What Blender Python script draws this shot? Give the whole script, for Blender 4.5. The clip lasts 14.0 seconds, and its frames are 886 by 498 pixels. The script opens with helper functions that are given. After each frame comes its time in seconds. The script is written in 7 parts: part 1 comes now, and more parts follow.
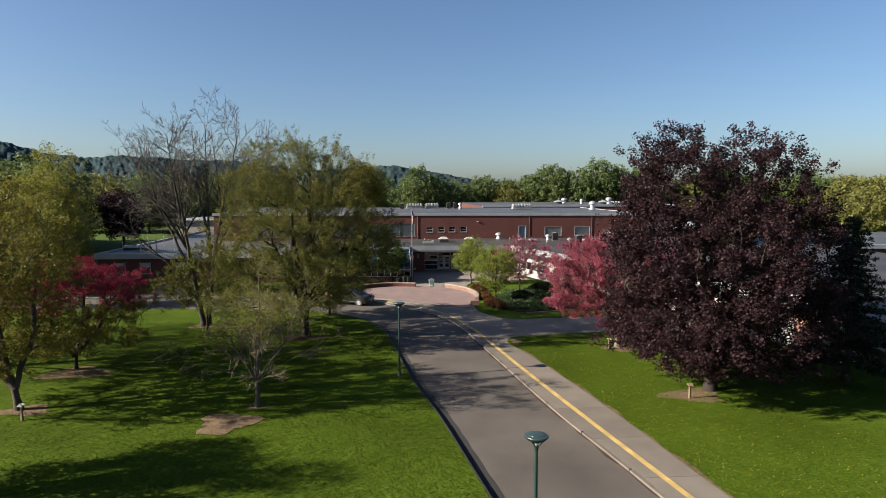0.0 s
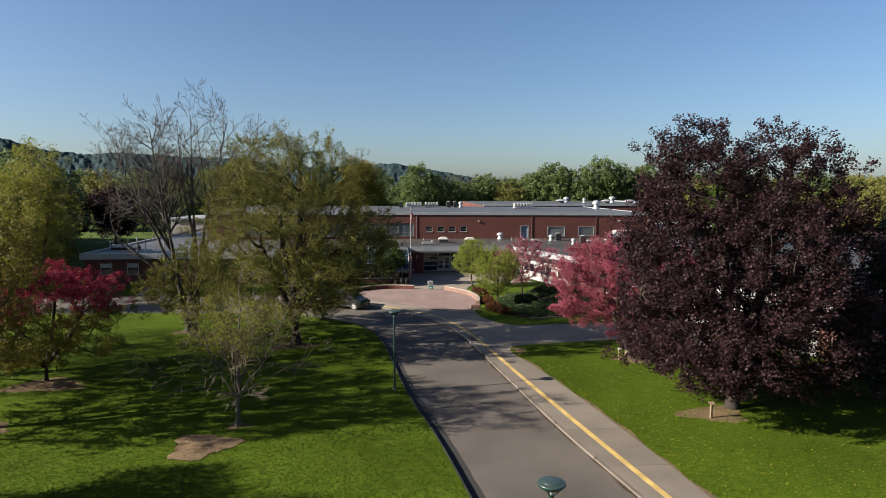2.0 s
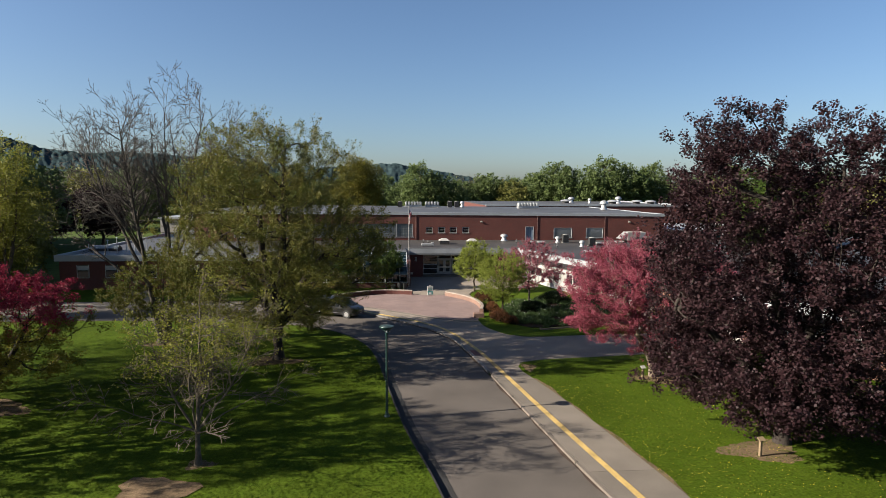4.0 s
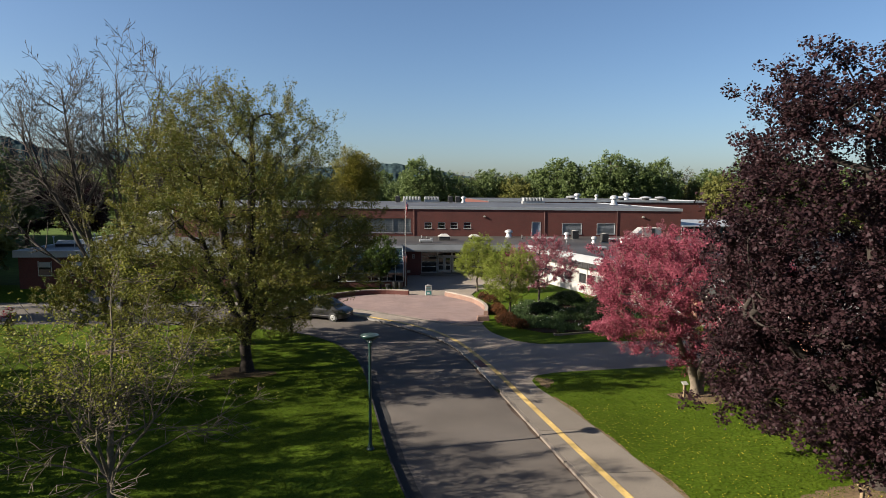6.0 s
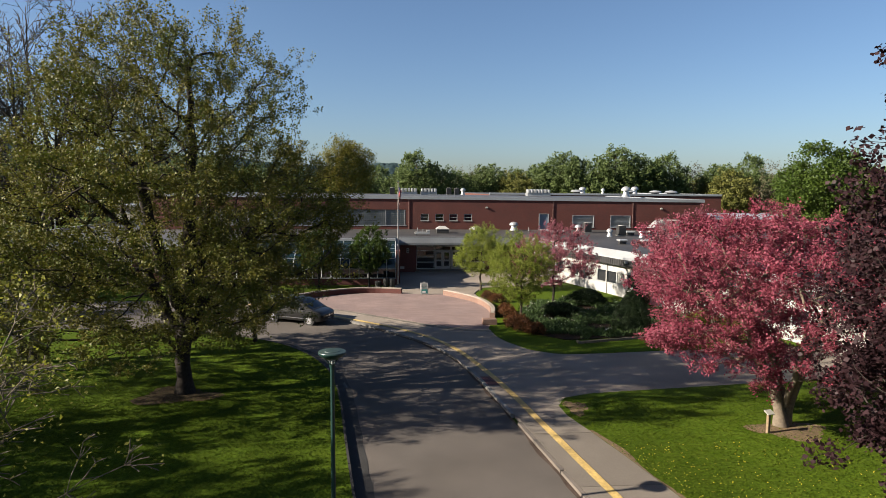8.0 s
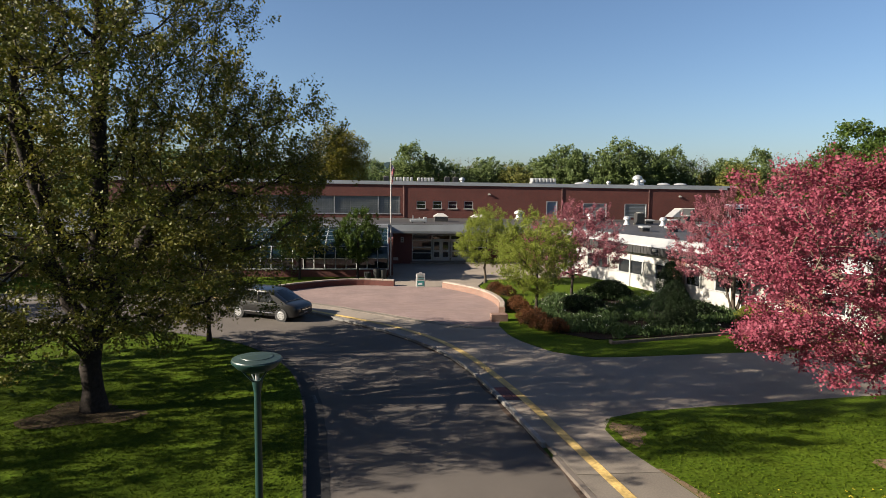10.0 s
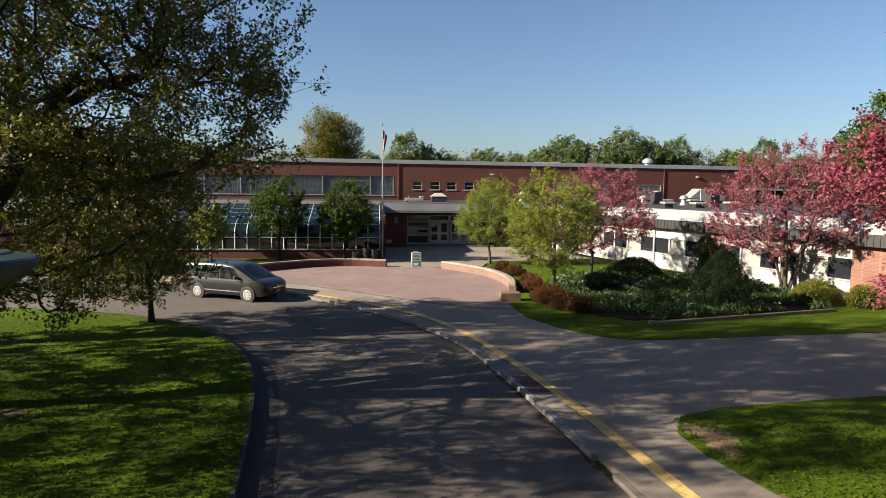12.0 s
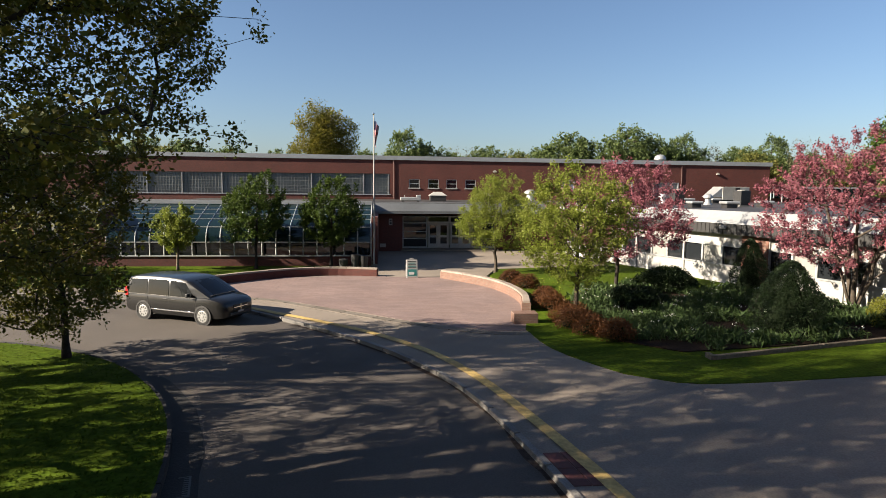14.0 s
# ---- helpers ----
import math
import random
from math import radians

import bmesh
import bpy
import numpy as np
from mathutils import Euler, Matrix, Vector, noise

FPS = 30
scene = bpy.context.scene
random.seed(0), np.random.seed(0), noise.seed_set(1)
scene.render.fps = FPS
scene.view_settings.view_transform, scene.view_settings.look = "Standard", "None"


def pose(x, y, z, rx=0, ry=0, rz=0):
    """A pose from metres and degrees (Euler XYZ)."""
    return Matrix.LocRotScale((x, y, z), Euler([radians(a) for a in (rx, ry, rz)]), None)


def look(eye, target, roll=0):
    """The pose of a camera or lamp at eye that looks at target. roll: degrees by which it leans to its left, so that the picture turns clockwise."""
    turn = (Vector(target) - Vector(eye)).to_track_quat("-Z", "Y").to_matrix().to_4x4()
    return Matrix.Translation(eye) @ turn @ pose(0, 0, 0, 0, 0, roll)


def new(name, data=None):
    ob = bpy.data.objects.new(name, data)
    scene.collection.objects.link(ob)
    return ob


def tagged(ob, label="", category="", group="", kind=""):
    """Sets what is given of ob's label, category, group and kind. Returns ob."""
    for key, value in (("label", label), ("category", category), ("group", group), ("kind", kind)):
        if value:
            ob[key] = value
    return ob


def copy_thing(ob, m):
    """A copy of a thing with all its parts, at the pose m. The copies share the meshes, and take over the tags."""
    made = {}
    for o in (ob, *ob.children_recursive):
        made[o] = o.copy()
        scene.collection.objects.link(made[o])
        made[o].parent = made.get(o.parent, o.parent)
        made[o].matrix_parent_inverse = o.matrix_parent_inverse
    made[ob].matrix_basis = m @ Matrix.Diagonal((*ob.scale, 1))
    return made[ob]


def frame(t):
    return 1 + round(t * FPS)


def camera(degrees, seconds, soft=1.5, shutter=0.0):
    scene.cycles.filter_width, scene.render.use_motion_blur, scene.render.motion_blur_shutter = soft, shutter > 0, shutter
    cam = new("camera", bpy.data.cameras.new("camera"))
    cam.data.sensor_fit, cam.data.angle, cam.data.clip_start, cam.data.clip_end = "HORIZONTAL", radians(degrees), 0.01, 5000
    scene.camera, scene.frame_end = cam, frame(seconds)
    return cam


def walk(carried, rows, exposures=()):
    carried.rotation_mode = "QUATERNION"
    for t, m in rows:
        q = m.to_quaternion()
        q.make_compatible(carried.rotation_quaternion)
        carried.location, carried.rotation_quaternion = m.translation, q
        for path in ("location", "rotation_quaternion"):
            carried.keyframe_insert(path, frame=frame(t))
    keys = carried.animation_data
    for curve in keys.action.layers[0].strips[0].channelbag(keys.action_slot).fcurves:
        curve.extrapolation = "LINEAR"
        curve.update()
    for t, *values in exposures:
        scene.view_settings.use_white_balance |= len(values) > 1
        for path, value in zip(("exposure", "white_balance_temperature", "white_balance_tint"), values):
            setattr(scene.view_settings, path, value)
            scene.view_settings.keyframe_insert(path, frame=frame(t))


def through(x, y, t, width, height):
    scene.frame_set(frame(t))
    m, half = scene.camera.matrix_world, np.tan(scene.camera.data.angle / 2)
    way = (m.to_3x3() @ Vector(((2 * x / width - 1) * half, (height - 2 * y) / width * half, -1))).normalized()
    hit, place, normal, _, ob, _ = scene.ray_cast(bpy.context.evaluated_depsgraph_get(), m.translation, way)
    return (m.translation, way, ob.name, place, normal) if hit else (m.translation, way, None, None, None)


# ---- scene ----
cam = camera(71.5, 14.0, soft=0.7)
PATH = [
    (0, (-1.765, 3.97, 12.675), (-1.602, 5.954, 12.483), -0.1),
    (0.5, (-1.721, 4.507, 12.679), (-1.557, 6.491, 12.485), -0.1),
    (1, (-1.673, 5.238, 12.705), (-1.508, 7.221, 12.51), -0.0),
    (1.5, (-1.58, 6.148, 12.762), (-1.416, 8.131, 12.565), 0.1),
    (2, (-1.449, 7.174, 12.729), (-1.286, 9.158, 12.531), 0.1),
    (2.5, (-1.323, 8.323, 12.701), (-1.161, 10.307, 12.503), 0.2),
    (3, (-1.222, 9.577, 12.711), (-1.061, 11.561, 12.514), 0.2),
    (5.5, (-0.539, 17.583, 11.581), (-0.379, 19.567, 11.384), 0.5),
    (6, (-0.362, 19.438, 11.249), (-0.203, 21.422, 11.053), 0.4),
    (6.5, (-0.224, 21.402, 10.874), (-0.064, 23.386, 10.677), 0.3),
    (7, (-0.052, 23.524, 10.41), (0.11, 25.507, 10.214), 0.4),
    (7.5, (0.111, 25.733, 9.941), (0.275, 27.717, 9.746), 0.5),
    (8, (0.272, 28.053, 9.64), (0.439, 30.037, 9.444), 0.5),
    (10.5, (0.75, 36.94, 7.201), (0.932, 38.922, 7.005), 0.7),
    (11, (0.854, 38.417, 6.66), (1.039, 40.399, 6.463), 0.7),
    (11.5, (0.963, 39.872, 6.127), (1.151, 41.853, 5.929), 0.7),
    (12, (1.082, 41.298, 5.516), (1.271, 43.279, 5.318), 0.6),
    (12.5, (1.193, 42.675, 5.326), (1.384, 44.656, 5.127), 0.5),
    (13, (1.324, 44.071, 5.358), (1.515, 46.051, 5.16), 0.5),
    (13.5, (1.467, 45.462, 5.419), (1.659, 47.442, 5.218), 0.5),
    (14, (1.595, 46.829, 5.412), (1.786, 48.81, 5.212), 0.5),
]
walk(cam, [(t, look(eye, target, roll)) for t, eye, target, roll in PATH], exposures=[(0.0, 1.69, 6500, 10), (6.0, 1.71, 6560, 10), (10.0, 1.77, 6760, 10), (14.0, 1.88, 6950, 11)])

# ---- world and sun ----
SUN_AT = Vector((-0.888, -0.137, 0.438)).normalized()  # towards the sun, low over the left lawn
world = bpy.data.worlds.new("sky")
scene.world = world
world.use_nodes = True
sky = world.node_tree.nodes.new("ShaderNodeTexSky")
sky.sky_type, sky.sun_disc = "NISHITA", False
sky.sun_elevation = math.asin(SUN_AT.z)
sky.sun_rotation = math.atan2(SUN_AT.x, SUN_AT.y)
sky.air_density, sky.dust_density, sky.ozone_density = 0.95, 1.15, 4.6
back = world.node_tree.nodes["Background"]
tone = world.node_tree.nodes.new("ShaderNodeVectorMath")
tone.operation = "MULTIPLY"
tone.inputs[1].default_value = (0.855, 0.845, 0.85)
world.node_tree.links.new(sky.outputs[0], tone.inputs[0])
world.node_tree.links.new(tone.outputs[0], back.inputs[0])
back.inputs[1].default_value = 0.049
sun = new("sun", bpy.data.lights.new("sun", "SUN"))
sun.data.energy, sun.data.angle, sun.data.color = 5.0, radians(0.53), (1.0, 0.91, 0.78)
sun.matrix_world = look(SUN_AT * 200, (0, 0, 0))

# ---- materials ----
def material(name, colour, rough=0.8, metal=0.0, grain=(0.0, 8.0), stain=(0.0, 0.6), bump=(0.0, 40.0), island=0.0, each=0.0, spec=0.5, tint=None):
    """A principled material whose colour varies at two scales; island and each vary it leaf by leaf or piece by piece."""
    m = bpy.data.materials.new(name)
    m.use_nodes = True
    nodes, links = m.node_tree.nodes, m.node_tree.links
    shader = nodes["Principled BSDF"]
    shader.inputs["Roughness"].default_value = rough
    shader.inputs["Metallic"].default_value = metal
    shader.inputs["Specular IOR Level"].default_value = spec
    where = nodes.new("ShaderNodeNewGeometry")
    last = None

    def noise_value(scale, detail=5.0):
        n = nodes.new("ShaderNodeTexNoise")
        n.inputs["Scale"].default_value, n.inputs["Detail"].default_value = scale, detail
        links.new(where.outputs["Position"], n.inputs["Vector"])
        return n.outputs["Fac"]

    base = nodes.new("ShaderNodeRGB")
    base.outputs[0].default_value = (*colour, 1)
    last = base.outputs[0]

    def vary(value, amount, colour2=None):
        nonlocal last
        ramp = nodes.new("ShaderNodeMapRange")
        ramp.inputs["From Min"].default_value, ramp.inputs["From Max"].default_value = 0.25, 0.75
        if colour2:
            ramp.inputs["To Min"].default_value, ramp.inputs["To Max"].default_value = 0.0, amount
            links.new(value, ramp.inputs["Value"])
            mix = nodes.new("ShaderNodeMix")
            mix.data_type = "RGBA"
            links.new(ramp.outputs[0], mix.inputs["Factor"])
            links.new(last, mix.inputs["A"])
            mix.inputs["B"].default_value = (*colour2, 1)
            last = mix.outputs["Result"]
            return
        ramp.inputs["To Min"].default_value, ramp.inputs["To Max"].default_value = 1 - amount, 1 + amount
        links.new(value, ramp.inputs["Value"])
        times = nodes.new("ShaderNodeVectorMath")
        times.operation = "SCALE"
        links.new(last, times.inputs[0])
        links.new(ramp.outputs[0], times.inputs["Scale"])
        last = times.outputs[0]

    if tint:
        vary(noise_value(tint[1]), tint[2], tint[0])
    if grain[0]:
        vary(noise_value(grain[1]), grain[0])
    if stain[0]:
        vary(noise_value(stain[1], 3.0), stain[0])
    if island:
        vary(where.outputs["Random Per Island"], island)
    if each:
        vary(nodes.new("ShaderNodeObjectInfo").outputs["Random"], each)
    links.new(last, shader.inputs["Base Color"])
    if bump[0]:
        b = nodes.new("ShaderNodeBump")
        b.inputs["Strength"].default_value, b.inputs["Distance"].default_value = bump[0], 0.02
        links.new(noise_value(bump[1]), b.inputs["Height"])
        links.new(b.outputs[0], shader.inputs["Normal"])
    return m


def leaf_material(name, colour, other, through=0.35, rough=0.55, spec=0.2):
    """Leaves: two colours mixed leaf by leaf, part of the light passing through."""
    m = bpy.data.materials.new(name)
    m.use_nodes = True
    nodes, links = m.node_tree.nodes, m.node_tree.links
    shader, out = nodes["Principled BSDF"], nodes["Material Output"]
    shader.inputs["Roughness"].default_value = rough
    shader.inputs["Specular IOR Level"].default_value = spec
    where = nodes.new("ShaderNodeNewGeometry")
    patch = nodes.new("ShaderNodeTexNoise")
    patch.inputs["Scale"].default_value = 0.5
    links.new(where.outputs["Position"], patch.inputs["Vector"])
    both = nodes.new("ShaderNodeMath")
    both.operation = "MULTIPLY_ADD"
    both.inputs[1].default_value = 0.7
    links.new(where.outputs["Random Per Island"], both.inputs[0])
    shift = nodes.new("ShaderNodeMath")
    shift.operation = "MULTIPLY_ADD"
    shift.inputs[1].default_value, shift.inputs[2].default_value = 1.4, -0.55
    links.new(patch.outputs["Fac"], shift.inputs[0])
    links.new(shift.outputs[0], both.inputs[2])
    mix = nodes.new("ShaderNodeMix")
    mix.data_type, mix.clamp_factor = "RGBA", True
    mix.inputs["A"].default_value, mix.inputs["B"].default_value = (*colour, 1), (*other, 1)
    links.new(both.outputs[0], mix.inputs["Factor"])
    links.new(mix.outputs["Result"], shader.inputs["Base Color"])
    glow = nodes.new("ShaderNodeBsdfTranslucent")
    links.new(mix.outputs["Result"], glow.inputs["Color"])
    blend = nodes.new("ShaderNodeMixShader")
    blend.inputs[0].default_value = through
    links.new(shader.outputs[0], blend.inputs[1])
    links.new(glow.outputs[0], blend.inputs[2])
    links.new(blend.outputs[0], out.inputs[0])
    return m


def brick_material(name, colour, other, mortar, turn=0.0):
    """Courses of brick, 0.2 by 0.067 m, on upright walls of any direction."""
    m = material(name, colour, 0.85, grain=(0.15, 14.0), stain=(0.18, 0.35), bump=(0.15, 60.0))
    nodes, links = m.node_tree.nodes, m.node_tree.links
    where = next(n for n in nodes if n.type == "NEW_GEOMETRY")
    split = nodes.new("ShaderNodeSeparateXYZ")
    links.new(where.outputs["Position"], split.inputs[0])
    along = nodes.new("ShaderNodeVectorMath")
    along.operation = "DOT_PRODUCT"
    links.new(where.outputs["Position"], along.inputs[0])
    along.inputs[1].default_value = (math.cos(turn) + 0.31, math.sin(turn) + 0.27, 0)
    join = nodes.new("ShaderNodeCombineXYZ")
    links.new(along.outputs["Value"], join.inputs[0])
    links.new(split.outputs[2], join.inputs[1])
    tex = nodes.new("ShaderNodeTexBrick")
    tex.inputs["Color1"].default_value, tex.inputs["Color2"].default_value = (*colour, 1), (*other, 1)
    tex.inputs["Mortar"].default_value = (*mortar, 1)
    tex.inputs["Scale"].default_value = 1.0
    tex.inputs["Mortar Size"].default_value = 0.005
    tex.inputs["Brick Width"].default_value, tex.inputs["Row Height"].default_value = 0.2, 0.067
    links.new(join.outputs[0], tex.inputs["Vector"])
    for link in list(links):
        if link.from_node.type == "RGB":
            links.new(tex.outputs["Color"], link.to_socket)
    return m


def glass_material(name, colour, rough=0.04):
    m = material(name, colour, rough, spec=0.5)
    m.node_tree.nodes["Principled BSDF"].inputs["Coat Weight"].default_value = 0.15
    return m


GRASS = material("grass", (0.0345, 0.0600, 0.0050), 0.9, grain=(0.45, 8.0), stain=(0.34, 0.16), bump=(1.0, 16.0), spec=0.03, tint=((0.0540, 0.0770, 0.0075), 1.4, 0.9))
FIELD = material("field", (0.0376, 0.0601, 0.01), 0.95, grain=(0.3, 0.6), stain=(0.3, 0.02), spec=0.1)
SOIL = material("soil", (0.112, 0.078, 0.047), 0.95, grain=(0.4, 9.0), stain=(0.25, 0.9), bump=(0.8, 20.0), spec=0.1)
LITTER = material("leaf_litter", (0.058, 0.042, 0.023), 0.95, grain=(0.5, 10.0), stain=(0.3, 0.8), bump=(1.0, 16.0), spec=0.1)
# near-black green that puts the shaded inside of the bushes into a colour
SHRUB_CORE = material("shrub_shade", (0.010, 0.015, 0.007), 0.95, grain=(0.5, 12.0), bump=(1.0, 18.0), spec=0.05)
GRIT = material("gutter_grit", (0.046, 0.033, 0.026), 0.95, grain=(0.5, 9.0), stain=(0.4, 0.9), bump=(0.8, 18.0), spec=0.1)
MULCH = material("mulch", (0.0175, 0.011, 0.00699), 0.95, grain=(0.5, 12.0), bump=(1.0, 18.0), spec=0.1)
ASPHALT = material("asphalt", (0.0825, 0.0701, 0.0597), 0.88, grain=(0.22, 30.0), stain=(0.25, 0.25), bump=(0.35, 90.0), spec=0.25, tint=((0.0562, 0.0497, 0.0451), 0.18, 0.7))
PATH_TAR = material("path_asphalt", (0.188, 0.156, 0.125), 0.88, grain=(0.2, 22.0), stain=(0.18, 0.3), bump=(0.3, 70.0), spec=0.25, tint=((0.130, 0.113, 0.096), 0.22, 0.7))
CONCRETE = material("concrete", (0.12, 0.103, 0.0851), 0.85, grain=(0.14, 18.0), stain=(0.16, 0.5), bump=(0.25, 60.0), each=0.1, spec=0.25)
KERB_DARK = material("kerb_dark", (0.0105, 0.0098, 0.0092), 0.9, grain=(0.3, 20.0), stain=(0.3, 1.0), bump=(0.5, 25.0), each=0.15)
BED_LEAF = leaf_material("bed_leaf", (0.026, 0.050, 0.0150), (0.055, 0.086, 0.0280), 0.3)
KERB_WARM = material("kerb_concrete", (0.1, 0.0824, 0.0679), 0.85, grain=(0.25, 20.0), stain=(0.25, 0.9), bump=(0.4, 25.0), each=0.1)
JOINT = material("joint", (0.14, 0.098, 0.088), 0.9, grain=(0.2, 10.0))
GRANITE = material("granite", (0.131, 0.123, 0.113), 0.8, grain=(0.3, 30.0), stain=(0.25, 1.2), bump=(0.5, 25.0), each=0.15)
YELLOW = material("yellow_paint", (0.36, 0.248, 0.080), 0.75, grain=(0.35, 9.0), stain=(0.3, 1.1), bump=(0.2, 60.0))
WALL_BRICK = brick_material("pale_brick", (0.158, 0.088, 0.063), (0.130, 0.068, 0.049), (0.150, 0.116, 0.094))
CAPSTONE = material("capstone", (0.22, 0.181, 0.15), 0.8, grain=(0.15, 16.0), stain=(0.15, 0.8), bump=(0.2, 40.0), each=0.08)
BRICK = brick_material("brick", (0.092, 0.0212, 0.0148), (0.066, 0.0150, 0.0108), (0.060, 0.0300, 0.0235))
BRICK_PINK = brick_material("brick_orange", (0.181, 0.0778, 0.0501), (0.14, 0.0551, 0.0376), (0.17, 0.131, 0.106))
WHITE = material("white_panel", (0.27, 0.262, 0.247), 0.6, grain=(0.05, 12.0), stain=(0.08, 0.7))
ALU = material("aluminium", (0.286, 0.29, 0.29), 0.45, 0.3, grain=(0.08, 8.0), stain=(0.1, 0.6))
FASCIA = material("fascia_metal", (0.237, 0.251, 0.264), 0.5, 0.2, grain=(0.06, 6.0), stain=(0.12, 0.4))
DARK_METAL = material("dark_fascia", (0.0167, 0.016, 0.016), 0.55, 0.0, grain=(0.15, 6.0), stain=(0.2, 0.5))
ROOFING = material("roofing", (0.047, 0.048, 0.051), 0.55, grain=(0.15, 3.0), stain=(0.35, 0.18), bump=(0.2, 12.0), spec=0.5, tint=((0.075, 0.074, 0.074), 0.3, 0.6))
ROOF_DARK = material("dark_roofing", (0.024, 0.022, 0.021), 0.6, grain=(0.2, 3.0), stain=(0.4, 0.22), bump=(0.25, 12.0), spec=0.4, tint=((0.052, 0.048, 0.045), 0.25, 0.7))
# the fascia metal again, darkened for the shade over the entrance
FASCIA_SHADED = material("fascia_shaded", (0.105, 0.112, 0.118), 0.5, 0.2, grain=(0.08, 6.0), stain=(0.15, 0.4))
SPOUT = material("downspout_paint", (0.105, 0.058, 0.05), 0.55, grain=(0.15, 8.0), stain=(0.2, 0.8))
GALV = material("galvanised", (0.33, 0.336, 0.336), 0.4, 0.5, grain=(0.1, 9.0), stain=(0.12, 1.0))
UNIT = material("unit_paint", (0.277, 0.266, 0.238), 0.6, grain=(0.08, 10.0), stain=(0.14, 1.0))
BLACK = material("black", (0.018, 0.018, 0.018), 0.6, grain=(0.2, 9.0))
PANE = glass_material("dark_glass", (0.012, 0.014, 0.016))
VAN_GLASS = material("van_glass", (0.0060, 0.0066, 0.0072), 0.03, spec=0.4)
PANE_BLUE = material("greenhouse_glass", (0.006, 0.015, 0.017), 0.06, spec=0.42)
BLIND = material("blind", (0.199, 0.194, 0.177), 0.5, grain=(0.06, 5.0), stain=(0.12, 1.5), spec=0.6)
LATTICE_GLASS = material("glass_block", (0.11, 0.125, 0.125), 0.35, grain=(0.15, 6.0), stain=(0.15, 0.6), spec=0.6)
LATTICE_JOINT = material("glass_block_joint", (0.16, 0.17, 0.165), 0.7, grain=(0.1, 8.0), stain=(0.15, 0.6))
DOOR_BLUE = material("blue_door", (0.1, 0.135, 0.181), 0.5, grain=(0.06, 5.0), stain=(0.1, 1.0))
GREEN_PAINT = material("lamp_green", (0.009, 0.030, 0.026), 0.42, 0.0, grain=(0.15, 12.0), stain=(0.15, 2.0))
LID = material("lamp_lid", (0.024, 0.039, 0.035), 0.36, grain=(0.12, 14.0), stain=(0.15, 2.0))
BARK = material("bark", (0.0551, 0.0441, 0.0341), 0.95, grain=(0.45, 11.0), stain=(0.2, 1.0), bump=(1.0, 16.0), spec=0.15)
BARK_TWIG = material("bark_twig", (0.0561, 0.0495, 0.0435), 0.95, grain=(0.4, 11.0), bump=(1.0, 16.0), spec=0.15)
BARK_DARK = material("bark_dark", (0.0276, 0.0226, 0.0191), 0.95, grain=(0.4, 11.0), bump=(1.0, 16.0), spec=0.15)
BARK_PALE = material("bark_pale", (0.122, 0.098, 0.073), 0.9, grain=(0.3, 9.0), bump=(0.8, 18.0), spec=0.15)
BARK_GREY = material("bark_grey", (0.088, 0.073, 0.055), 0.9, grain=(0.3, 9.0), bump=(0.8, 18.0), spec=0.15)
WOOD = material("post_wood", (0.15, 0.106, 0.0601), 0.85, grain=(0.25, 14.0), bump=(0.4, 30.0))
VAN_PAINT = material("van_paint", (0.0125, 0.0125, 0.0128), 0.3, 0.35, grain=(0.06, 40.0), stain=(0.08, 1.2), spec=0.5)
VAN_PAINT.node_tree.nodes["Principled BSDF"].inputs["Coat Weight"].default_value = 0.35
VAN_PAINT.node_tree.nodes["Principled BSDF"].inputs["Coat Roughness"].default_value = 0.07
WHEEL_SILVER = material("wheel_silver", (0.305, 0.305, 0.299), 0.4, 0.2)
CHROME = material("chrome", (0.7, 0.7, 0.7), 0.18, 1.0)
RUBBER = material("rubber", (0.02, 0.02, 0.02), 0.85, grain=(0.2, 20.0))
LENS = glass_material("headlight_lens", (0.55, 0.56, 0.56), 0.1)
RED_LENS = glass_material("tail_light", (0.35, 0.02, 0.02), 0.15)
TACTILE = material("tactile_paving", (0.0652, 0.015, 0.0131), 0.8, grain=(0.25, 14.0), stain=(0.2, 1.0))
TEAL = material("teal_print", (0.015, 0.12, 0.11), 0.5, grain=(0.05, 8.0))
FLAG_RED = material("flag_red", (0.251, 0.015, 0.02), 0.8, grain=(0.1, 8.0))
FLAG_WHITE = material("flag_white", (0.415, 0.41, 0.399), 0.8, grain=(0.05, 8.0))
FLAG_BLUE = material("flag_blue", (0.01, 0.015, 0.0601), 0.8, grain=(0.1, 8.0))

LEAF_MAPLE = leaf_material("leaf_olive", (0.054, 0.074, 0.0078), (0.118, 0.100, 0.0165), 0.22)
LEAF_LAWN = leaf_material("leaf_olive_light", (0.085, 0.092, 0.0100), (0.160, 0.132, 0.0210), 0.42)
LEAF_YOUNG = leaf_material("leaf_yellow_green", (0.105, 0.118, 0.0140), (0.175, 0.170, 0.0300), 0.45)
LEAF_PURPLE = leaf_material("leaf_purple", (0.0145, 0.0066, 0.0084), (0.030, 0.0145, 0.0162), 0.16, 0.55, 0.12)
LEAF_PEAR = leaf_material("leaf_pear", (0.112, 0.146, 0.015), (0.190, 0.215, 0.040), 0.4)
LEAF_GREEN = leaf_material("leaf_green", (0.0302, 0.0554, 0.00714), (0.0554, 0.084, 0.0126), 0.35)
LEAF_DARK = leaf_material("leaf_dark", (0.00699, 0.015, 0.00501), (0.015, 0.0276, 0.00804), 0.2)
LEAF_SPRUCE = leaf_material("needles", (0.00601, 0.014, 0.00804), (0.014, 0.0251, 0.0131), 0.1)
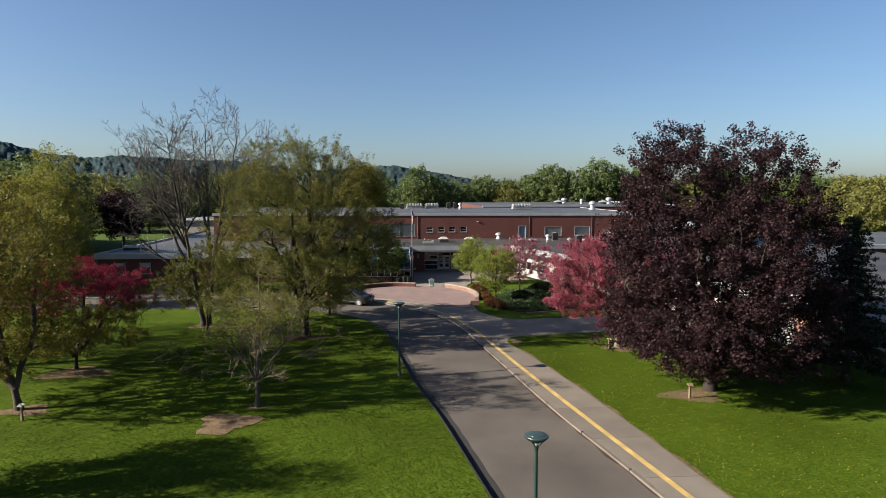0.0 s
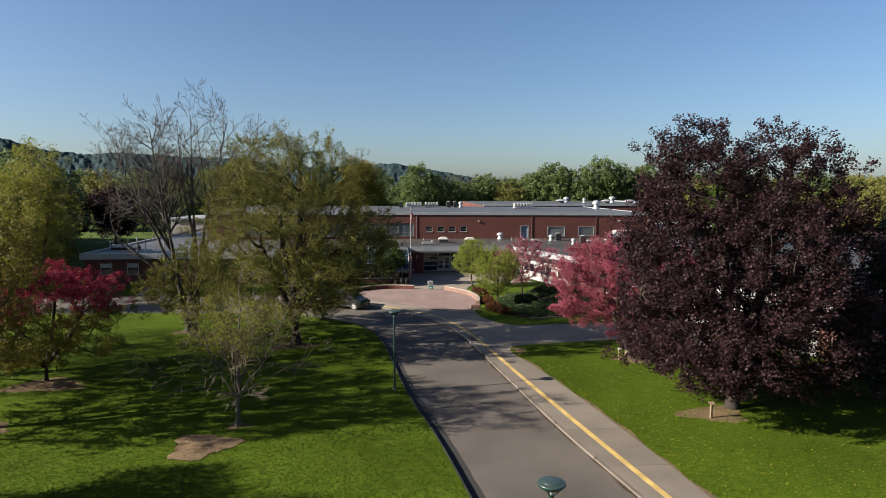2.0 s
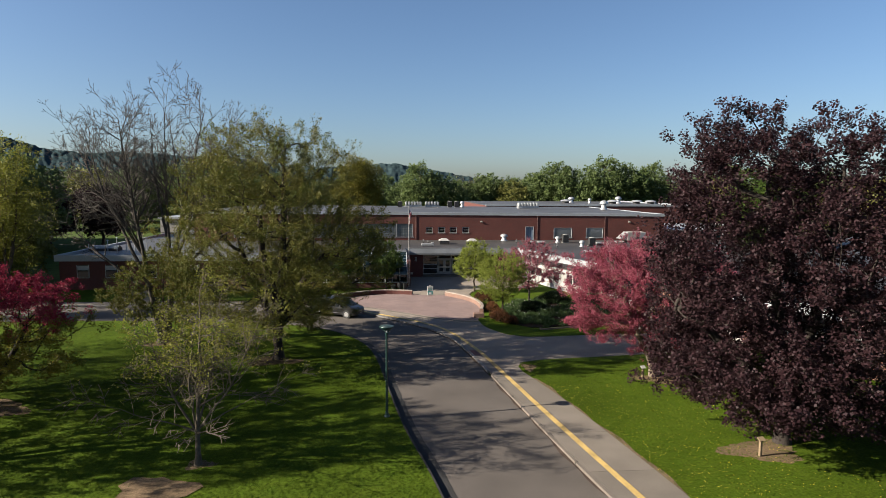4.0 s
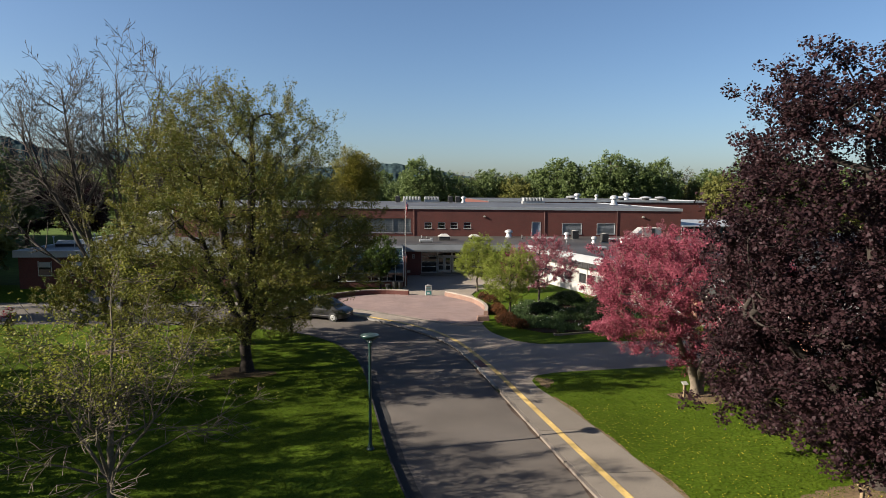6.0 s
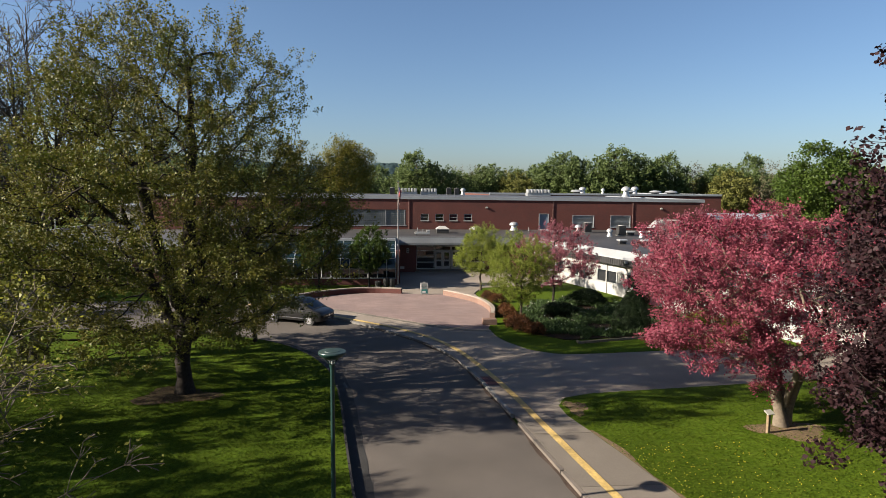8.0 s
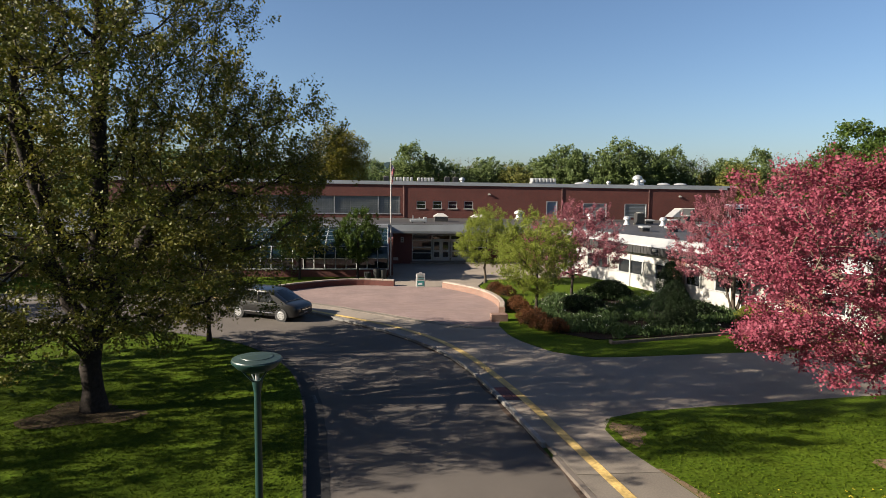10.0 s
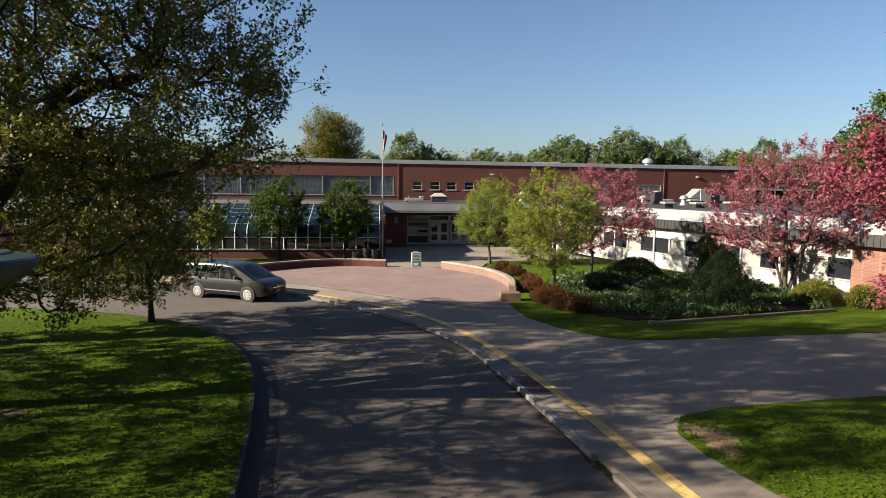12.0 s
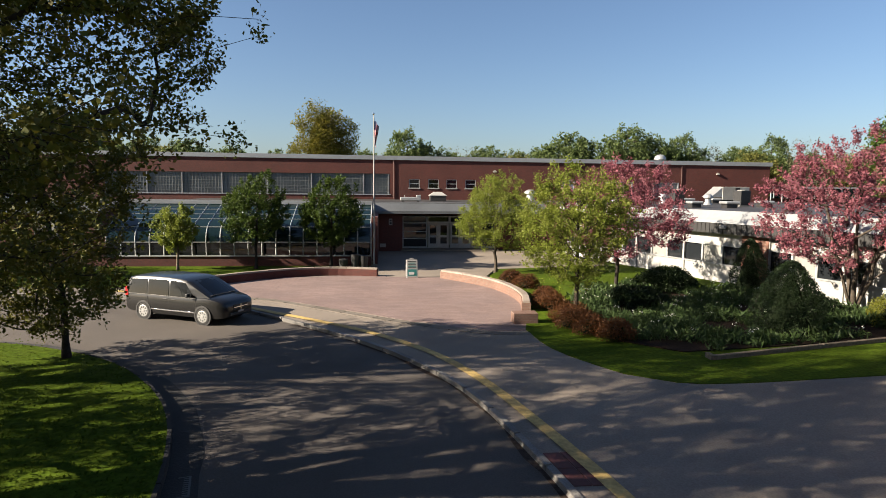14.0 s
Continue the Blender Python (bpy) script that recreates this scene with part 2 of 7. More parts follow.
PETAL_PINK = leaf_material("petal_pink", (0.162, 0.0255, 0.0445), (0.255, 0.069, 0.096), 0.35)
PETAL_DUSK = leaf_material("petal_dusky_pink", (0.181, 0.0487, 0.0655), (0.256, 0.101, 0.118), 0.35)
PETAL_RED = leaf_material("petal_crimson", (0.185, 0.012, 0.032), (0.26, 0.028, 0.056), 0.3)
LEAF_BRONZE = leaf_material("leaf_bronze", (0.055, 0.020, 0.0075), (0.105, 0.042, 0.013), 0.3)
# leaf green lightened and blued to carry haze over the far woods
LEAF_FAR = leaf_material("leaf_far", (0.066, 0.096, 0.030), (0.100, 0.130, 0.044), 0.4)
LEAF_FAR_BROWN = leaf_material("leaf_far_brown", (0.0752, 0.0679, 0.0376), (0.1, 0.0903, 0.0501), 0.3)
LEAF_FAR_YELLOW = leaf_material("leaf_far_yellow", (0.1, 0.106, 0.0251), (0.135, 0.131, 0.0351), 0.3)
# bluish base colour: the haze of distance is mixed into it
HILL = material("wooded_hill", (0.027, 0.043, 0.046), 0.95, grain=(0.3, 0.06), stain=(0.3, 0.012), spec=0.0)


# ---- building blocks ----
def link_mesh(name, verts, faces, mat, smooth=False):
    me = bpy.data.meshes.new(name)
    me.from_pydata(verts, [], faces)
    me.materials.append(mat)
    if smooth:
        me.polygons.foreach_set("use_smooth", [True] * len(me.polygons))
    me.update()
    return me


def finish(bm, name, mat, smooth=False):
    bmesh.ops.recalc_face_normals(bm, faces=bm.faces[:])
    me = bpy.data.meshes.new(name)
    bm.to_mesh(me)
    bm.free()
    me.materials.append(mat)
    if smooth:
        me.polygons.foreach_set("use_smooth", [True] * len(me.polygons))
        me.set_sharp_from_angle(angle=radians(38))
    return me


def part(name, bm, mat, parent, label="", smooth=False):
    """Links a bmesh, or a mesh, as one mesh object under a thing or a part."""
    me = bm if isinstance(bm, bpy.types.Mesh) else finish(bm, name, mat, smooth)
    ob = new(name, me)
    ob.parent = parent
    return tagged(ob, label)


def thing(name, label, category, m=None, group="", kind=""):
    ob = new(name)
    if m is not None:
        ob.matrix_basis = m
    return tagged(ob, label, category, group, kind)


def box(bm, x0, x1, y0, y1, z0, z1, bevel=0.0):
    made = bmesh.ops.create_cube(bm, size=1.0)["verts"]
    for v in made:
        v.co = Vector(((x0 + x1) / 2 + v.co.x * (x1 - x0), (y0 + y1) / 2 + v.co.y * (y1 - y0), (z0 + z1) / 2 + v.co.z * (z1 - z0)))
    if bevel:
        edges = list({e for v in made for e in v.link_edges})
        bmesh.ops.bevel(bm, geom=edges, offset=bevel, segments=1, affect="EDGES")
    return bm


def boxes(*dims, bevel=0.0):
    bm = bmesh.new()
    for d in dims:
        box(bm, *d, bevel=bevel)
    return bm


def lathe(bm, rings, sides=16, at=(0, 0), caps=True):
    """A turned shape from (radius, z) rings."""
    loops = []
    for r, z in rings:
        loops.append([bm.verts.new((at[0] + r * math.cos(2 * math.pi * k / sides), at[1] + r * math.sin(2 * math.pi * k / sides), z)) for k in range(sides)])
    for a, b in zip(loops, loops[1:]):
        for k in range(sides):
            bm.faces.new((a[k], a[(k + 1) % sides], b[(k + 1) % sides], b[k]))
    if caps:
        bm.faces.new(loops[0][::-1])
        bm.faces.new(loops[-1])
    return bm


def rod(bm, a, b, r0, r1=None, sides=8):
    """A straight tapered bar between two places."""
    a, b = Vector(a), Vector(b)
    r1 = r0 if r1 is None else r1
    turn = (b - a).to_track_quat("Z", "Y").to_matrix()
    rings = []
    for at, r in ((a, r0), (b, r1)):
        rings.append([bm.verts.new(at + turn @ Vector((r * math.cos(2 * math.pi * k / sides), r * math.sin(2 * math.pi * k / sides), 0))) for k in range(sides)])
    for k in range(sides):
        bm.faces.new((rings[0][k], rings[0][(k + 1) % sides], rings[1][(k + 1) % sides], rings[1][k]))
    bm.faces.new(rings[0][::-1])
    bm.faces.new(rings[1])
    return bm


def slab(points, z0, z1, bm=None):
    """An upright prism over a plan outline."""
    bm = bm or bmesh.new()
    low = [bm.verts.new((x, y, z0)) for x, y in points]
    top = [bm.verts.new((x, y, z1)) for x, y in points]
    n = len(points)
    for k in range(n):
        bm.faces.new((low[k], low[(k + 1) % n], top[(k + 1) % n], top[k]))
    made = [bm.faces.new(top), bm.faces.new(low[::-1])]
    bmesh.ops.triangulate(bm, faces=made)
    return bm


def smooth_line(points, step=0.6):
    """A rounded line through plan points (Catmull-Rom), in even steps."""
    p = [Vector((*q, 0)) for q in points]
    p = [2 * p[0] - p[1]] + p + [2 * p[-1] - p[-2]]
    out = []
    for k in range(1, len(p) - 2):
        n = max(1, int((p[k + 1] - p[k]).length / step))
        for j in range(n):
            u = j / n
            out.append(0.5 * ((2 * p[k]) + (p[k + 1] - p[k - 1]) * u + (2 * p[k - 1] - 5 * p[k] + 4 * p[k + 1] - p[k + 2]) * u**2 + (3 * p[k] - p[k - 1] - 3 * p[k + 1] + p[k + 2]) * u**3))
    out.append(p[-2])
    return [(v.x, v.y) for v in out]


def offset_line(points, d):
    """The line moved sideways: to its left for a positive distance."""
    out = []
    for k, (x, y) in enumerate(points):
        a, b = points[max(0, k - 1)], points[min(len(points) - 1, k + 1)]
        t = Vector((b[0] - a[0], b[1] - a[1])).normalized()
        out.append((x - t.y * d, y + t.x * d))
    return out


def pieces_along(name, line, d0, d1, z0, z1, length, gap, mat, parent, bevel=0.015, limit=300):
    """Separate blocks laid end to end along a line, between two sideways distances."""
    run = [0.0]
    for a, b in zip(line, line[1:]):
        run.append(run[-1] + math.dist(a, b))
    side0, side1 = offset_line(line, d0), offset_line(line, d1)

    def at(side, s):
        return (float(np.interp(s, run, [p[0] for p in side])), float(np.interp(s, run, [p[1] for p in side])))

    count = max(1, min(limit, int(run[-1] / length)))
    for k in range(count):
        s0, s1 = run[-1] * k / count + gap / 2, run[-1] * (k + 1) / count - gap / 2
        lift = random.uniform(-0.006, 0.006)
        outline = [at(side0, s0), at(side0, (s0 + s1) / 2), at(side0, s1), at(side1, s1), at(side1, (s0 + s1) / 2), at(side1, s0)]
        bm = bmesh.new()
        slab(outline, z0, z1 - bevel + lift, bm)
        cx, cy = sum(p[0] for p in outline) / 6, sum(p[1] for p in outline) / 6
        for v in list(bm.verts):
            if v.co.z > z1 - bevel - 0.01:
                v.co.z = z1 + lift
                v.co.x += (cx - v.co.x) * 0.02
                v.co.y += (cy - v.co.y) * 0.02
        part(name, bm, mat, parent)


# ---- ground, road, walks ----
ROAD_L = smooth_line([(14.0, -60), (9.0, -16), (4.9, 10), (2.2, 28.1), (0.8, 37.4), (-0.4, 43.6), (-1.3, 50.0), (-2.0, 55.5), (-2.7, 59.2), (-3.6, 61.8), (-4.9, 64.0), (-6.5, 65.9), (-8.6, 67.4), (-11.3, 68.6), (-17, 70.0), (-28, 70.9), (-48, 71.2), (-75, 71.2)], 0.8)
ROAD_R = smooth_line([(20.5, -60), (15.8, -16), (11.9, 10), (9.2, 28.0), (7.5, 37.6), (6.0, 48.6), (5.1, 55.5), (4.5, 59.5), (3.7, 63.0), (2.3, 66.0), (0.7, 68.4), (-1.4, 70.9), (-4.0, 73.6), (-7.5, 76.2), (-12, 77.9), (-20, 78.6), (-45, 78.9), (-75, 78.9)], 0.8)
WALK_R = smooth_line([(24.0, -60), (19.0, -16), (14.8, 10), (12.0, 27.5), (11.0, 35.5), (9.6, 44.6), (8.5, 50.2), (7.8, 53.0), (7.75, 54.3), (8.3, 55.3), (9.6, 55.8), (15.4, 56.5), (20, 57.0), (29.4, 57.6)], 0.8)
PATH_TOP = smooth_line([(7.0, 69.6), (7.25, 66.9), (7.9, 65.2), (8.6, 63.9), (9.8, 63.0), (11.6, 62.8), (16.3, 63.2), (22, 63.6), (27.6, 64.0)], 0.8)
WING0, WING_DIR = Vector((16.4, 96.6)), Vector((0.291, -0.957)).normalized()
WING_OUT = Vector((-0.957, -0.291)).normalized()


def wing(s, out=0.0):
    """A plan point s metres along the classroom wing's wall line, out metres in front of it."""
    p = WING0 + WING_DIR * s + WING_OUT * out
    return (p.x, p.y)


def sheet(points, z, mat, name, label, category, thick=0.1):
    ob = new(name, finish(slab(points, z - thick, z), name, mat))
    return tagged(ob, label, category, kind="structure")


ground = new("ground", link_mesh("ground", [(-2600, -600, -0.16), (2600, -600, -0.16), (2600, 3600, -0.16), (-2600, 3600, -0.16)], [(0, 1, 2, 3)], FIELD))
tagged(ground, "grassy open ground reaching to the horizon", "ground", kind="structure")
sheet(ROAD_L + ROAD_R[::-1], -0.125, ASPHALT, "road", "grey worn asphalt driveway curving before the entrance", "road", 0.02)
sheet(offset_line(ROAD_L, 0.09) + [(-75, 30), (-75, -60)], 0.06, GRASS, "lawn_west", "mown green lawn under the old maples", "lawn", 0.2)
sheet(WALK_R + [wing(44.0), wing(56.0), (60, -60)], 0.0, GRASS, "lawn_east", "mown lawn with dandelions beside the walk", "lawn", 0.14)
sheet(offset_line(ROAD_R, -0.16)[: next(k for k, p in enumerate(ROAD_R) if p[0] < -12.5)] + [(-12.5, 81.0), (-9.0, 83.5), (0.6, 84.8), (0.6, 99.9), (16.0, 99.9), (16.6, 96.0), (17.5, 89.0), (9.0, 87.2), (7.9, 84.0), (8.5, 76.5)] + PATH_TOP + WALK_R[::-1], -0.012, PATH_TAR, "pavement", "grey paved walk and crossing before the entrance", "pavement", 0.12)
sheet([(8.55, 75.5), (8.1, 84.0), (9.3, 87.0), (17.6, 88.6)] + [wing(s, 0.02) for s in (8, 20, 33.6)] + PATH_TOP[::-1], 0.012, GRASS, "lawn_garden", "green garden lawn beside the classroom wing", "lawn", 0.14)
sheet([(-75, 79.2), (-20, 78.95), (-12.6, 78.3), (-12.6, 80.2), (-20, 81.0), (-75, 81.2)], -0.005, CONCRETE, "sidewalk_west", "pale concrete sidewalk along the road", "pavement", 0.14)
sheet([(-75, 81.2), (-20, 81.0), (-12.6, 80.2), (-9.2, 82.6), (-6.6, 84.3), (-2.0, 85.2), (0.6, 84.9), (0.6, 92), (-75, 92)], 0.02, GRASS, "lawn_building", "strip of lawn along the building front", "lawn", 0.16)
sheet([(9.9, 67.6), (11.5, 66.0), (16.0, 66.6), (21.8, 67.8), wing(26.5, 1.2), wing(19, 1.6), (15.5, 80.0), (11.6, 78.0), (9.6, 73.0)], 0.05, MULCH, "garden_bed", "dark mulched planting bed", "garden bed", 0.15)

# kerbs of granite blocks
kerb_left = thing("kerb_west", "dark granite kerb along the lawn", "kerb", kind="structure")
pieces_along("kerbstone", [p for p in ROAD_L if p[1] > 16 and p[0] > -60], 0.0, 0.09, -0.2, 0.066, 1.8, 0.012, KERB_DARK, kerb_left)
kerb_right = thing("kerb_east", "pale worn granite kerb between road and walk", "kerb", kind="structure")
pieces_along("kerbstone", [p for p in ROAD_R if 16 < p[1] < 52.5], 0.0, -0.16, -0.2, 0.004, 4.4, 0.012, KERB_WARM, kerb_right, 0.03)
pieces_along("kerbstone", [p for p in ROAD_R if p[1] >= 52.5 and p[0] > -60], 0.0, -0.16, -0.2, 0.02, 1.6, 0.02, GRANITE, kerb_right, 0.03)

grit = [p for p in ROAD_R if 12 < p[1] < 72]
grit_in = [(x + (0.10 + 0.07 * math.sin(k * 1.7) + 0.05 * math.sin(k * 0.61)) * -1, y) for k, (x, y) in enumerate(grit)]
nn = len(grit)
tagged(new("gutter_grit", link_mesh("gutter_grit", [(x, y, -0.108) for x, y in grit] + [(x, y, -0.119) for x, y in grit_in], [(k, k + 1, nn + k + 1, nn + k) for k in range(nn - 1)], GRIT)), "dark grit gathered in the gutter", "gutter", kind="structure")

# near-black band 0.62 m wide, laid over the road along the west kerb
gutter_line = [p for p in ROAD_L if 12 < p[1] < 71 and p[0] > -12]
gutter_line_in = [(x, y) for x, y in offset_line(gutter_line, -0.62)]
nn = len(gutter_line)
tagged(new("gutter_strip", link_mesh("gutter_strip", [(x, y, -0.106) for x, y in gutter_line] + [(x + 0.03 * math.sin(k * 2.3), y, -0.1165) for k, (x, y) in enumerate(gutter_line_in)], [(k, k + 1, nn + k + 1, nn + k) for k in range(nn - 1)], KERB_DARK)), "near-black gutter strip along the west kerb", "gutter", kind="structure")

# sidewalk slabs between kerb and lawn
slabs = thing("sidewalk", "pale concrete sidewalk slabs beside the drive", "sidewalk", kind="structure")


def line_at(line, y):
    ys = [p[1] for p in line]
    return float(np.interp(y, ys, [p[0] for p in line]))


edge_r, edge_w = [p for p in ROAD_R if p[1] < 64], [p for p in WALK_R if p[1] < 54]
y = 16.0
while y < 52.8:
    y1 = min(y + 4.4, 53.0)
    m = (y + y1) / 2
    outline = [(line_at(edge_r, y + 0.012) + 0.18, y + 0.012), (line_at(edge_w, y + 0.012), y + 0.012), (line_at(edge_w, m), m), (line_at(edge_w, y1 - 0.012), y1 - 0.012), (line_at(edge_r, y1 - 0.012) + 0.18, y1 - 0.012), (line_at(edge_r, m) + 0.18, m)]
    part("slab", slab(outline, -0.1, 0.004 + random.uniform(-0.003, 0.003)), CONCRETE, slabs)
    y = y1

# bare earth worn along the edge of the walk
verge = [p for p in edge_w if 18 < p[1] < 52]
verge_out = [(x + 0.16 + 0.10 * math.sin(k * 1.3) + 0.08 * math.sin(k * 0.47 + 1), y) for k, (x, y) in enumerate(verge)]
nn = len(verge)
tagged(new("worn_verge", link_mesh("worn_verge", [(x, y, 0.012) for x, y in verge] + [(x, y, 0.006) for x, y in verge_out], [(k, nn + k, nn + k + 1, k + 1) for k in range(nn - 1)], SOIL)), "thin strip of bare earth along the walk", "soil", kind="structure")

# the painted line along the kerb
yellow = smooth_line([(13.45, 10), (10.5, 27.6), (9.0, 36.6), (7.6, 45.5), (6.75, 51.4), (5.95, 57.0), (5.15, 61.0), (4.5, 63.6), (3.55, 66.1), (2.4, 68.0), (0.9, 69.9), (-1.2, 71.9), (-2.7, 73.2), (-6.5, 76.4), (-12.3, 79.6)], 0.7)
inner = offset_line(yellow, 0.31)
stripe_v = [(*p, 0.02) for p in yellow] + [(*p, 0.02) for p in inner]
n = len(yellow)
stripe = new("painted_line", link_mesh("painted_line", stripe_v, [(k, k + 1, n + k + 1, n + k) for k in range(n - 1)], YELLOW))
tagged(stripe, "worn yellow line painted along the walk", "road marking", kind="structure")

# dark red tactile paving at the dropped kerb
ramp = thing("tactile_ramp", "dark red tactile paving at the kerb ramp", "paving", kind="structure")
for k in range(2):
    for j in range(2):
        y0, y1 = 57.3 + k * 0.72, 57.3 + k * 0.72 + 0.7
        xa, xb = line_at(edge_r, y0), line_at(edge_r, y1)
        part("tile", slab([(xa + 0.2 + j * 0.36, y0), (xa + 0.54 + j * 0.36, y0), (xb + 0.54 + j * 0.36, y1), (xb + 0.2 + j * 0.36, y1)], -0.02, 0.004), TACTILE, ramp)

# patches of bare soil
def blob(cx, cy, rx, ry, z, mat, name, label, seed, kind="structure"):
    rng = random.Random(seed)
    ring = []
    for k in range(28):
        a = 2 * math.pi * k / 28
        r = 1 + 0.22 * math.sin(3 * a + seed) + rng.uniform(-0.12, 0.12)
        ring.append((cx + rx * r * math.cos(a), cy + ry * r * math.sin(a)))
    verts = [(cx, cy, z + 0.03)] + [(x, y, z - 0.012) for x, y in ring]
    faces = [(0, k + 1, (k + 1) % 28 + 1) for k in range(28)]
    return tagged(new(name, link_mesh(name, verts, faces, mat)), label, "soil", kind=kind)


blob(-10.85, 37.2, 1.55, 1.5, 0.10, SOIL, "bare_soil", "bare earth patch in the lawn", 1)
blob(-9.6, 56.4, 1.7, 1.2, 0.09, LITTER, "tree_mulch", "leaf litter round the maple trunk", 2)
blob(-23.6, 47.6, 2.4, 1.5, 0.07, SOIL, "tree_mulch", "bare earth under the crimson crabapple", 3)
blob(-23.0, 40.2, 1.7, 0.9, 0.07, SOIL, "tree_mulch", "bare earth under the lawn tree", 4)
blob(16.6, 39.6, 1.9, 1.2, 0.012, SOIL, "tree_mulch", "worn earth under the purple maple", 5)
blob(16.4, 50.9, 1.5, 0.9, 0.012, SOIL, "tree_mulch", "worn earth under the pink crabapple", 6)
blob(8.45, 54.0, 0.5, 0.9, 0.012, SOIL, "bare_soil", "worn corner of the lawn", 7)
blob(-9.7, 39.8, 0.7, 0.5, 0.07, SOIL, "tree_mulch", "bare earth round the young tree", 8)
blob(-19.4, 62.0, 1.4, 0.9, 0.07, SOIL, "tree_mulch", "leaf litter round the bare tree", 9)

# ---- forecourt of brick pavers with low curved walls ----
court = [(-7.0, 77.6), (-4.1, 76.9), (-1.5, 75.0), (2.1, 71.9), (5.4, 69.7), (7.0, 69.4), (8.15, 73.6), (8.25, 76.5), (7.8, 79.0), (6.5, 81.4), (5.2, 83.3), (1.2, 83.9), (-1.2, 84.4), (-4.4, 83.5), (-6.6, 82.2), (-8.6, 80.0)]
forecourt = thing("forecourt", "pink brick forecourt before the school entrance", "forecourt", kind="structure")
part("bed", slab(court, -0.06, 0.001), JOINT, forecourt)


def inside(x, y, ring):
    hit = False
    for (x0, y0), (x1, y1) in zip(ring, ring[1:] + ring[:1]):
        if (y0 > y) != (y1 > y) and x < x0 + (x1 - x0) * (y - y0) / (y1 - y0):
            hit = not hit
    return hit


paver_v, paver_f = [], []
rows_y = 69.5
row = 0
while rows_y < 84.5:
    x = -9.0 + (0.3 if row % 2 else 0.0)
    while x < 8.6:
        if inside(x + 0.29, rows_y + 0.145, court):
            h = random.uniform(0.004, 0.007)
            b = len(paver_v)
            x0, x1, y0, y1 = x + 0.004, x + 0.576, rows_y + 0.004, rows_y + 0.286
            paver_v += [(x0, y0, -0.01), (x1, y0, -0.01), (x1, y1, -0.01), (x0, y1, -0.01), (x0 + 0.008, y0 + 0.008, h), (x1 - 0.008, y0 + 0.008, h), (x1 - 0.008, y1 - 0.008, h), (x0 + 0.008, y1 - 0.008, h)]
            paver_f += [(b + 4, b + 5, b + 6, b + 7), (b, b + 1, b + 5, b + 4), (b + 1, b + 2, b + 6, b + 5), (b + 2, b + 3, b + 7, b + 6), (b + 3, b, b + 4, b + 7)]
        x += 0.58
    rows_y += 0.29
    row += 1
PAVER_ISLAND = material("paver_bed", (0.165, 0.112, 0.099), 0.85, grain=(0.18, 9.0), stain=(0.16, 0.4), bump=(0.3, 30.0), island=0.07, tint=((0.135, 0.096, 0.090), 0.35, 0.8))
tagged(part("paver", link_mesh("pavers", paver_v, paver_f, PAVER_ISLAND), None, forecourt, "pink clay pavers"), kind="stuff")
band = smooth_line([(-7.2, 77.2), (-4.3, 76.4), (-1.8, 74.5), (1.8, 71.4), (5.2, 69.1), (7.4, 68.7)], 0.5)
pieces_along("edging", band, 0.0, 0.42, -0.05, 0.006, 0.9, 0.015, CONCRETE, forecourt, 0.004)


def low_wall(name, label, line, thick, height, brick):
    wall = thing(name, label, "low wall", kind="structure")
    outer = offset_line(line, thick)
    part("masonry", slab(line + outer[::-1], -0.1, height - 0.09), brick, wall, "pink brick courses")
    pieces_along("capstone", line, -0.05, thick + 0.05, height - 0.09, height, 0.9, 0.012, CAPSTONE, wall, 0.012)


low_wall("low_wall_east", "curved pink brick wall with pale stone cap", smooth_line([(5.25, 83.3), (6.45, 81.7), (7.55, 79.8), (8.2, 77.5), (8.35, 75.0), (8.0, 72.9)], 0.45), -0.4, 0.5, WALL_BRICK)
# darker brick than the east wall's; the shade on its face is included
low_wall("low_wall_west", "curved dark brick wall with stone cap at the lawn edge", smooth_line([(1.15, 83.9), (-1.2, 84.45), (-3.4, 84.1), (-5.2, 83.1), (-6.8, 81.8), (-8.6, 79.9)], 0.45), -0.4, 0.5, BRICK)
pier = new("wall_pier", finish(boxes((6.75, 7.75, 70.6, 71.2, -0.05, 0.42), bevel=0.02), "wall_pier", WALL_BRICK))
tagged(pier, "brick pier ending the curved wall", "wall pier", kind="structure")

# ---- the school: tall hall, low front, classroom wing, west block ----
hall = thing("school_hall", "long two-storey brick hall with metal roof edge", "school building", kind="structure")
HX0, HX1, HY = -32.0, 43.8, 111.23


def hall_top(x):
    return 8.68 - (x + 17) * 0.0046


def sloped(bm, x0, x1, y0, y1, z0, z1a, z1b):
    """A block whose top falls evenly along x."""
    pts = [(x0, y0), (x1, y0), (x1, y1), (x0, y1)]
    low = [bm.verts.new((*p, z0[k] if isinstance(z0, tuple) else z0)) for k, p in enumerate(pts)]
    top = [bm.verts.new((*p, z1a if p[0] == x0 else z1b)) for p in pts]
    for k in range(4):
        bm.faces.new((low[k], low[(k + 1) % 4], top[(k + 1) % 4], top[k]))
    bm.faces.new(top)
    bm.faces.new(low[::-1])
    return bm


# the front wall in pieces round its openings
openings = [(4.2, 5.3, 5.3, 6.2), (6.2, 7.3, 5.3, 6.2), (8.1, 9.2, 5.3, 6.2), (10.1, 11.2, 5.3, 6.2), (-26.0, 2.2, 4.65, 6.75), (20.5, 21.8, 4.0, 6.25), (25.2, 28.2, 4.45, 6.1), (30.6, 33.4, 4.45, 6.1)]
openings.sort()
bm = bmesh.new()
edge = HX0
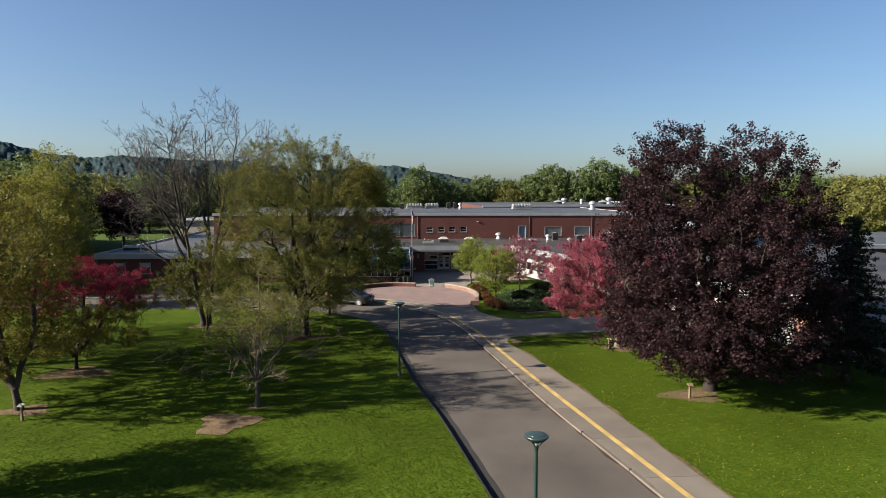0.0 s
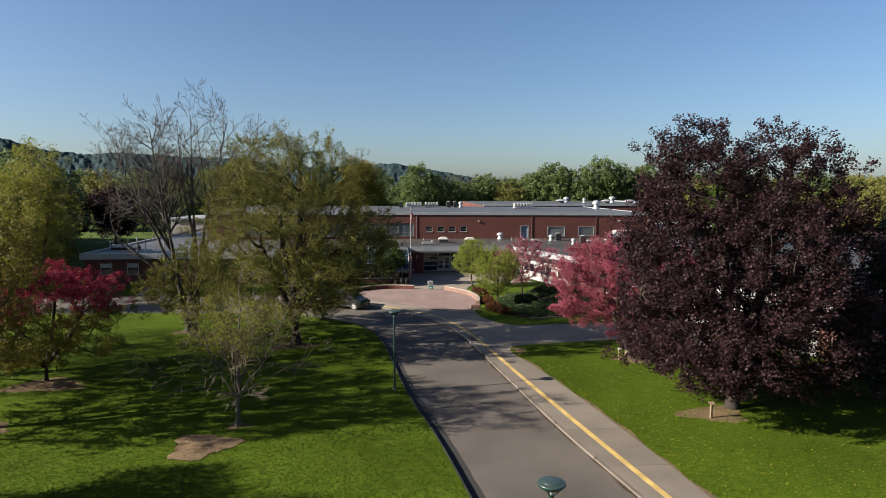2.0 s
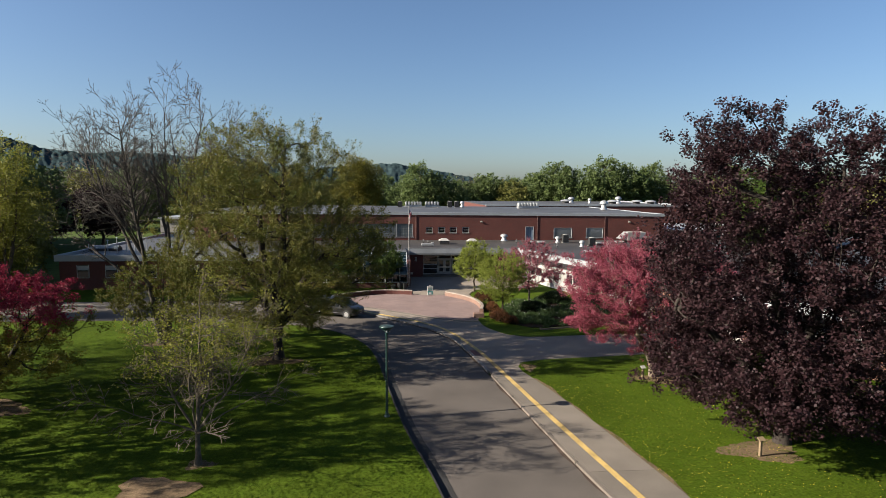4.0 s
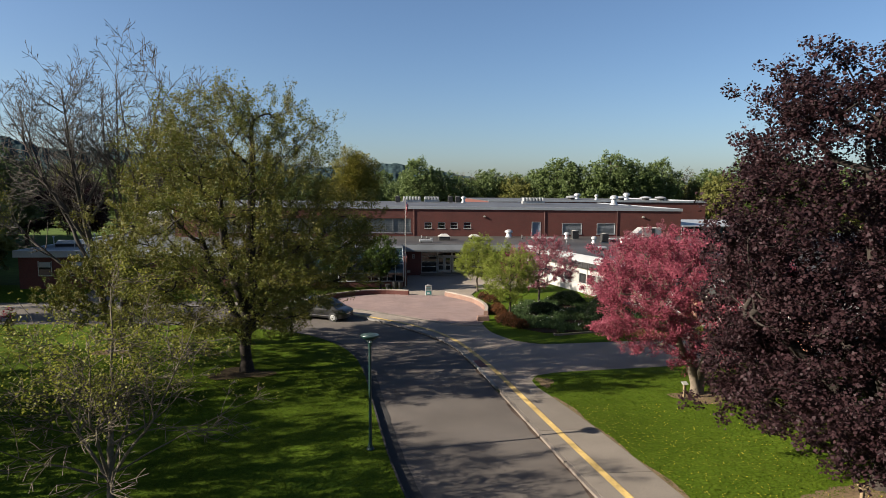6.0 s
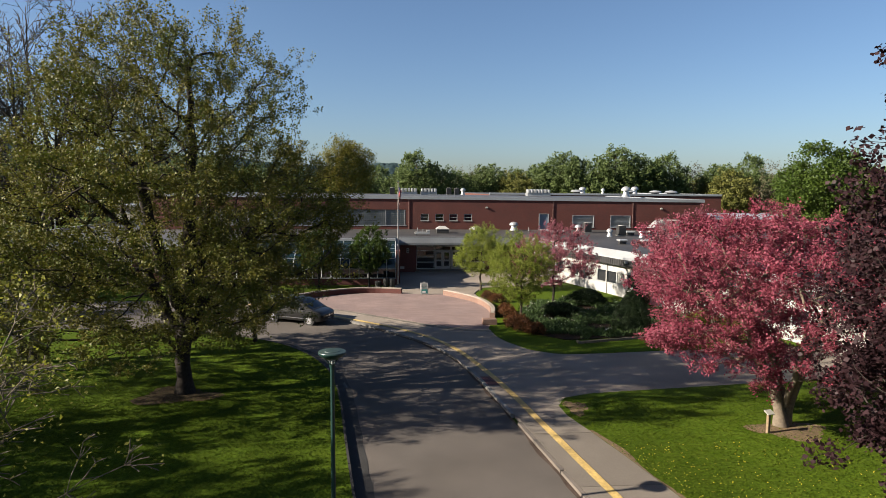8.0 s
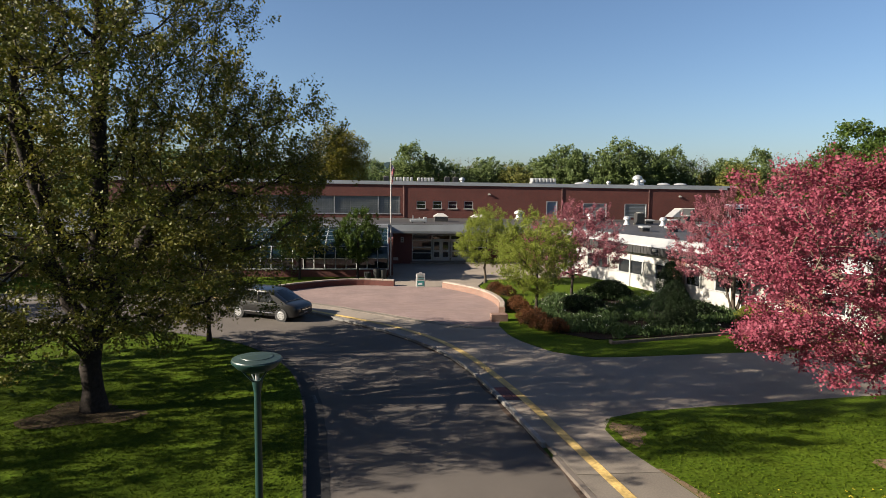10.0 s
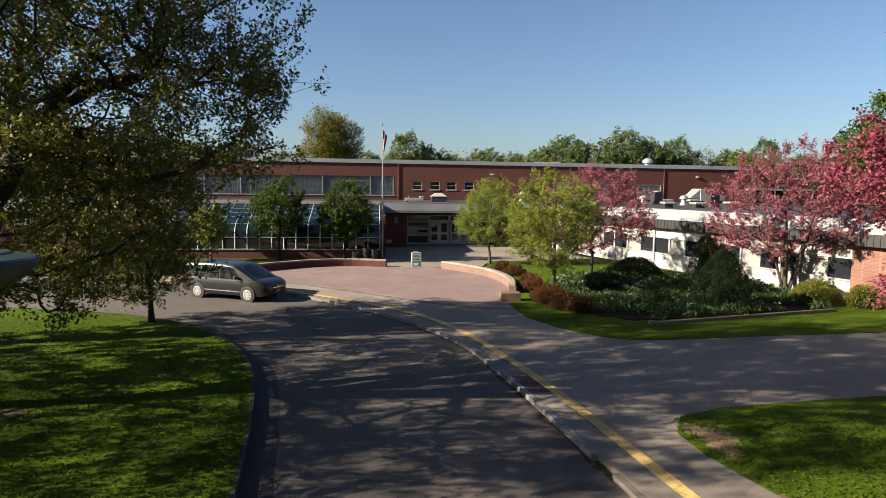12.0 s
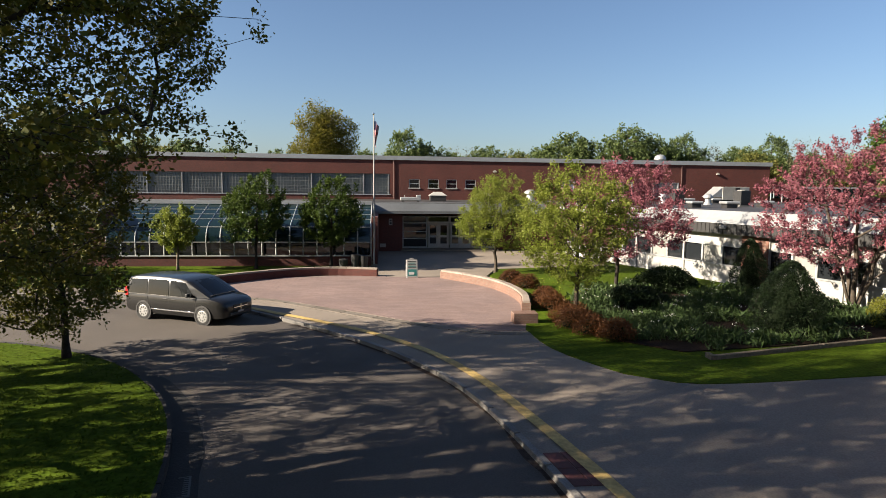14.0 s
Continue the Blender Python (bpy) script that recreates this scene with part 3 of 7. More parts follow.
for x0, x1, z0, z1 in openings:
    sloped(bm, edge, x0, HY, HY + 0.4, 0.0, hall_top(edge) - 0.4, hall_top(x0) - 0.4)
    box(bm, x0, x1, HY, HY + 0.4, 0.0, z0)
    sloped(bm, x0, x1, HY, HY + 0.4, z1, hall_top(x0) - 0.4, hall_top(x1) - 0.4)
    edge = x1
sloped(bm, edge, HX1, HY, HY + 0.4, 0.0, hall_top(edge) - 0.4, hall_top(HX1) - 0.4)
part("wall", bm, BRICK, hall, "dark red brick front wall")
bm = boxes((HX1 - 0.4, HX1, HY + 0.4, 150.0, 0, hall_top(HX1) - 0.4), (HX0, HX0 + 0.4, HY + 0.4, 150.0, 0, hall_top(HX1) - 0.4), (HX0, HX1, 149.6, 150.0, 0, hall_top(HX1) - 0.4))
part("wall", bm, BRICK, hall, "dark red brick side walls")
bm = sloped(bmesh.new(), HX0, HX1, HY + 0.1, 150.0, 8.0, hall_top(HX0) - 0.12, hall_top(HX1) - 0.12)
part("roof", bm, ROOFING, hall, "flat grey membrane roof")
bm = bmesh.new()
sloped(bm, HX0 - 0.2, HX1 + 0.2, HY - 0.12, HY + 0.3, (hall_top(HX0) - 0.42, hall_top(HX1) - 0.42, hall_top(HX1) - 0.42, hall_top(HX0) - 0.42), hall_top(HX0), hall_top(HX1))
box(bm, HX1 - 0.25, HX1 + 0.2, HY + 0.3, 150.2, hall_top(HX1) - 0.45, hall_top(HX1) - 0.005)
part("roof_edge", bm, FASCIA, hall, "pale metal roof edge")
for x0, x1, z0, z1 in openings:
    if x0 == -26.0:
        win = part("window_band", boxes((x0, x1, HY + 0.2, HY + 0.24, z0, z1)), LATTICE_GLASS, hall, "grid of pale glass panes")
        bm = bmesh.new()
        for x in (-26.0, -22.0, -18.6, -14.7, -10.2, -5.8, -0.5, 2.05):
            box(bm, x - 0.04, x + 0.04, HY + 0.02, HY + 0.2, z0, z1)
        part("mullion", bm, ALU, win, "metal posts")
        bm = bmesh.new()
        k = 0
        while x0 + 0.28 * k < x1:
            box(bm, x0 + 0.28 * k - 0.014, x0 + 0.28 * k + 0.014, HY + 0.13, HY + 0.199, z0, z1)
            k += 1
        for j in range(1, 8):
            box(bm, x0, x1, HY + 0.125, HY + 0.198, z0 + j * 0.2625 - 0.014, z0 + j * 0.2625 + 0.014)
        part("glazing_grid", bm, LATTICE_JOINT, win, "pale joints between panes")
        part("sill", boxes((x0, x1 + 0.1, HY - 0.06, HY + 0.22, z0 - 0.1, z0 - 0.003)), FASCIA, win)
    elif x0 == 20.5:
        door = part("roof_door", boxes((x0, x1, HY + 0.12, HY + 0.18, z0, z1)), DOOR_BLUE, hall, "pale blue metal roof door")
        part("door_frame", boxes((x0 - 0.06, x0 + 0.06, HY - 0.02, HY + 0.2, z0, z1 + 0.06), (x1 - 0.06, x1 + 0.06, HY - 0.02, HY + 0.2, z0, z1 + 0.06), (x0 + 0.06, x1 - 0.06, HY - 0.02, HY + 0.2, z1 - 0.02, z1 + 0.06)), ALU, door)
    elif x0 > 22:
        win = part("window", boxes((x0, x1, HY + 0.2, HY + 0.23, z0, z1)), BLIND, hall, "louvred grey window")
        bm = bmesh.new()
        for k in range(9):
            z = z0 + 0.1 + k * 0.175
            box(bm, x0 + 0.06, x1 - 0.06, HY + 0.06, HY + 0.14, z, z + 0.05)
        part("louvre", bm, FASCIA, win)
        part("frame", boxes((x0 - 0.04, x0 + 0.06, HY - 0.02, HY + 0.2, z0, z1), (x1 - 0.06, x1 + 0.04, HY - 0.02, HY + 0.2, z0, z1), (x0 + 0.06, x1 - 0.06, HY - 0.02, HY + 0.2, z1 - 0.06, z1), (x0 - 0.08, x1 + 0.08, HY - 0.06, HY + 0.2, z0 - 0.06, z0 + 0.04)), ALU, win)
    else:
        win = part("window", boxes((x0, x1, HY + 0.16, HY + 0.18, z0, z1)), PANE, hall, "small square window with pale frame")
        part("frame", boxes((x0, x0 + 0.06, HY + 0.03, HY + 0.16, z0, z1), (x1 - 0.06, x1, HY + 0.03, HY + 0.16, z0, z1), (x0 + 0.06, x1 - 0.06, HY + 0.03, HY + 0.16, z1 - 0.06, z1), (x0 + 0.06, x1 - 0.06, HY + 0.05, HY + 0.16, (z0 + z1) / 2 - 0.03, (z0 + z1) / 2 + 0.03)), ALU, win)
        part("sill", boxes((x0 - 0.06, x1 + 0.06, HY - 0.06, HY + 0.16, z0 - 0.09, z0 + 0.03)), WHITE, win)
for x in (2.6, 22.4, 33.7):
    bm = rod(bmesh.new(), (x, HY - 0.05, 4.2), (x, HY - 0.05, 8.15), 0.032, sides=8)
    box(bm, x - 0.06, x + 0.06, HY - 0.10, HY - 0.001, 8.05, 8.2)
    part("downspout", bm, SPOUT, hall, "thin red-brown downspout")
for x in (13.2, 37.8):
    part("wall_lamp", boxes((x - 0.18, x + 0.18, HY - 0.16, HY - 0.002, 7.0, 7.14), (x - 0.1, x + 0.1, HY - 0.1, HY - 0.002, 7.14, 7.22), bevel=0.01), UNIT, hall, "small wall lamp")

rear = thing("school_rear", "set-back brick block behind the hall", "school building", kind="structure")
part("wall", boxes((20.0, 68.5, 151.0, 151.4, 0, 8.5), (68.1, 68.5, 151.4, 200, 0, 8.5), (20.0, 20.4, 151.4, 200, 0, 8.5), (20.4, 68.1, 199.6, 200, 0, 8.5)), BRICK, rear)
part("roof", boxes((20.4, 68.1, 151.4, 199.6, 8.2, 8.6)), ROOFING, rear)
part("roof_edge", boxes((19.9, 68.6, 150.85, 151.35, 8.5, 8.9), (68.15, 68.6, 151.35, 200, 8.5, 8.9)), FASCIA, rear)

# low front with the entrance
front = thing("school_front", "low brick entrance block with metal fascia", "school building", kind="structure")
LOW = 4.1
for plan in ([(-16.6, 93.4), (0.6, 93.4), (0.6, 111.2), (-16.6, 111.2)], [(0.6, 98.0), (15.9, 98.0), (15.9, 111.2), (0.6, 111.2)], [(15.9, 98.0)] + [wing(s, 0.1) for s in (0.5, 20.0, 56.0)] + [(62.0, 46.0), (66.0, 111.2), (15.9, 111.2)]):
    part("roof", slab(plan, LOW - 0.45, LOW), ROOF_DARK, front, "flat dark membrane roof with patches")


def fascia_run(points, z_low, z_mid, z_top, out, parent):
    """A metal roof edge: an upright dark band, then a pale band that leans back to the roof."""
    line = points
    lean = offset_line(line, 0.45)
    n = len(line)
    verts = [(*p, z_mid) for p in line] + [(*p, z_top) for p in lean] + [(*p, z_top - 0.06) for p in offset_line(line, 0.75)]
    faces = [(k, k + 1, n + k + 1, n + k) for k in range(n - 1)] + [(n + k, n + k + 1, 2 * n + k + 1, 2 * n + k) for k in range(n - 1)]
    part("roof_edge", link_mesh("roof_edge", verts, faces, FASCIA_SHADED), None, parent, "grey sloping metal roof edge, shade in its colour")
    inner = offset_line(line, 0.12)
    bm = bmesh.new()
    slab(line + inner[::-1], z_low, z_mid - 0.004, bm)
    return bm


entry_line = [(-0.1, 97.6), (16.1, 97.6)]
part("fascia", fascia_run(entry_line, 3.2, 3.42, 4.14, 0, front), FASCIA_SHADED, front, "grey metal fascia over the entrance")
part("soffit", boxes((-0.05, 16.05, 97.75, 101.2, 3.2, 3.3)), UNIT, front)
part("wall", boxes((0.75, 3.15, 98.6, 101.2, 0, 3.2), (0.75, 1.15, 90.0, 98.6, 0, 3.3)), BRICK, front, "dark brick beside the entrance")
part("wall", boxes((11.3, 16.4, 100.2, 100.6, 0, 3.2), (3.15, 11.3, 100.6, 100.9, 2.95, 3.2)), BRICK, front, "dark brick beside the entrance")
part("plaque", boxes((2.0, 2.3, 98.55, 98.597, 2.2, 2.75), bevel=0.005), WHITE, front, "small white wall sign")
part("plaque_mark", boxes((2.07, 2.23, 98.54, 98.549, 2.3, 2.45), (2.07, 2.23, 98.54, 98.549, 2.52, 2.66)), BLACK, front)
part("vent_grille", boxes((1.25, 1.75, 98.55, 98.597, 0.35, 0.65), bevel=0.005), UNIT, front)


def glazed_bay(name, x0, x1, z0, z1, y, rails, parent, label):
    bay = part(name, boxes((x0, x0 + 0.09, y - 0.06, y + 0.06, z0, z1), (x1 - 0.09, x1, y - 0.06, y + 0.06, z0, z1), (x0 + 0.09, x1 - 0.09, y - 0.06, y + 0.06, z1 - 0.1, z1), (x0 + 0.09, x1 - 0.09, y - 0.06, y + 0.06, z0, z0 + 0.12), *[(x0 + 0.09, x1 - 0.09, y - 0.05, y + 0.05, z - 0.045, z + 0.045) for z in rails]), ALU, parent, label)
    marks = [z0 + 0.12] + list(rails) + [z1 - 0.1]
    for a, b in zip(marks, marks[1:]):
        part("pane", boxes((x0 + 0.09, x1 - 0.09, y - 0.01, y + 0.01, a, b)), PANE, bay)
    return bay


glazed_bay("entrance_window", 3.2, 5.35, 0.12, 2.9, 100.3, (0.95, 1.55, 2.3), front, "dark entrance window in aluminium frame")
for k, x in enumerate((5.35, 7.3)):
    glazed_bay("transom_window", x, x + 1.95, 2.3, 2.9, 100.3, (), front, "transom light over the doors")
    for j in range(2):
        d = x + 0.05 + j * 0.93
        leaf = part("door", boxes((d, d + 0.18, 100.25, 100.31, 0.12, 2.29), (d + 0.74, d + 0.92, 100.25, 100.31, 0.12, 2.29), (d + 0.18, d + 0.74, 100.25, 100.31, 0.12, 0.5), (d + 0.18, d + 0.74, 100.25, 100.31, 2.1, 2.29), (d + 0.18, d + 0.74, 100.25, 100.31, 1.05, 1.25)), WHITE, front, "pale entrance door with two panes")
        part("pane", boxes((d + 0.18, d + 0.74, 100.27, 100.29, 0.5, 1.05)), PANE, leaf)
        part("pane", boxes((d + 0.18, d + 0.74, 100.27, 100.29, 1.25, 2.1)), PANE, leaf)
        hx = d + (0.83 if j == 0 else 0.09)
        part("handle", rod(bmesh.new(), (hx, 100.2, 0.95), (hx, 100.2, 1.3), 0.018), CHROME, leaf, "metal pull handle")
glazed_bay("entrance_window", 9.25, 11.3, 0.12, 2.9, 100.3, (0.95, 1.55, 2.3), front, "dark entrance window in aluminium frame")
part("step", boxes((3.0, 11.4, 98.4, 101.2, 0.0, 0.115), bevel=0.01), CONCRETE, front, "concrete entrance step")
part("interior", boxes((3.2, 11.3, 104.0, 104.1, 0.0, 3.2)), BLIND, front, "lobby wall behind the doors")
part("soffit_lamp", lathe(bmesh.new(), [(0.14, 3.12), (0.14, 3.199)], 16, (5.3, 99.0)), WHITE, front, "round soffit lamp")

# greenhouse with curved eaves
green = thing("greenhouse", "lean-to greenhouse with curved glass eaves on brick base", "greenhouse")
part("base_wall", boxes((-16.6, 0.72, 88.95, 89.25, -0.05, 0.66)), BRICK, green, "low dark brick base")
part("sill", boxes((-16.6, 0.75, 88.9, 89.3, 0.661, 0.74)), ALU, green, "pale metal sill")
profile = [(89.1, 0.74), (89.1, 1.62), (89.13, 1.95), (89.26, 2.3), (89.55, 2.62), (89.95, 2.85), (93.4, 4.05)]
xs = [-16.6 + k * (17.3 / 19) for k in range(20)]
for k, x in enumerate(xs):
    bm = bmesh.new()
    for (a, za), (b, zb) in zip(profile, profile[1:]):
        rod(bm, (x, a, za), (x, b, zb), 0.045, sides=4)
    part("rib", bm, ALU, green)
for k, (a, za) in enumerate(profile):
    if k in (1, 4, 6):
        part("purlin", boxes((xs[0], xs[-1], a - 0.035, a + 0.035, za - 0.03, za + 0.03)), ALU, green)
for u in (0.2, 0.45, 0.7):
    a, za = profile[5][0] + (profile[6][0] - profile[5][0]) * u, profile[5][1] + (profile[6][1] - profile[5][1]) * u
    part("glazing_bar", boxes((xs[0], xs[-1], a - 0.018, a + 0.018, za - 0.012, za + 0.03)), ALU, green)
for x0, x1 in zip(xs, xs[1:]):
    for seg in ((0, 1), (1, 4), (4, 6)):
        pts = profile[seg[0] : seg[1] + 1]
        verts = [(x, a, z) for a, z in pts for x in (x0 + 0.045, x1 - 0.045)]
        faces = [(2 * j, 2 * j + 1, 2 * j + 3, 2 * j + 2) for j in range(len(pts) - 1)]
        part("pane", link_mesh("pane", verts, faces, PANE_BLUE if seg[0] else PANE, True), None, green)
part("end_wall", slab([(0.6, 89.1), (0.72, 89.1), (0.72, 93.4), (0.6, 93.4)], 0.0, 1.6), ALU, green)
part("back_wall", boxes((-16.6, 0.7, 93.45, 93.75, 0, 4.05)), BRICK, front, "brick wall behind the greenhouse")
part("roof_edge", boxes((-16.8, 0.7, 93.3, 93.7, 4.06, 4.32)), FASCIA, front, "pale roof edge over the greenhouse")
# added black slab that stands for the unlit depth of the greenhouse
part("interior", boxes((-16.5, 0.6, 91.0, 91.3, 0.0, 2.6)), BLACK, green, "plain black slab added as the dark inside")

# classroom wing
class_wing = thing("classroom_wing", "one-storey classroom wing with white panels and brick piers", "school building", kind="structure")
WING_TURN = math.atan2(WING_DIR.y, WING_DIR.x)
WM = pose(WING0.x, WING0.y, 0, 0, 0, math.degrees(WING_TURN))  # x along the wall, -y outwards


def wbox(*dims, bevel=0.0):
    bm = boxes(*dims, bevel=bevel)
    bm.transform(WM)
    return bm


piers = [(18.0, 19.7), (27.9, 30.2), (38.5, 40.2), (48.5, 50.2)]
for a, b in piers:
    part("pier", wbox((a, b, -0.12, 0.4, 0, 2.9)), BRICK_PINK, class_wing, "orange brick pier")
bays = [(0.3, 18.0), (19.7, 27.9), (30.2, 38.5), (40.2, 48.5), (50.2, 56.0)]
for a, b in bays:
    part("panel", wbox((a, b, 0.0, 0.3, 0, 1.02)), WHITE, class_wing, "white panel under the windows")
    part("panel", wbox((a, b, 0.0, 0.3, 2.22, 2.9)), WHITE, class_wing, "white panel over the windows")
    count = max(2, round((b - a) / 1.42))
    w = (b - a) / count
    for k in range(count):
        x0, x1 = a + k * w, a + (k + 1) * w
        win = part("window", wbox((x0, x0 + 0.06, -0.03, 0.2, 1.021, 2.219), (x1 - 0.06, x1, -0.03, 0.2, 1.021, 2.219), (x0 + 0.06, x1 - 0.06, -0.03, 0.2, 2.15, 2.219), (x0 + 0.06, x1 - 0.06, -0.06, 0.2, 1.021, 1.1)), ALU, class_wing, "aluminium classroom window")
        part("pane", wbox((x0 + 0.06, x1 - 0.06, 0.06, 0.08, 1.1, 2.15)), BLIND if k % 3 == 1 or (a > 30 and k % 2) else PANE, win)
        if k % 3 == 0:
            part("mullion", wbox((x0 - 0.07, x0 + 0.07, -0.08, 0.001, 0.0, 2.9)), WHITE, win, "white upright")
bm = bmesh.new()
box(bm, 0.0, 56.4, -0.55, -0.43, 2.9, 3.5)
k = 0
while k * 0.32 < 56:
    box(bm, k * 0.32, k * 0.32 + 0.05, -0.58, -0.55, 2.9, 3.5)
    k += 1
bm.transform(WM)
part("fascia", bm, DARK_METAL, class_wing, "dark ribbed metal fascia")
part("soffit", wbox((0.0, 56.4, -0.43, 0.3, 2.95, 3.02)), UNIT, class_wing)
edge_verts = [(0.0, -0.6, 3.5), (56.4, -0.6, 3.5), (0.0, -0.55, 3.62), (56.4, -0.55, 3.62), (0.0, -0.05, 4.2), (56.4, -0.05, 4.2), (0.0, 0.35, 4.16), (56.4, 0.35, 4.16), (0.0, 0.35, 3.5), (56.4, 0.35, 3.5)]
me = link_mesh("roof_edge", [tuple(WM @ Vector(v)) for v in edge_verts], [(0, 1, 3, 2), (2, 3, 5, 4), (4, 5, 7, 6), (6, 7, 9, 8), (8, 9, 1, 0), (0, 2, 4, 6, 8), (1, 3, 5, 7, 9)], material("edge_metal", (0.215, 0.22, 0.222), 0.5, 0.2, grain=(0.06, 5.0), stain=(0.15, 0.5)))
part("roof_edge", me, None, class_wing, "pale sloping metal roof edge")
part("wall_lamp", wbox((16.9, 17.3, -0.75, -0.59, 3.2, 3.4), bevel=0.02), UNIT, class_wing, "small flood lamp on the fascia")
part("end_wall", wbox((56.0, 56.4, 0.0, 28, 0, 3.5)), BRICK, class_wing)
# low block further east with a strip of blue clerestory glass
east = thing("east_block", "low far block with bluish clerestory glass", "school building", kind="structure")
part("wall", boxes((44.2, 66.0, 111.4, 130.0, 0, 4.5)), BRICK, east)
part("clerestory", boxes((44.2, 54.0, 111.0, 111.39, 4.5, 5.6)), PANE_BLUE, east, "bluish clerestory glazing")
part("roof", boxes((44.0, 66.2, 110.8, 130.2, 5.601, 5.8)), FASCIA, east)
for k in range(7):
    part("mullion", boxes((44.2 + k * 1.6, 44.3 + k * 1.6, 110.92, 110.998, 4.5, 5.6)), ALU, east)
far_east = thing("far_east_block", "distant one-storey block with pale roof edge", "school building", kind="structure")
part("wall", boxes((66.3, 110, 92.0, 120, 0, 3.6)), BRICK, far_east)
part("roof_edge", boxes((66.1, 110.2, 91.6, 92.2, 3.6, 4.2)), FASCIA, far_east)
part("roof", boxes((66.3, 110, 92.2, 120, 3.6, 4.0)), ROOFING, far_east)
for k in range(12):
    part("window", boxes((68 + k * 3.4, 70.4 + k * 3.4, 91.95, 91.999, 1.0, 2.6)), PANE, far_east)

# west block
west = thing("west_block", "one-storey brick west block with flat roof", "school building", kind="structure")
part("wall", boxes((-41.0, -16.7, 89.2, 89.6, 0, 3.7), (-41.0, -40.6, 89.6, 140, 0, 3.7), (-17.0, -16.7, 89.6, 111.2, 0, 3.7), (-40.6, -32.1, 139.6, 140, 0, 3.7)), BRICK, west, "dark red brick wall")
part("roof", boxes((-40.6, -17.0, 89.6, 111.2, 3.7, 3.98), (-40.6, -32.0, 111.2, 139.6, 3.7, 3.98)), ROOFING, west, "flat grey roof")
part("fascia", boxes((-41.4, -16.8, 88.9, 89.19, 3.5, 4.25), (-41.4, -41.01, 89.19, 140.2, 3.5, 4.25)), FASCIA, west, "pale metal fascia")
for x in (-38.9, -35.6, -31.0, -26.0, -21.0):
    win = part("window", boxes((x, x + 1.3, 89.14, 89.199, 1.5, 3.0)), PANE, west, "dark window with pale top panel")
    part("panel", boxes((x + 0.05, x + 1.25, 89.08, 89.139, 2.4, 2.95)), WHITE, win)
    part("frame", boxes((x - 0.06, x, 89.1, 89.199, 1.45, 3.05), (x + 1.3, x + 1.36, 89.1, 89.199, 1.45, 3.05), (x, x + 1.3, 89.1, 89.199, 1.42, 1.5)), ALU, win)
clere = thing("west_clerestory", "raised roof block with pale window strip", "school building", kind="structure")
part("wall", boxes((-48, -30, 141, 155, 0, 6.0)), UNIT, clere)
for k in range(6):
    part("window", boxes((-40 + k * 1.6, -38.7 + k * 1.6, 140.93, 140.999, 4.6, 5.7)), BLIND, clere)
part("roof", boxes((-48.3, -29.7, 140.6, 155.3, 6.0, 6.3)), FASCIA, clere)
walk_west = sheet([(-31.5, 81.2), (-27.5, 81.2), (-30.0, 89.0), (-33.0, 89.0)], 0.03, CONCRETE, "walk_west", "concrete path to the west block", "pavement", 0.05)

# ---- lamps, flag, sign, van ----
def street_lamp(at, top, label):
    lamp = thing("street_lamp", label, "street lamp", pose(*at), "lamps along the drive")
    z = top
    bm = lathe(bmesh.new(), [(0.17, -0.1), (0.17, 0.05), (0.11, 0.12), (0.085, 0.3)], 16)
    part("base", bm, GREEN_PAINT, lamp)
    bm = lathe(bmesh.new(), [(0.068, 0.3), (0.055, z - 0.55), (0.062, z - 0.5), (0.075, z - 0.42), (0.085, z - 0.36), (0.085, z - 0.34)], 14)
    part("pole", bm, GREEN_PAINT, lamp, smooth=True)
    for k in range(4):
        a = math.pi / 4 + k * math.pi / 2
        bm = rod(bmesh.new(), (0.06 * math.cos(a), 0.06 * math.sin(a), z - 0.37), (0.27 * math.cos(a), 0.27 * math.sin(a), z - 0.13), 0.016, sides=6)
        part("arm", bm, GREEN_PAINT, lamp)
    part("lamp_tube", lathe(bmesh.new(), [(0.03, z - 0.34), (0.035, z - 0.2)], 10), ALU, lamp, "pale lamp tube")
    part("head", lathe(bmesh.new(), [(0.16, z - 0.2), (0.30, z - 0.13), (0.385, z - 0.045), (0.392, z - 0.012), (0.38, z - 0.004)], 28), GREEN_PAINT, lamp, smooth=True)
    part("lid", lathe(bmesh.new(), [(0.382, z - 0.003), (0.375, z + 0.012), (0.25, z + 0.035), (0.245, z + 0.043), (0.12, z + 0.056), (0.01, z + 0.06)], 28), LID, lamp, "weathered grey-green lid", smooth=True)
    return lamp


street_lamp((2.83, 22.95, 0.05), 4.68, "dark green post lamp with dish head beside the drive")
street_lamp((-1.38, 45.1, 0.05), 5.02, "dark green post lamp with dish head beside the drive")

pole = thing("flagpole", "tall white flagpole with a limp flag", "flagpole", pose(0.92, 91.3, 0))
part("mast", lathe(bmesh.new(), [(0.058, 0), (0.055, 3.0), (0.028, 10.12)], 14, (0, -2.6)), WHITE, pole, smooth=True)
part("finial", lathe(bmesh.new(), [(0.02, 10.12), (0.06, 10.16), (0.075, 10.22), (0.05, 10.28), (0.01, 10.3)], 12, (0, -2.6)), CHROME, pole, "ball finial")
part("footing", lathe(bmesh.new(), [(0.22, 0), (0.22, 0.1), (0.1, 0.14)], 16, (0, -2.6)), CONCRETE, pole)
rows_n = 13
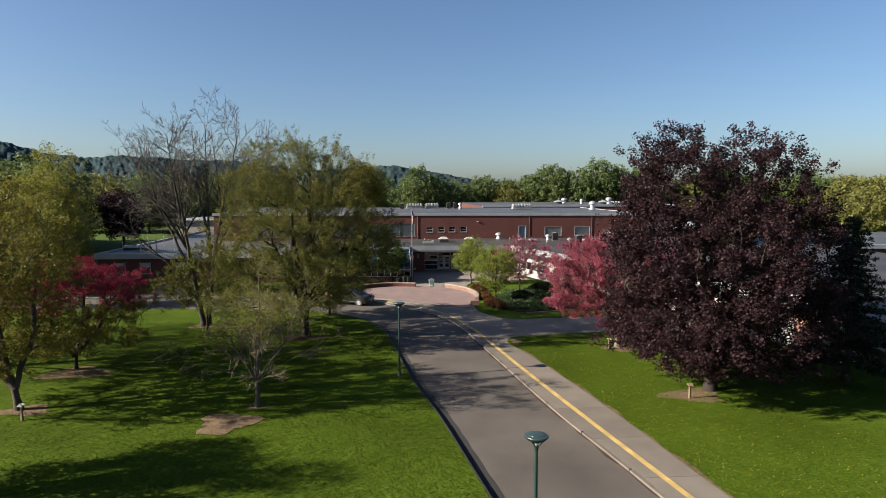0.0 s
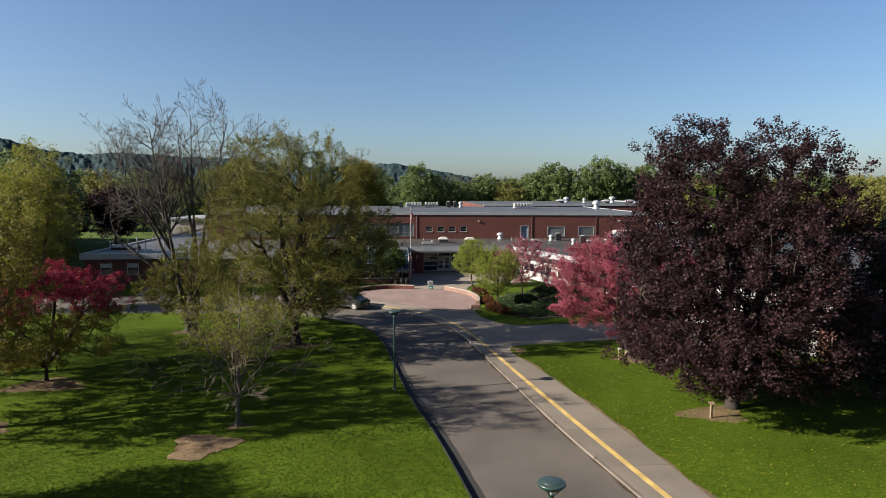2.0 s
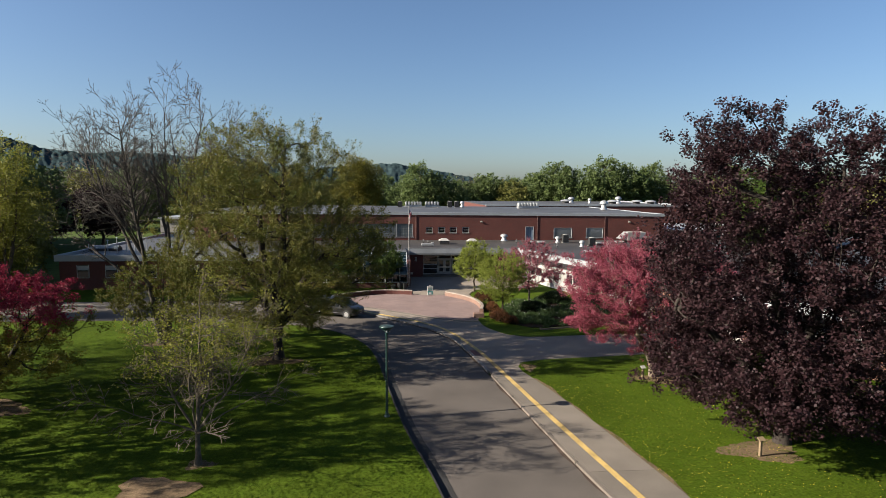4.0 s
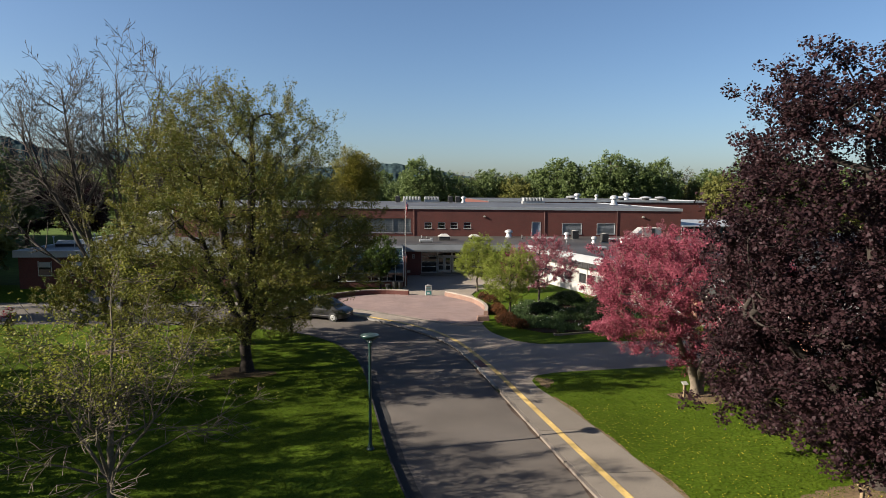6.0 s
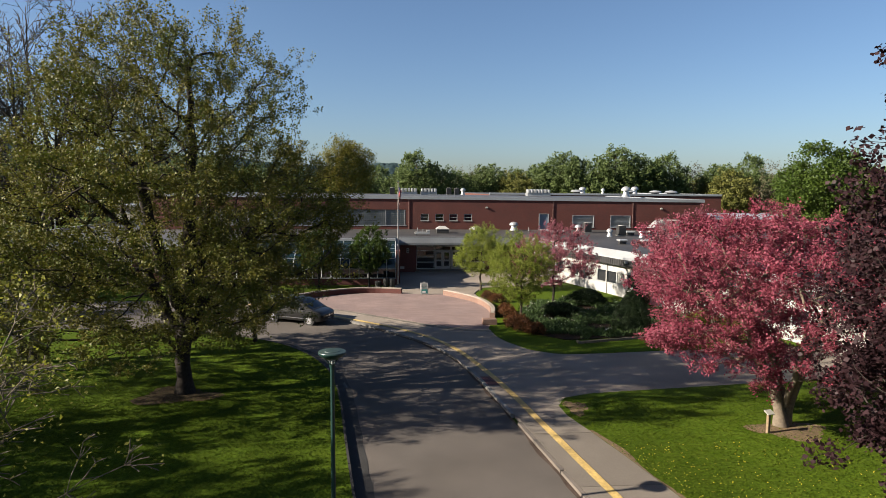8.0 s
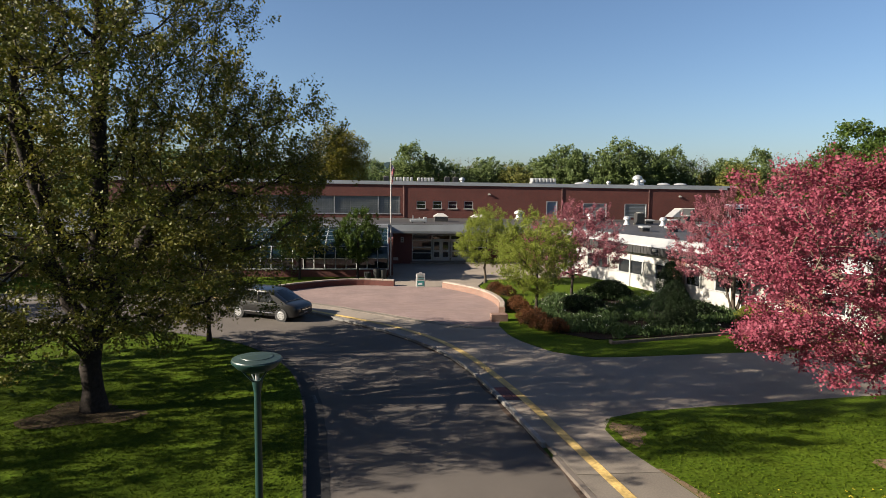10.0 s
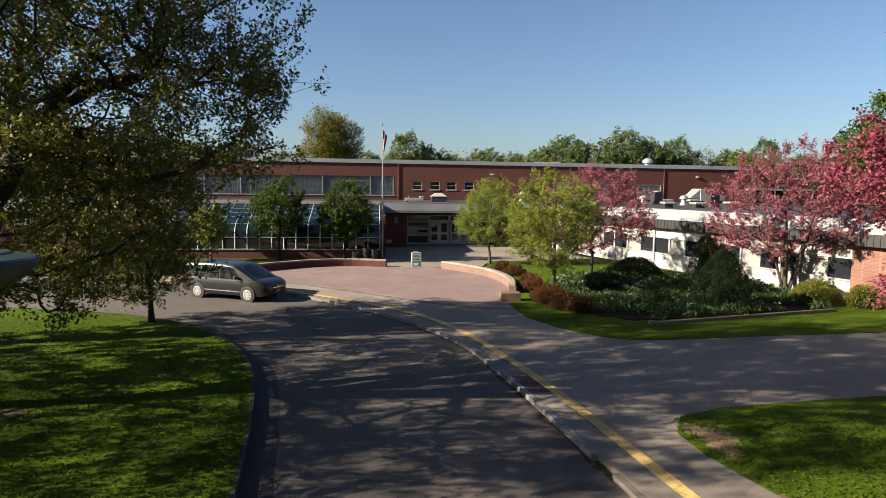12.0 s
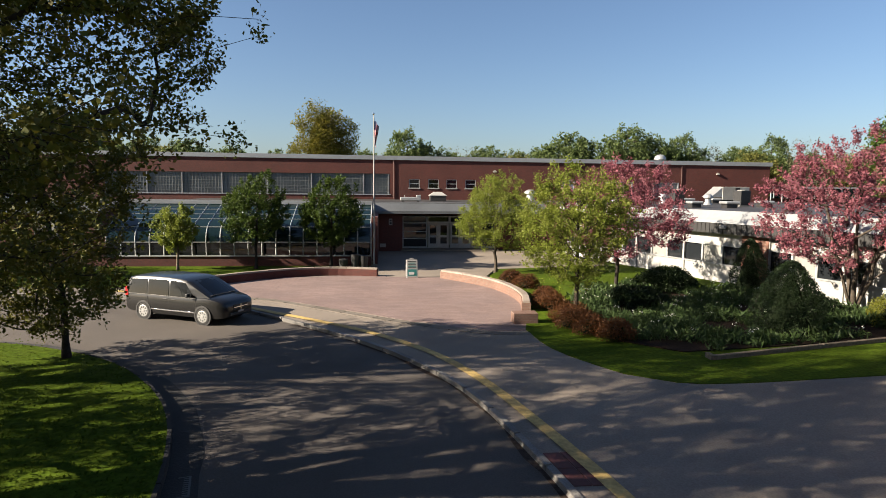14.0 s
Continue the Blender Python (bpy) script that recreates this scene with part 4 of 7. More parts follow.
for s in range(7):
    verts, faces = [], []
    for j in range(2):
        u = (s + j) / 7
        for k in range(rows_n):
            w = k / (rows_n - 1)
            x = 0.05 + 0.34 * u * (0.55 + 0.45 * math.sin(2.2 + w * 2.0))
            verts.append((x, -2.6 + 0.11 * math.sin(u * 9 + w * 2.5), 9.75 - 1.45 * w - 0.35 * u))
    faces = [(k, k + 1, rows_n + k + 1, rows_n + k) for k in range(rows_n - 1)]
    ob = part("flag_stripe", link_mesh("flag_stripe", verts, faces, FLAG_WHITE if s % 2 else FLAG_RED, True), None, pole)
verts = [(0.04 + 0.16 * u, -2.66 + 0.1 * math.sin(u * 6), 9.78 - 0.6 * w - 0.1 * u) for u in (0, 0.5, 1) for w in (0, 0.5, 1)]
part("flag_canton", link_mesh("flag_canton", verts, [(0, 1, 4, 3), (1, 2, 5, 4), (3, 4, 7, 6), (4, 5, 8, 7)], FLAG_BLUE), None, pole, "dark blue canton")
part("halyard", rod(bmesh.new(), (0.09, -2.6, 1.2), (0.05, -2.6, 10.0), 0.006, sides=4), WHITE, pole)

board = thing("sandwich_board", "white folding notice board with a teal panel", "sign", pose(3.25, 83.5, 0.0, 0, 0, 4))
for s, name in ((-1, "front_leaf"), (1, "back_leaf")):
    bm = boxes((-0.34, 0.34, -0.02, 0.02, 0.06, 1.1), bevel=0.015)
    box(bm, -0.34, -0.26, -0.02, 0.02, 0.0, 0.06)
    box(bm, 0.26, 0.34, -0.02, 0.02, 0.0, 0.06)
    bm.transform(pose(0, s * 0.3, 0, s * 14.5))
    leaf = part(name, bm, WHITE, board)
    if s < 0:
        for k, (w, z) in enumerate(((0.5, 0.97), (0.42, 0.87), (0.5, 0.77), (0.46, 0.68), (0.5, 0.59))):
            b2 = boxes((-w / 2, w / 2, -0.028, -0.021, z, z + 0.05))
            b2.transform(pose(0, -0.3, 0, -14.5))
            part("text_bar", b2, BLACK if k % 2 == 0 else TEAL, leaf)
        b2 = boxes((-0.27, 0.27, -0.028, -0.021, 0.14, 0.52))
        b2.transform(pose(0, -0.3, 0, -14.5))
        part("printed_panel", b2, TEAL, leaf, "teal printed panel")
        b2 = boxes((-0.2, 0.12, -0.034, -0.029, 0.2, 0.36))
        b2.transform(pose(0, -0.3, 0, -14.5))
        part("printed_panel", b2, FLAG_WHITE, leaf)
part("carry_handle", boxes((-0.12, 0.12, -0.03, 0.03, 1.08, 1.16), bevel=0.01), WHITE, board)


def minivan(at):
    van = thing("minivan", "dark grey minivan parked by the forecourt kerb", "car", at)

    def loft(stations, name, mat, label=""):
        bm = bmesh.new()
        rings = []
        for x, half in stations:
            pts = [(x, -y, z) for y, z in half] + [(x, y, z) for y, z in half[::-1]]
            rings.append([bm.verts.new(p) for p in pts])
        n = len(rings[0])
        for a, b in zip(rings, rings[1:]):
            for k in range(n):
                bm.faces.new((a[k], a[(k + 1) % n], b[(k + 1) % n], b[k]))
        bm.faces.new(rings[0])
        bm.faces.new(rings[-1][::-1])
        return part(name, finish(bm, name, mat, True), mat, van, label)

    def low(x, z0, zb, w):
        return (x, [(w * 0.6, z0), (w * 0.95, z0 + 0.03), (w * 0.985, z0 + 0.2), (w, (z0 + zb) / 2 + 0.02), (w * 0.99, zb - 0.12), (w * 0.965, zb - 0.03), (w * 0.9, zb), (w * 0.45, zb + 0.025)])

    loft([low(-2.57, 0.42, 0.92, 0.86), low(-2.53, 0.34, 1.02, 0.94), low(-2.3, 0.28, 1.06, 0.985), low(-1.0, 0.24, 1.06, 1.0), low(0.4, 0.24, 1.05, 1.0), low(1.2, 0.24, 1.06, 1.0), low(1.62, 0.24, 1.09, 0.99), low(1.9, 0.24, 1.06, 0.975), low(2.18, 0.25, 1.0, 0.95), low(2.38, 0.27, 0.93, 0.9), low(2.5, 0.3, 0.86, 0.82), low(2.56, 0.34, 0.78, 0.72), low(2.58, 0.38, 0.7, 0.66)], "body", VAN_PAINT, "dark grey metallic lower body")

    def cab(x, zb, zr, wb, wr):
        zr = max(zr, zb + 0.02)
        return (x, [(wb, zb), (wb - (wb - wr) * 0.45, zb + (zr - zb) * 0.5), (wr + 0.02, zb + (zr - zb) * 0.86), (wr * 0.95, zb + (zr - zb) * 0.96), (wr * 0.75, zr - 0.012), (wr * 0.4, zr)])

    cabin = [(-2.55, 1.02, 1.1, 0.93, 0.9), (-2.51, 1.02, 1.4, 0.95, 0.87), (-2.44, 1.02, 1.63, 0.96, 0.85), (-2.32, 1.02, 1.73, 0.97, 0.845), (-2.0, 1.02, 1.78, 0.975, 0.85), (-1.2, 1.02, 1.81, 0.975, 0.855), (-0.3, 1.02, 1.81, 0.975, 0.855), (0.3, 1.02, 1.78, 0.97, 0.85), (0.62, 1.02, 1.735, 0.965, 0.845), (0.82, 1.02, 1.66, 0.96, 0.845), (1.3, 1.03, 1.39, 0.945, 0.86), (1.8, 1.03, 1.1, 0.92, 0.87)]
    loft([cab(*c) for c in cabin], "cabin", VAN_PAINT, "dark grey roof and pillars")

    def roof_at(x, k):
        return float(np.interp(x, [c[0] for c in cabin], [c[k] for c in cabin]))

    def side(x, u, s):
        zb, zr, wb, wr = (roof_at(x, k) for k in (1, 2, 3, 4))
        v = u * 0.86
        y = wb - (wb - wr) * 0.45 * v / 0.5 if v < 0.5 else wb - (wb - wr) * 0.45 + (wr + 0.02 - (wb - (wb - wr) * 0.45)) * (v - 0.5) / 0.36
        return (x, s * (y + 0.01), zb + (zr - zb) * v)

    for s in (-1, 1):
        for x0, x1, x0t, x1t, lab in ((-2.36, -1.34, -2.22, -1.36, "rear quarter"), (-1.26, -0.2, -1.28, -0.22, "sliding door"), (-0.11, 1.22, -0.13, 0.6, "front door")):
            grid = []
            for u in (0.06, 0.35, 0.65, 0.97):
                for w in (0, 0.33, 0.67, 1):
                    a, b = x0 + (x0t - x0) * u, x1 + (x1t - x1) * u
                    grid.append(side(a + (b - a) * w, u, s))
            part("side_window", link_mesh("side_window", grid, [(4 * r + c, 4 * r + c + 1, 4 * r + c + 5, 4 * r + c + 4) for r in range(3) for c in range(3)], VAN_GLASS, True), None, van, f"dark tinted {lab} glass")
    glass = []
    for k in range(7):
        u = k / 6
        x = 1.74 - 0.96 * u
        z = roof_at(x, 2) + 0.012
        for w in (-1, -0.6, 0, 0.6, 1):
            half = 0.84 - 0.06 * u
            glass.append((x - 0.03 * abs(w) ** 2, w * half, z - 0.045 * abs(w) ** 3))
    part("windscreen", link_mesh("windscreen", glass, [(5 * r + c, 5 * r + c + 1, 5 * r + c + 6, 5 * r + c + 5) for r in range(6) for c in range(4)], VAN_GLASS, True), None, van, "dark windscreen")
    part("wiper", boxes((1.62, 1.76, -0.7, 0.7, 1.13, 1.15)), BLACK, van)
    part("rear_window", link_mesh("rear_window", [(-2.575, -0.76, 1.12), (-2.575, 0.76, 1.12), (-2.475, 0.7, 1.58), (-2.475, -0.7, 1.58)], [(0, 1, 2, 3)], VAN_GLASS), None, van)
    for x in (-1.54, 1.54):
        for s in (-1, 1):
            wheel = part("wheel", bmesh_wheel(x, s), RUBBER, van, smooth=True)
            turn = Matrix.Translation((x, s * 0.985, 0.345)) @ pose(0, 0, 0, -90 * s)
            bm = lathe(bmesh.new(), [(0.245, 0.0), (0.245, 0.02), (0.22, 0.03), (0.07, 0.022), (0.06, 0.04), (0.01, 0.045)], 20)
            bm.transform(turn)
            part("rim", bm, WHEEL_SILVER, wheel, "silver wheel cover")
            for k in range(9):
                bm = boxes((0.13, 0.2, -0.022, 0.022, 0.027, 0.036))
                bm.transform(turn @ Matrix.Rotation(2 * math.pi * k / 9, 4, "Z"))
                part("rim_slot", bm, BLACK, wheel)
            bm = lathe(bmesh.new(), [(0.415, -0.03), (0.415, 0.004), (0.345, 0.006), (0.345, -0.03)], 28, caps=False)
            bm.transform(Matrix.Translation((x, s * 1.0, 0.36)) @ pose(0, 0, 0, -90 * s))
            part("wheel_arch", bm, BLACK, van)
    for s in (-1, 1):
        bm = boxes((2.2, 2.52, s * 0.68 - 0.19, s * 0.68 + 0.19, 0.73, 0.88), bevel=0.04)
        for v in bm.verts:
            v.co.x -= 0.3 * max(0, abs(v.co.y) - 0.55)
        part("headlight", bm, LENS, van, "clear headlight")
        part("tail_light", boxes((-2.55, -2.38, s * 0.91 - 0.06, s * 0.91 + 0.06, 0.9, 1.3), bevel=0.02), RED_LENS, van, "red tail light")
        part("wing_mirror", boxes((0.84, 1.0, s * 1.1 - 0.1, s * 1.1 + 0.1, 1.08, 1.24), bevel=0.04), BLACK, van)
        part("side_trim", boxes((-1.12, 1.12, s * 0.99 - 0.012, s * 0.99 + 0.012, 0.44, 0.485), bevel=0.005), CHROME, van, "bright sill strip")
        part("belt_strip", boxes((-2.3, 1.2, s * 0.978 - 0.006, s * 0.978 + 0.006, 1.032, 1.05)), CHROME, van, "thin bright strip under the windows")
        for x in (-0.36, 0.06):
            part("door_handle", boxes((x - 0.1, x + 0.1, s * 0.995 - 0.02, s * 0.995 + 0.02, 0.9, 0.935), bevel=0.008), BLACK, van)
        for x in (-0.168, -1.3, 1.2):
            part("door_seam", boxes((x, x + 0.01, s * 0.994 - 0.006, s * 0.994 + 0.006, 0.46, 0.98)), BLACK, van)
    part("grille", boxes((2.42, 2.6, -0.42, 0.42, 0.57, 0.8), bevel=0.02), BLACK, van)
    part("grille_bar", boxes((2.6, 2.615, -0.4, 0.4, 0.67, 0.7), (2.6, 2.614, -0.02, 0.02, 0.58, 0.79)), CHROME, van, "chrome cross bars")
    part("bumper_intake", boxes((2.4, 2.597, -0.62, 0.62, 0.36, 0.48), bevel=0.02), BLACK, van)
    part("number_plate", boxes((2.6, 2.612, -0.16, 0.16, 0.46, 0.54)), WHITE, van, "pale plain plate")
    return van


def bmesh_wheel(x, s):
    bm = lathe(bmesh.new(), [(0.2, -0.11), (0.31, -0.115), (0.345, -0.09), (0.345, 0.09), (0.31, 0.115), (0.2, 0.11)], 24)
    bm.transform(Matrix.Translation((x, s * 0.89, 0.345)) @ pose(0, 0, 0, -90 * s))
    return bm


minivan(pose(-6.5, 73.2, -0.122, 0, 0, -26.6))

# ---- roof plant ----
def skylight(at):
    t = thing("skylight", "roof skylight with white domed cap on dark kerb", "skylight", pose(*at), "skylights on the low roof")
    part("kerb", boxes((-0.75, 0.75, -0.75, 0.75, 0, 0.5), bevel=0.02), DARK_METAL, t)
    bm = boxes((-0.8, 0.8, -0.8, 0.8, 0.5, 0.56))
    top = [bm.verts.new(p) for p in ((-0.78, -0.78, 0.56), (0.78, -0.78, 0.56), (0.78, 0.78, 0.56), (-0.78, 0.78, 0.56), (-0.35, -0.35, 0.86), (0.35, -0.35, 0.86), (0.35, 0.35, 0.86), (-0.35, 0.35, 0.86))]
    for k in range(4):
        bm.faces.new((top[k], top[(k + 1) % 4], top[4 + (k + 1) % 4], top[4 + k]))
    bm.faces.new(top[4:])
    part("dome", bm, WHITE, t, "white domed cap")


def mushroom(at, r=0.6, h=1.1, label="spun-metal mushroom vent on the roof"):
    t = thing("roof_vent", label, "roof vent", pose(*at), "roof vents")
    part("stem", lathe(bmesh.new(), [(r * 0.95, 0), (r * 0.62, h * 0.25), (r * 0.58, h * 0.6)], 18), GALV, t, smooth=True)
    part("cap", lathe(bmesh.new(), [(r * 0.7, h * 0.55), (r * 0.98, h * 0.6), (r, h * 0.68), (r * 0.85, h * 0.85), (r * 0.45, h * 0.97), (r * 0.05, h)], 20), GALV, t, "pale spun cap", smooth=True)


def flat_vent(at, w=1.1):
    t = thing("hooded_vent", "low square roof vent with pale hood", "roof vent", pose(*at), "hooded vents")
    part("kerb", boxes((-w * 0.36, w * 0.36, -w * 0.36, w * 0.36, 0, 0.28)), DARK_METAL, t)
    part("hood", boxes((-w / 2, w / 2, -w / 2, w / 2, 0.28, 0.48), bevel=0.06), GALV, t, "pale metal hood")


def condenser(at, turn=0.0):
    t = thing("condenser_unit", "dark air-conditioning condenser on the roof", "air conditioner", pose(*at, 0, 0, turn), "condensers")
    part("casing", boxes((-0.45, 0.45, -0.45, 0.45, 0.1, 1.25), bevel=0.03), BLACK, t)
    bm = bmesh.new()
    for k in range(14):
        box(bm, -0.46, 0.46, -0.462, -0.45, 0.18 + k * 0.072, 0.2 + k * 0.072)
    part("louvre", bm, DARK_METAL, t)
    part("fan_guard", lathe(bmesh.new(), [(0.38, 1.25), (0.38, 1.29), (0.05, 1.31)], 18), UNIT, t)
    for y0 in (-0.4, 0.3):
        part("skid", boxes((-0.5, 0.5, y0, y0 + 0.1, 0, 0.1)), UNIT, t)


def rooftop_unit(at, turn=0.0):
    t = thing("rooftop_unit", "large beige rooftop air handler with sloped hood", "air conditioner", pose(*at, 0, 0, turn))
    part("casing", boxes((-1.1, 1.9, -0.9, 0.9, 0.25, 1.6), bevel=0.03), UNIT, t)
    bm = bmesh.new()
    pts = [(-1.1, -0.85, 1.55), (-1.1, 0.85, 1.55), (-2.3, 0.85, 0.55), (-2.3, -0.85, 0.55), (-1.1, -0.85, 0.55), (-1.1, 0.85, 0.55)]
    v = [bm.verts.new(p) for p in pts]
    for f in ((0, 1, 2, 3), (0, 3, 4), (1, 5, 2), (3, 2, 5, 4)):
        bm.faces.new([v[k] for k in f])
    part("intake_hood", bm, GALV, t, "sloped intake hood")
    part("panel", boxes((0.3, 0.8, -0.93, -0.901, 0.35, 1.5)), BLACK, t, "dark open panel")
    part("panel", boxes((1.0, 1.8, -0.93, -0.901, 0.35, 1.5)), GALV, t)
    part("kerb", boxes((-1.0, 1.8, -0.8, 0.8, 0, 0.25)), DARK_METAL, t)


Z1 = LOW
for x, y in ((6.6, 104.5), (10.75, 103.6)):
    skylight((x, y, Z1))
mushroom((16.7, 109.8, Z1), 0.62, 1.15)
mushroom((24.6, 106.6, Z1), 0.45, 1.0)
condenser((25.6, 106.0, Z1))
for x, y in ((26.3, 99.6), (29.6, 98.0)):
    mushroom((x, y, Z1), 0.4, 0.95, "small spun-metal roof vent")
condenser((28.0, 100.4, Z1))
condenser((29.9, 93.4, Z1), 8)
for x, y in ((24.0, 89.6), (26.3, 89.0), (29.6, 101.8), (33.0, 103.0), (30.9, 92.0), (19.5, 104.0), (21.2, 103.4)):
    flat_vent((x, y, Z1), random.uniform(0.9, 1.25))
rooftop_unit((36.9, 107.6, Z1), 4)
for x, y, h in ((3.6, 107.0, 0.5), (4.3, 106.6, 0.35), (18.0, 106.5, 0.6), (22.6, 99.5, 0.7), (37.0, 100.5, 1.3), (40.5, 104.0, 1.7)):
    t = thing("vent_pipe", "thin metal vent pipe on the roof", "vent pipe", pose(x, y, Z1), "vent pipes")
    part("pipe", rod(bmesh.new(), (0, 0, 0), (0, 0, h), 0.05), GALV, t)
    part("flashing", lathe(bmesh.new(), [(0.16, 0), (0.07, 0.12)], 10), DARK_METAL, t)
t = thing("roof_duct", "bent metal duct lying on the entrance roof", "duct", pose(3.9, 100.6, Z1))
part("duct", boxes((-0.9, 0.9, -0.2, 0.2, 0.12, 0.42), (0.5, 0.9, -0.2, 0.2, 0.42, 0.62), bevel=0.04), GALV, t)
for x in (-0.7, 0.6):
    part("foot", boxes((x, x + 0.1, -0.15, 0.15, 0, 0.12)), DARK_METAL, t)

Z2 = 8.45
for x, y, r, h in ((40.3, 131.0, 0.8, 1.8), (13.6, 143.0, 0.5, 1.3), (47.5, 178.0, 0.9, 1.7), (59.6, 175.0, 0.9, 1.9), (52.0, 176.0, 0.5, 1.4)):
    mushroom((x, y, 8.6 if y > 151 else Z2), r, h)
for x, y in ((45.4, 176.0), (57.0, 172.0), (63.5, 172.0), (68.0, 170.0)):
    t = thing("dome_vent", "low wide domed vent on the rear roof", "roof vent", pose(min(x, 66.5), y, 8.6), "domed vents")
    part("cap", lathe(bmesh.new(), [(1.3, 0.5), (1.5, 0.55), (1.2, 0.85), (0.3, 1.02)], 20), GALV, t, smooth=True)
    part("kerb", lathe(bmesh.new(), [(0.9, 0), (0.9, 0.5)], 16), DARK_METAL, t)
for x, y, n in ((26.2, 136.0, 7), (3.2, 142.0, 6), (7.2, 143.0, 5)):
    t = thing("louvred_unit", "bank of pale louvred exhaust hoods on the roof", "exhaust unit", pose(x, y, Z2), "louvred units")
    part("base", boxes((-n * 0.3, n * 0.3, -0.8, 0.8, 0, 0.5), bevel=0.03), GALV, t)
    for k in range(n):
        bm = boxes((-n * 0.3 + k * 0.6 + 0.06, -n * 0.3 + k * 0.6 + 0.5, -0.95, 0.7, 0.5, 1.15), bevel=0.08)
        part("hood", bm, GALV, t)
for x, y in ((10.8, 141.5), (12.2, 141.0), (0.4, 140.0)):
    condenser((x, y, Z2))

# west block roof: stacks and a skylight
for x, y, h in ((-37.2, 93.5, 1.6), (-36.2, 93.8, 1.9), (-34.9, 93.4, 1.7), (-34.3, 94.6, 2.0), (-40.0, 94.5, 1.3), (-33.4, 96.0, 1.5)):
    t = thing("vent_stack", "pale metal vent stack on the west roof", "vent stack", pose(x, y, 3.98), "stacks on the west roof")
    part("pipe", rod(bmesh.new(), (0, 0, 0), (0, 0, h), 0.06), GALV, t)
    part("cap", lathe(bmesh.new(), [(0.07, h), (0.14, h + 0.04), (0.03, h + 0.14)], 12), GALV, t)
t = thing("ridge_skylight", "long pale ridge skylight on the west roof", "skylight", pose(-39.0, 97.0, 3.98))
bm = boxes((-1.8, 1.8, -0.7, 0.7, 0, 0.35))
part("kerb", bm, DARK_METAL, t)
for k in range(6):
    v = [(-1.8 + k * 0.6, -0.72, 0.35), (-1.23 + k * 0.6, -0.72, 0.35), (-1.23 + k * 0.6, 0, 0.75), (-1.8 + k * 0.6, 0, 0.75), (-1.23 + k * 0.6, 0.72, 0.35), (-1.8 + k * 0.6, 0.72, 0.35)]
    part("pane", link_mesh("pane", v, [(0, 1, 2, 3), (3, 2, 4, 5)], LATTICE_GLASS), None, t)

# ---- small things on the grounds ----
def plaque_post(at, turn, label, mat=UNIT):
    t = thing("plaque_post", label, "sign post", pose(*at, 0, 0, turn), "tree plaques")
    part("post", boxes((-0.06, 0.06, -0.06, 0.06, -0.05, 0.82), bevel=0.012), WOOD, t)
    bm = boxes((-0.17, 0.17, -0.13, 0.13, -0.02, 0.02), bevel=0.006)
    bm.transform(pose(0, -0.02, 0.86, 28))
    part("plaque", bm, mat, t, "slanted plaque")


plaque_post((15.3, 50.7, 0.0), 12, "short wooden post with slanted plaque by the crabapple")
plaque_post((16.15, 39.0, 0.0), 8, "short wooden post with plaque by the purple maple", WOOD)
plaque_post((-22.2, 38.6, 0.06), -14, "short wooden post with plaque by the lawn tree")
for x, h in ((-0.25, 1.05), (0.3, 0.95), (-1.0, 0.75)):
    t = thing("planter_pot", "dark upright planter pot by the greenhouse", "planter", pose(x, 86.6, 0.01), "pots by the greenhouse")
    part("pot", lathe(bmesh.new(), [(0.2, 0), (0.27, h * 0.6), (0.3, h), (0.26, h), (0.2, h - 0.1)], 16), BLACK, t, smooth=True)
    part("soil", lathe(bmesh.new(), [(0.24, h - 0.09), (0.02, h - 0.05)], 12), MULCH, t)
drain = thing("storm_drain", "slotted iron drain grate in the gutter", "drain", pose(-2.25, 58.0, -0.122, 0, 0, 104))
part("frame", boxes((-0.42, 0.42, -0.3, -0.26, 0, 0.012), (-0.42, 0.42, 0.26, 0.3, 0, 0.012), (-0.42, -0.38, -0.26, 0.26, 0, 0.012), (0.38, 0.42, -0.26, 0.26, 0, 0.012)), DARK_METAL, drain)
for k in range(9):
    part("bar", boxes((-0.36 + k * 0.085, -0.32 + k * 0.085, -0.26, 0.26, 0.0, 0.01)), DARK_METAL, drain)
# timber edging of the garden bed
edging = thing("garden_edging", "pale timber edging along the planting bed", "edging")
for a, b in (((12.05, 65.1), (16.6, 66.25)), ((16.65, 66.26), (21.7, 67.45))):
    v = Vector((b[0] - a[0], b[1] - a[1]))
    bm = boxes((0, v.length, -0.07, 0.07, 0.0, 0.16), bevel=0.015)
    bm.transform(pose(a[0], a[1], 0, 0, 0, math.degrees(math.atan2(v.y, v.x))))
    part("timber", bm, BARK_PALE, edging)
bm = boxes((11.95, 12.1, 65.05, 65.45, 0.0, 0.17), bevel=0.015)
part("timber", bm, BARK_PALE, edging)

# ---- trees and plants ----
def array_mesh(name, verts, faces, mat, smooth=False):
    """A mesh from numpy arrays of places and of equal-sided faces."""
    me = bpy.data.meshes.new(name)
    count, sides = faces.shape
    me.vertices.add(len(verts))
    me.vertices.foreach_set("co", verts.astype(np.float32).ravel())
    me.loops.add(count * sides)
    me.loops.foreach_set("vertex_index", faces.astype(np.int32).ravel())
    me.polygons.add(count)
    me.polygons.foreach_set("loop_start", np.arange(0, count * sides, sides, dtype=np.int32))
    me.polygons.foreach_set("loop_total", np.full(count, sides, dtype=np.int32))
    if smooth:
        me.polygons.foreach_set("use_smooth", np.ones(count, dtype=bool))
    me.update(calc_edges=True)
    me.materials.append(mat)
    return me


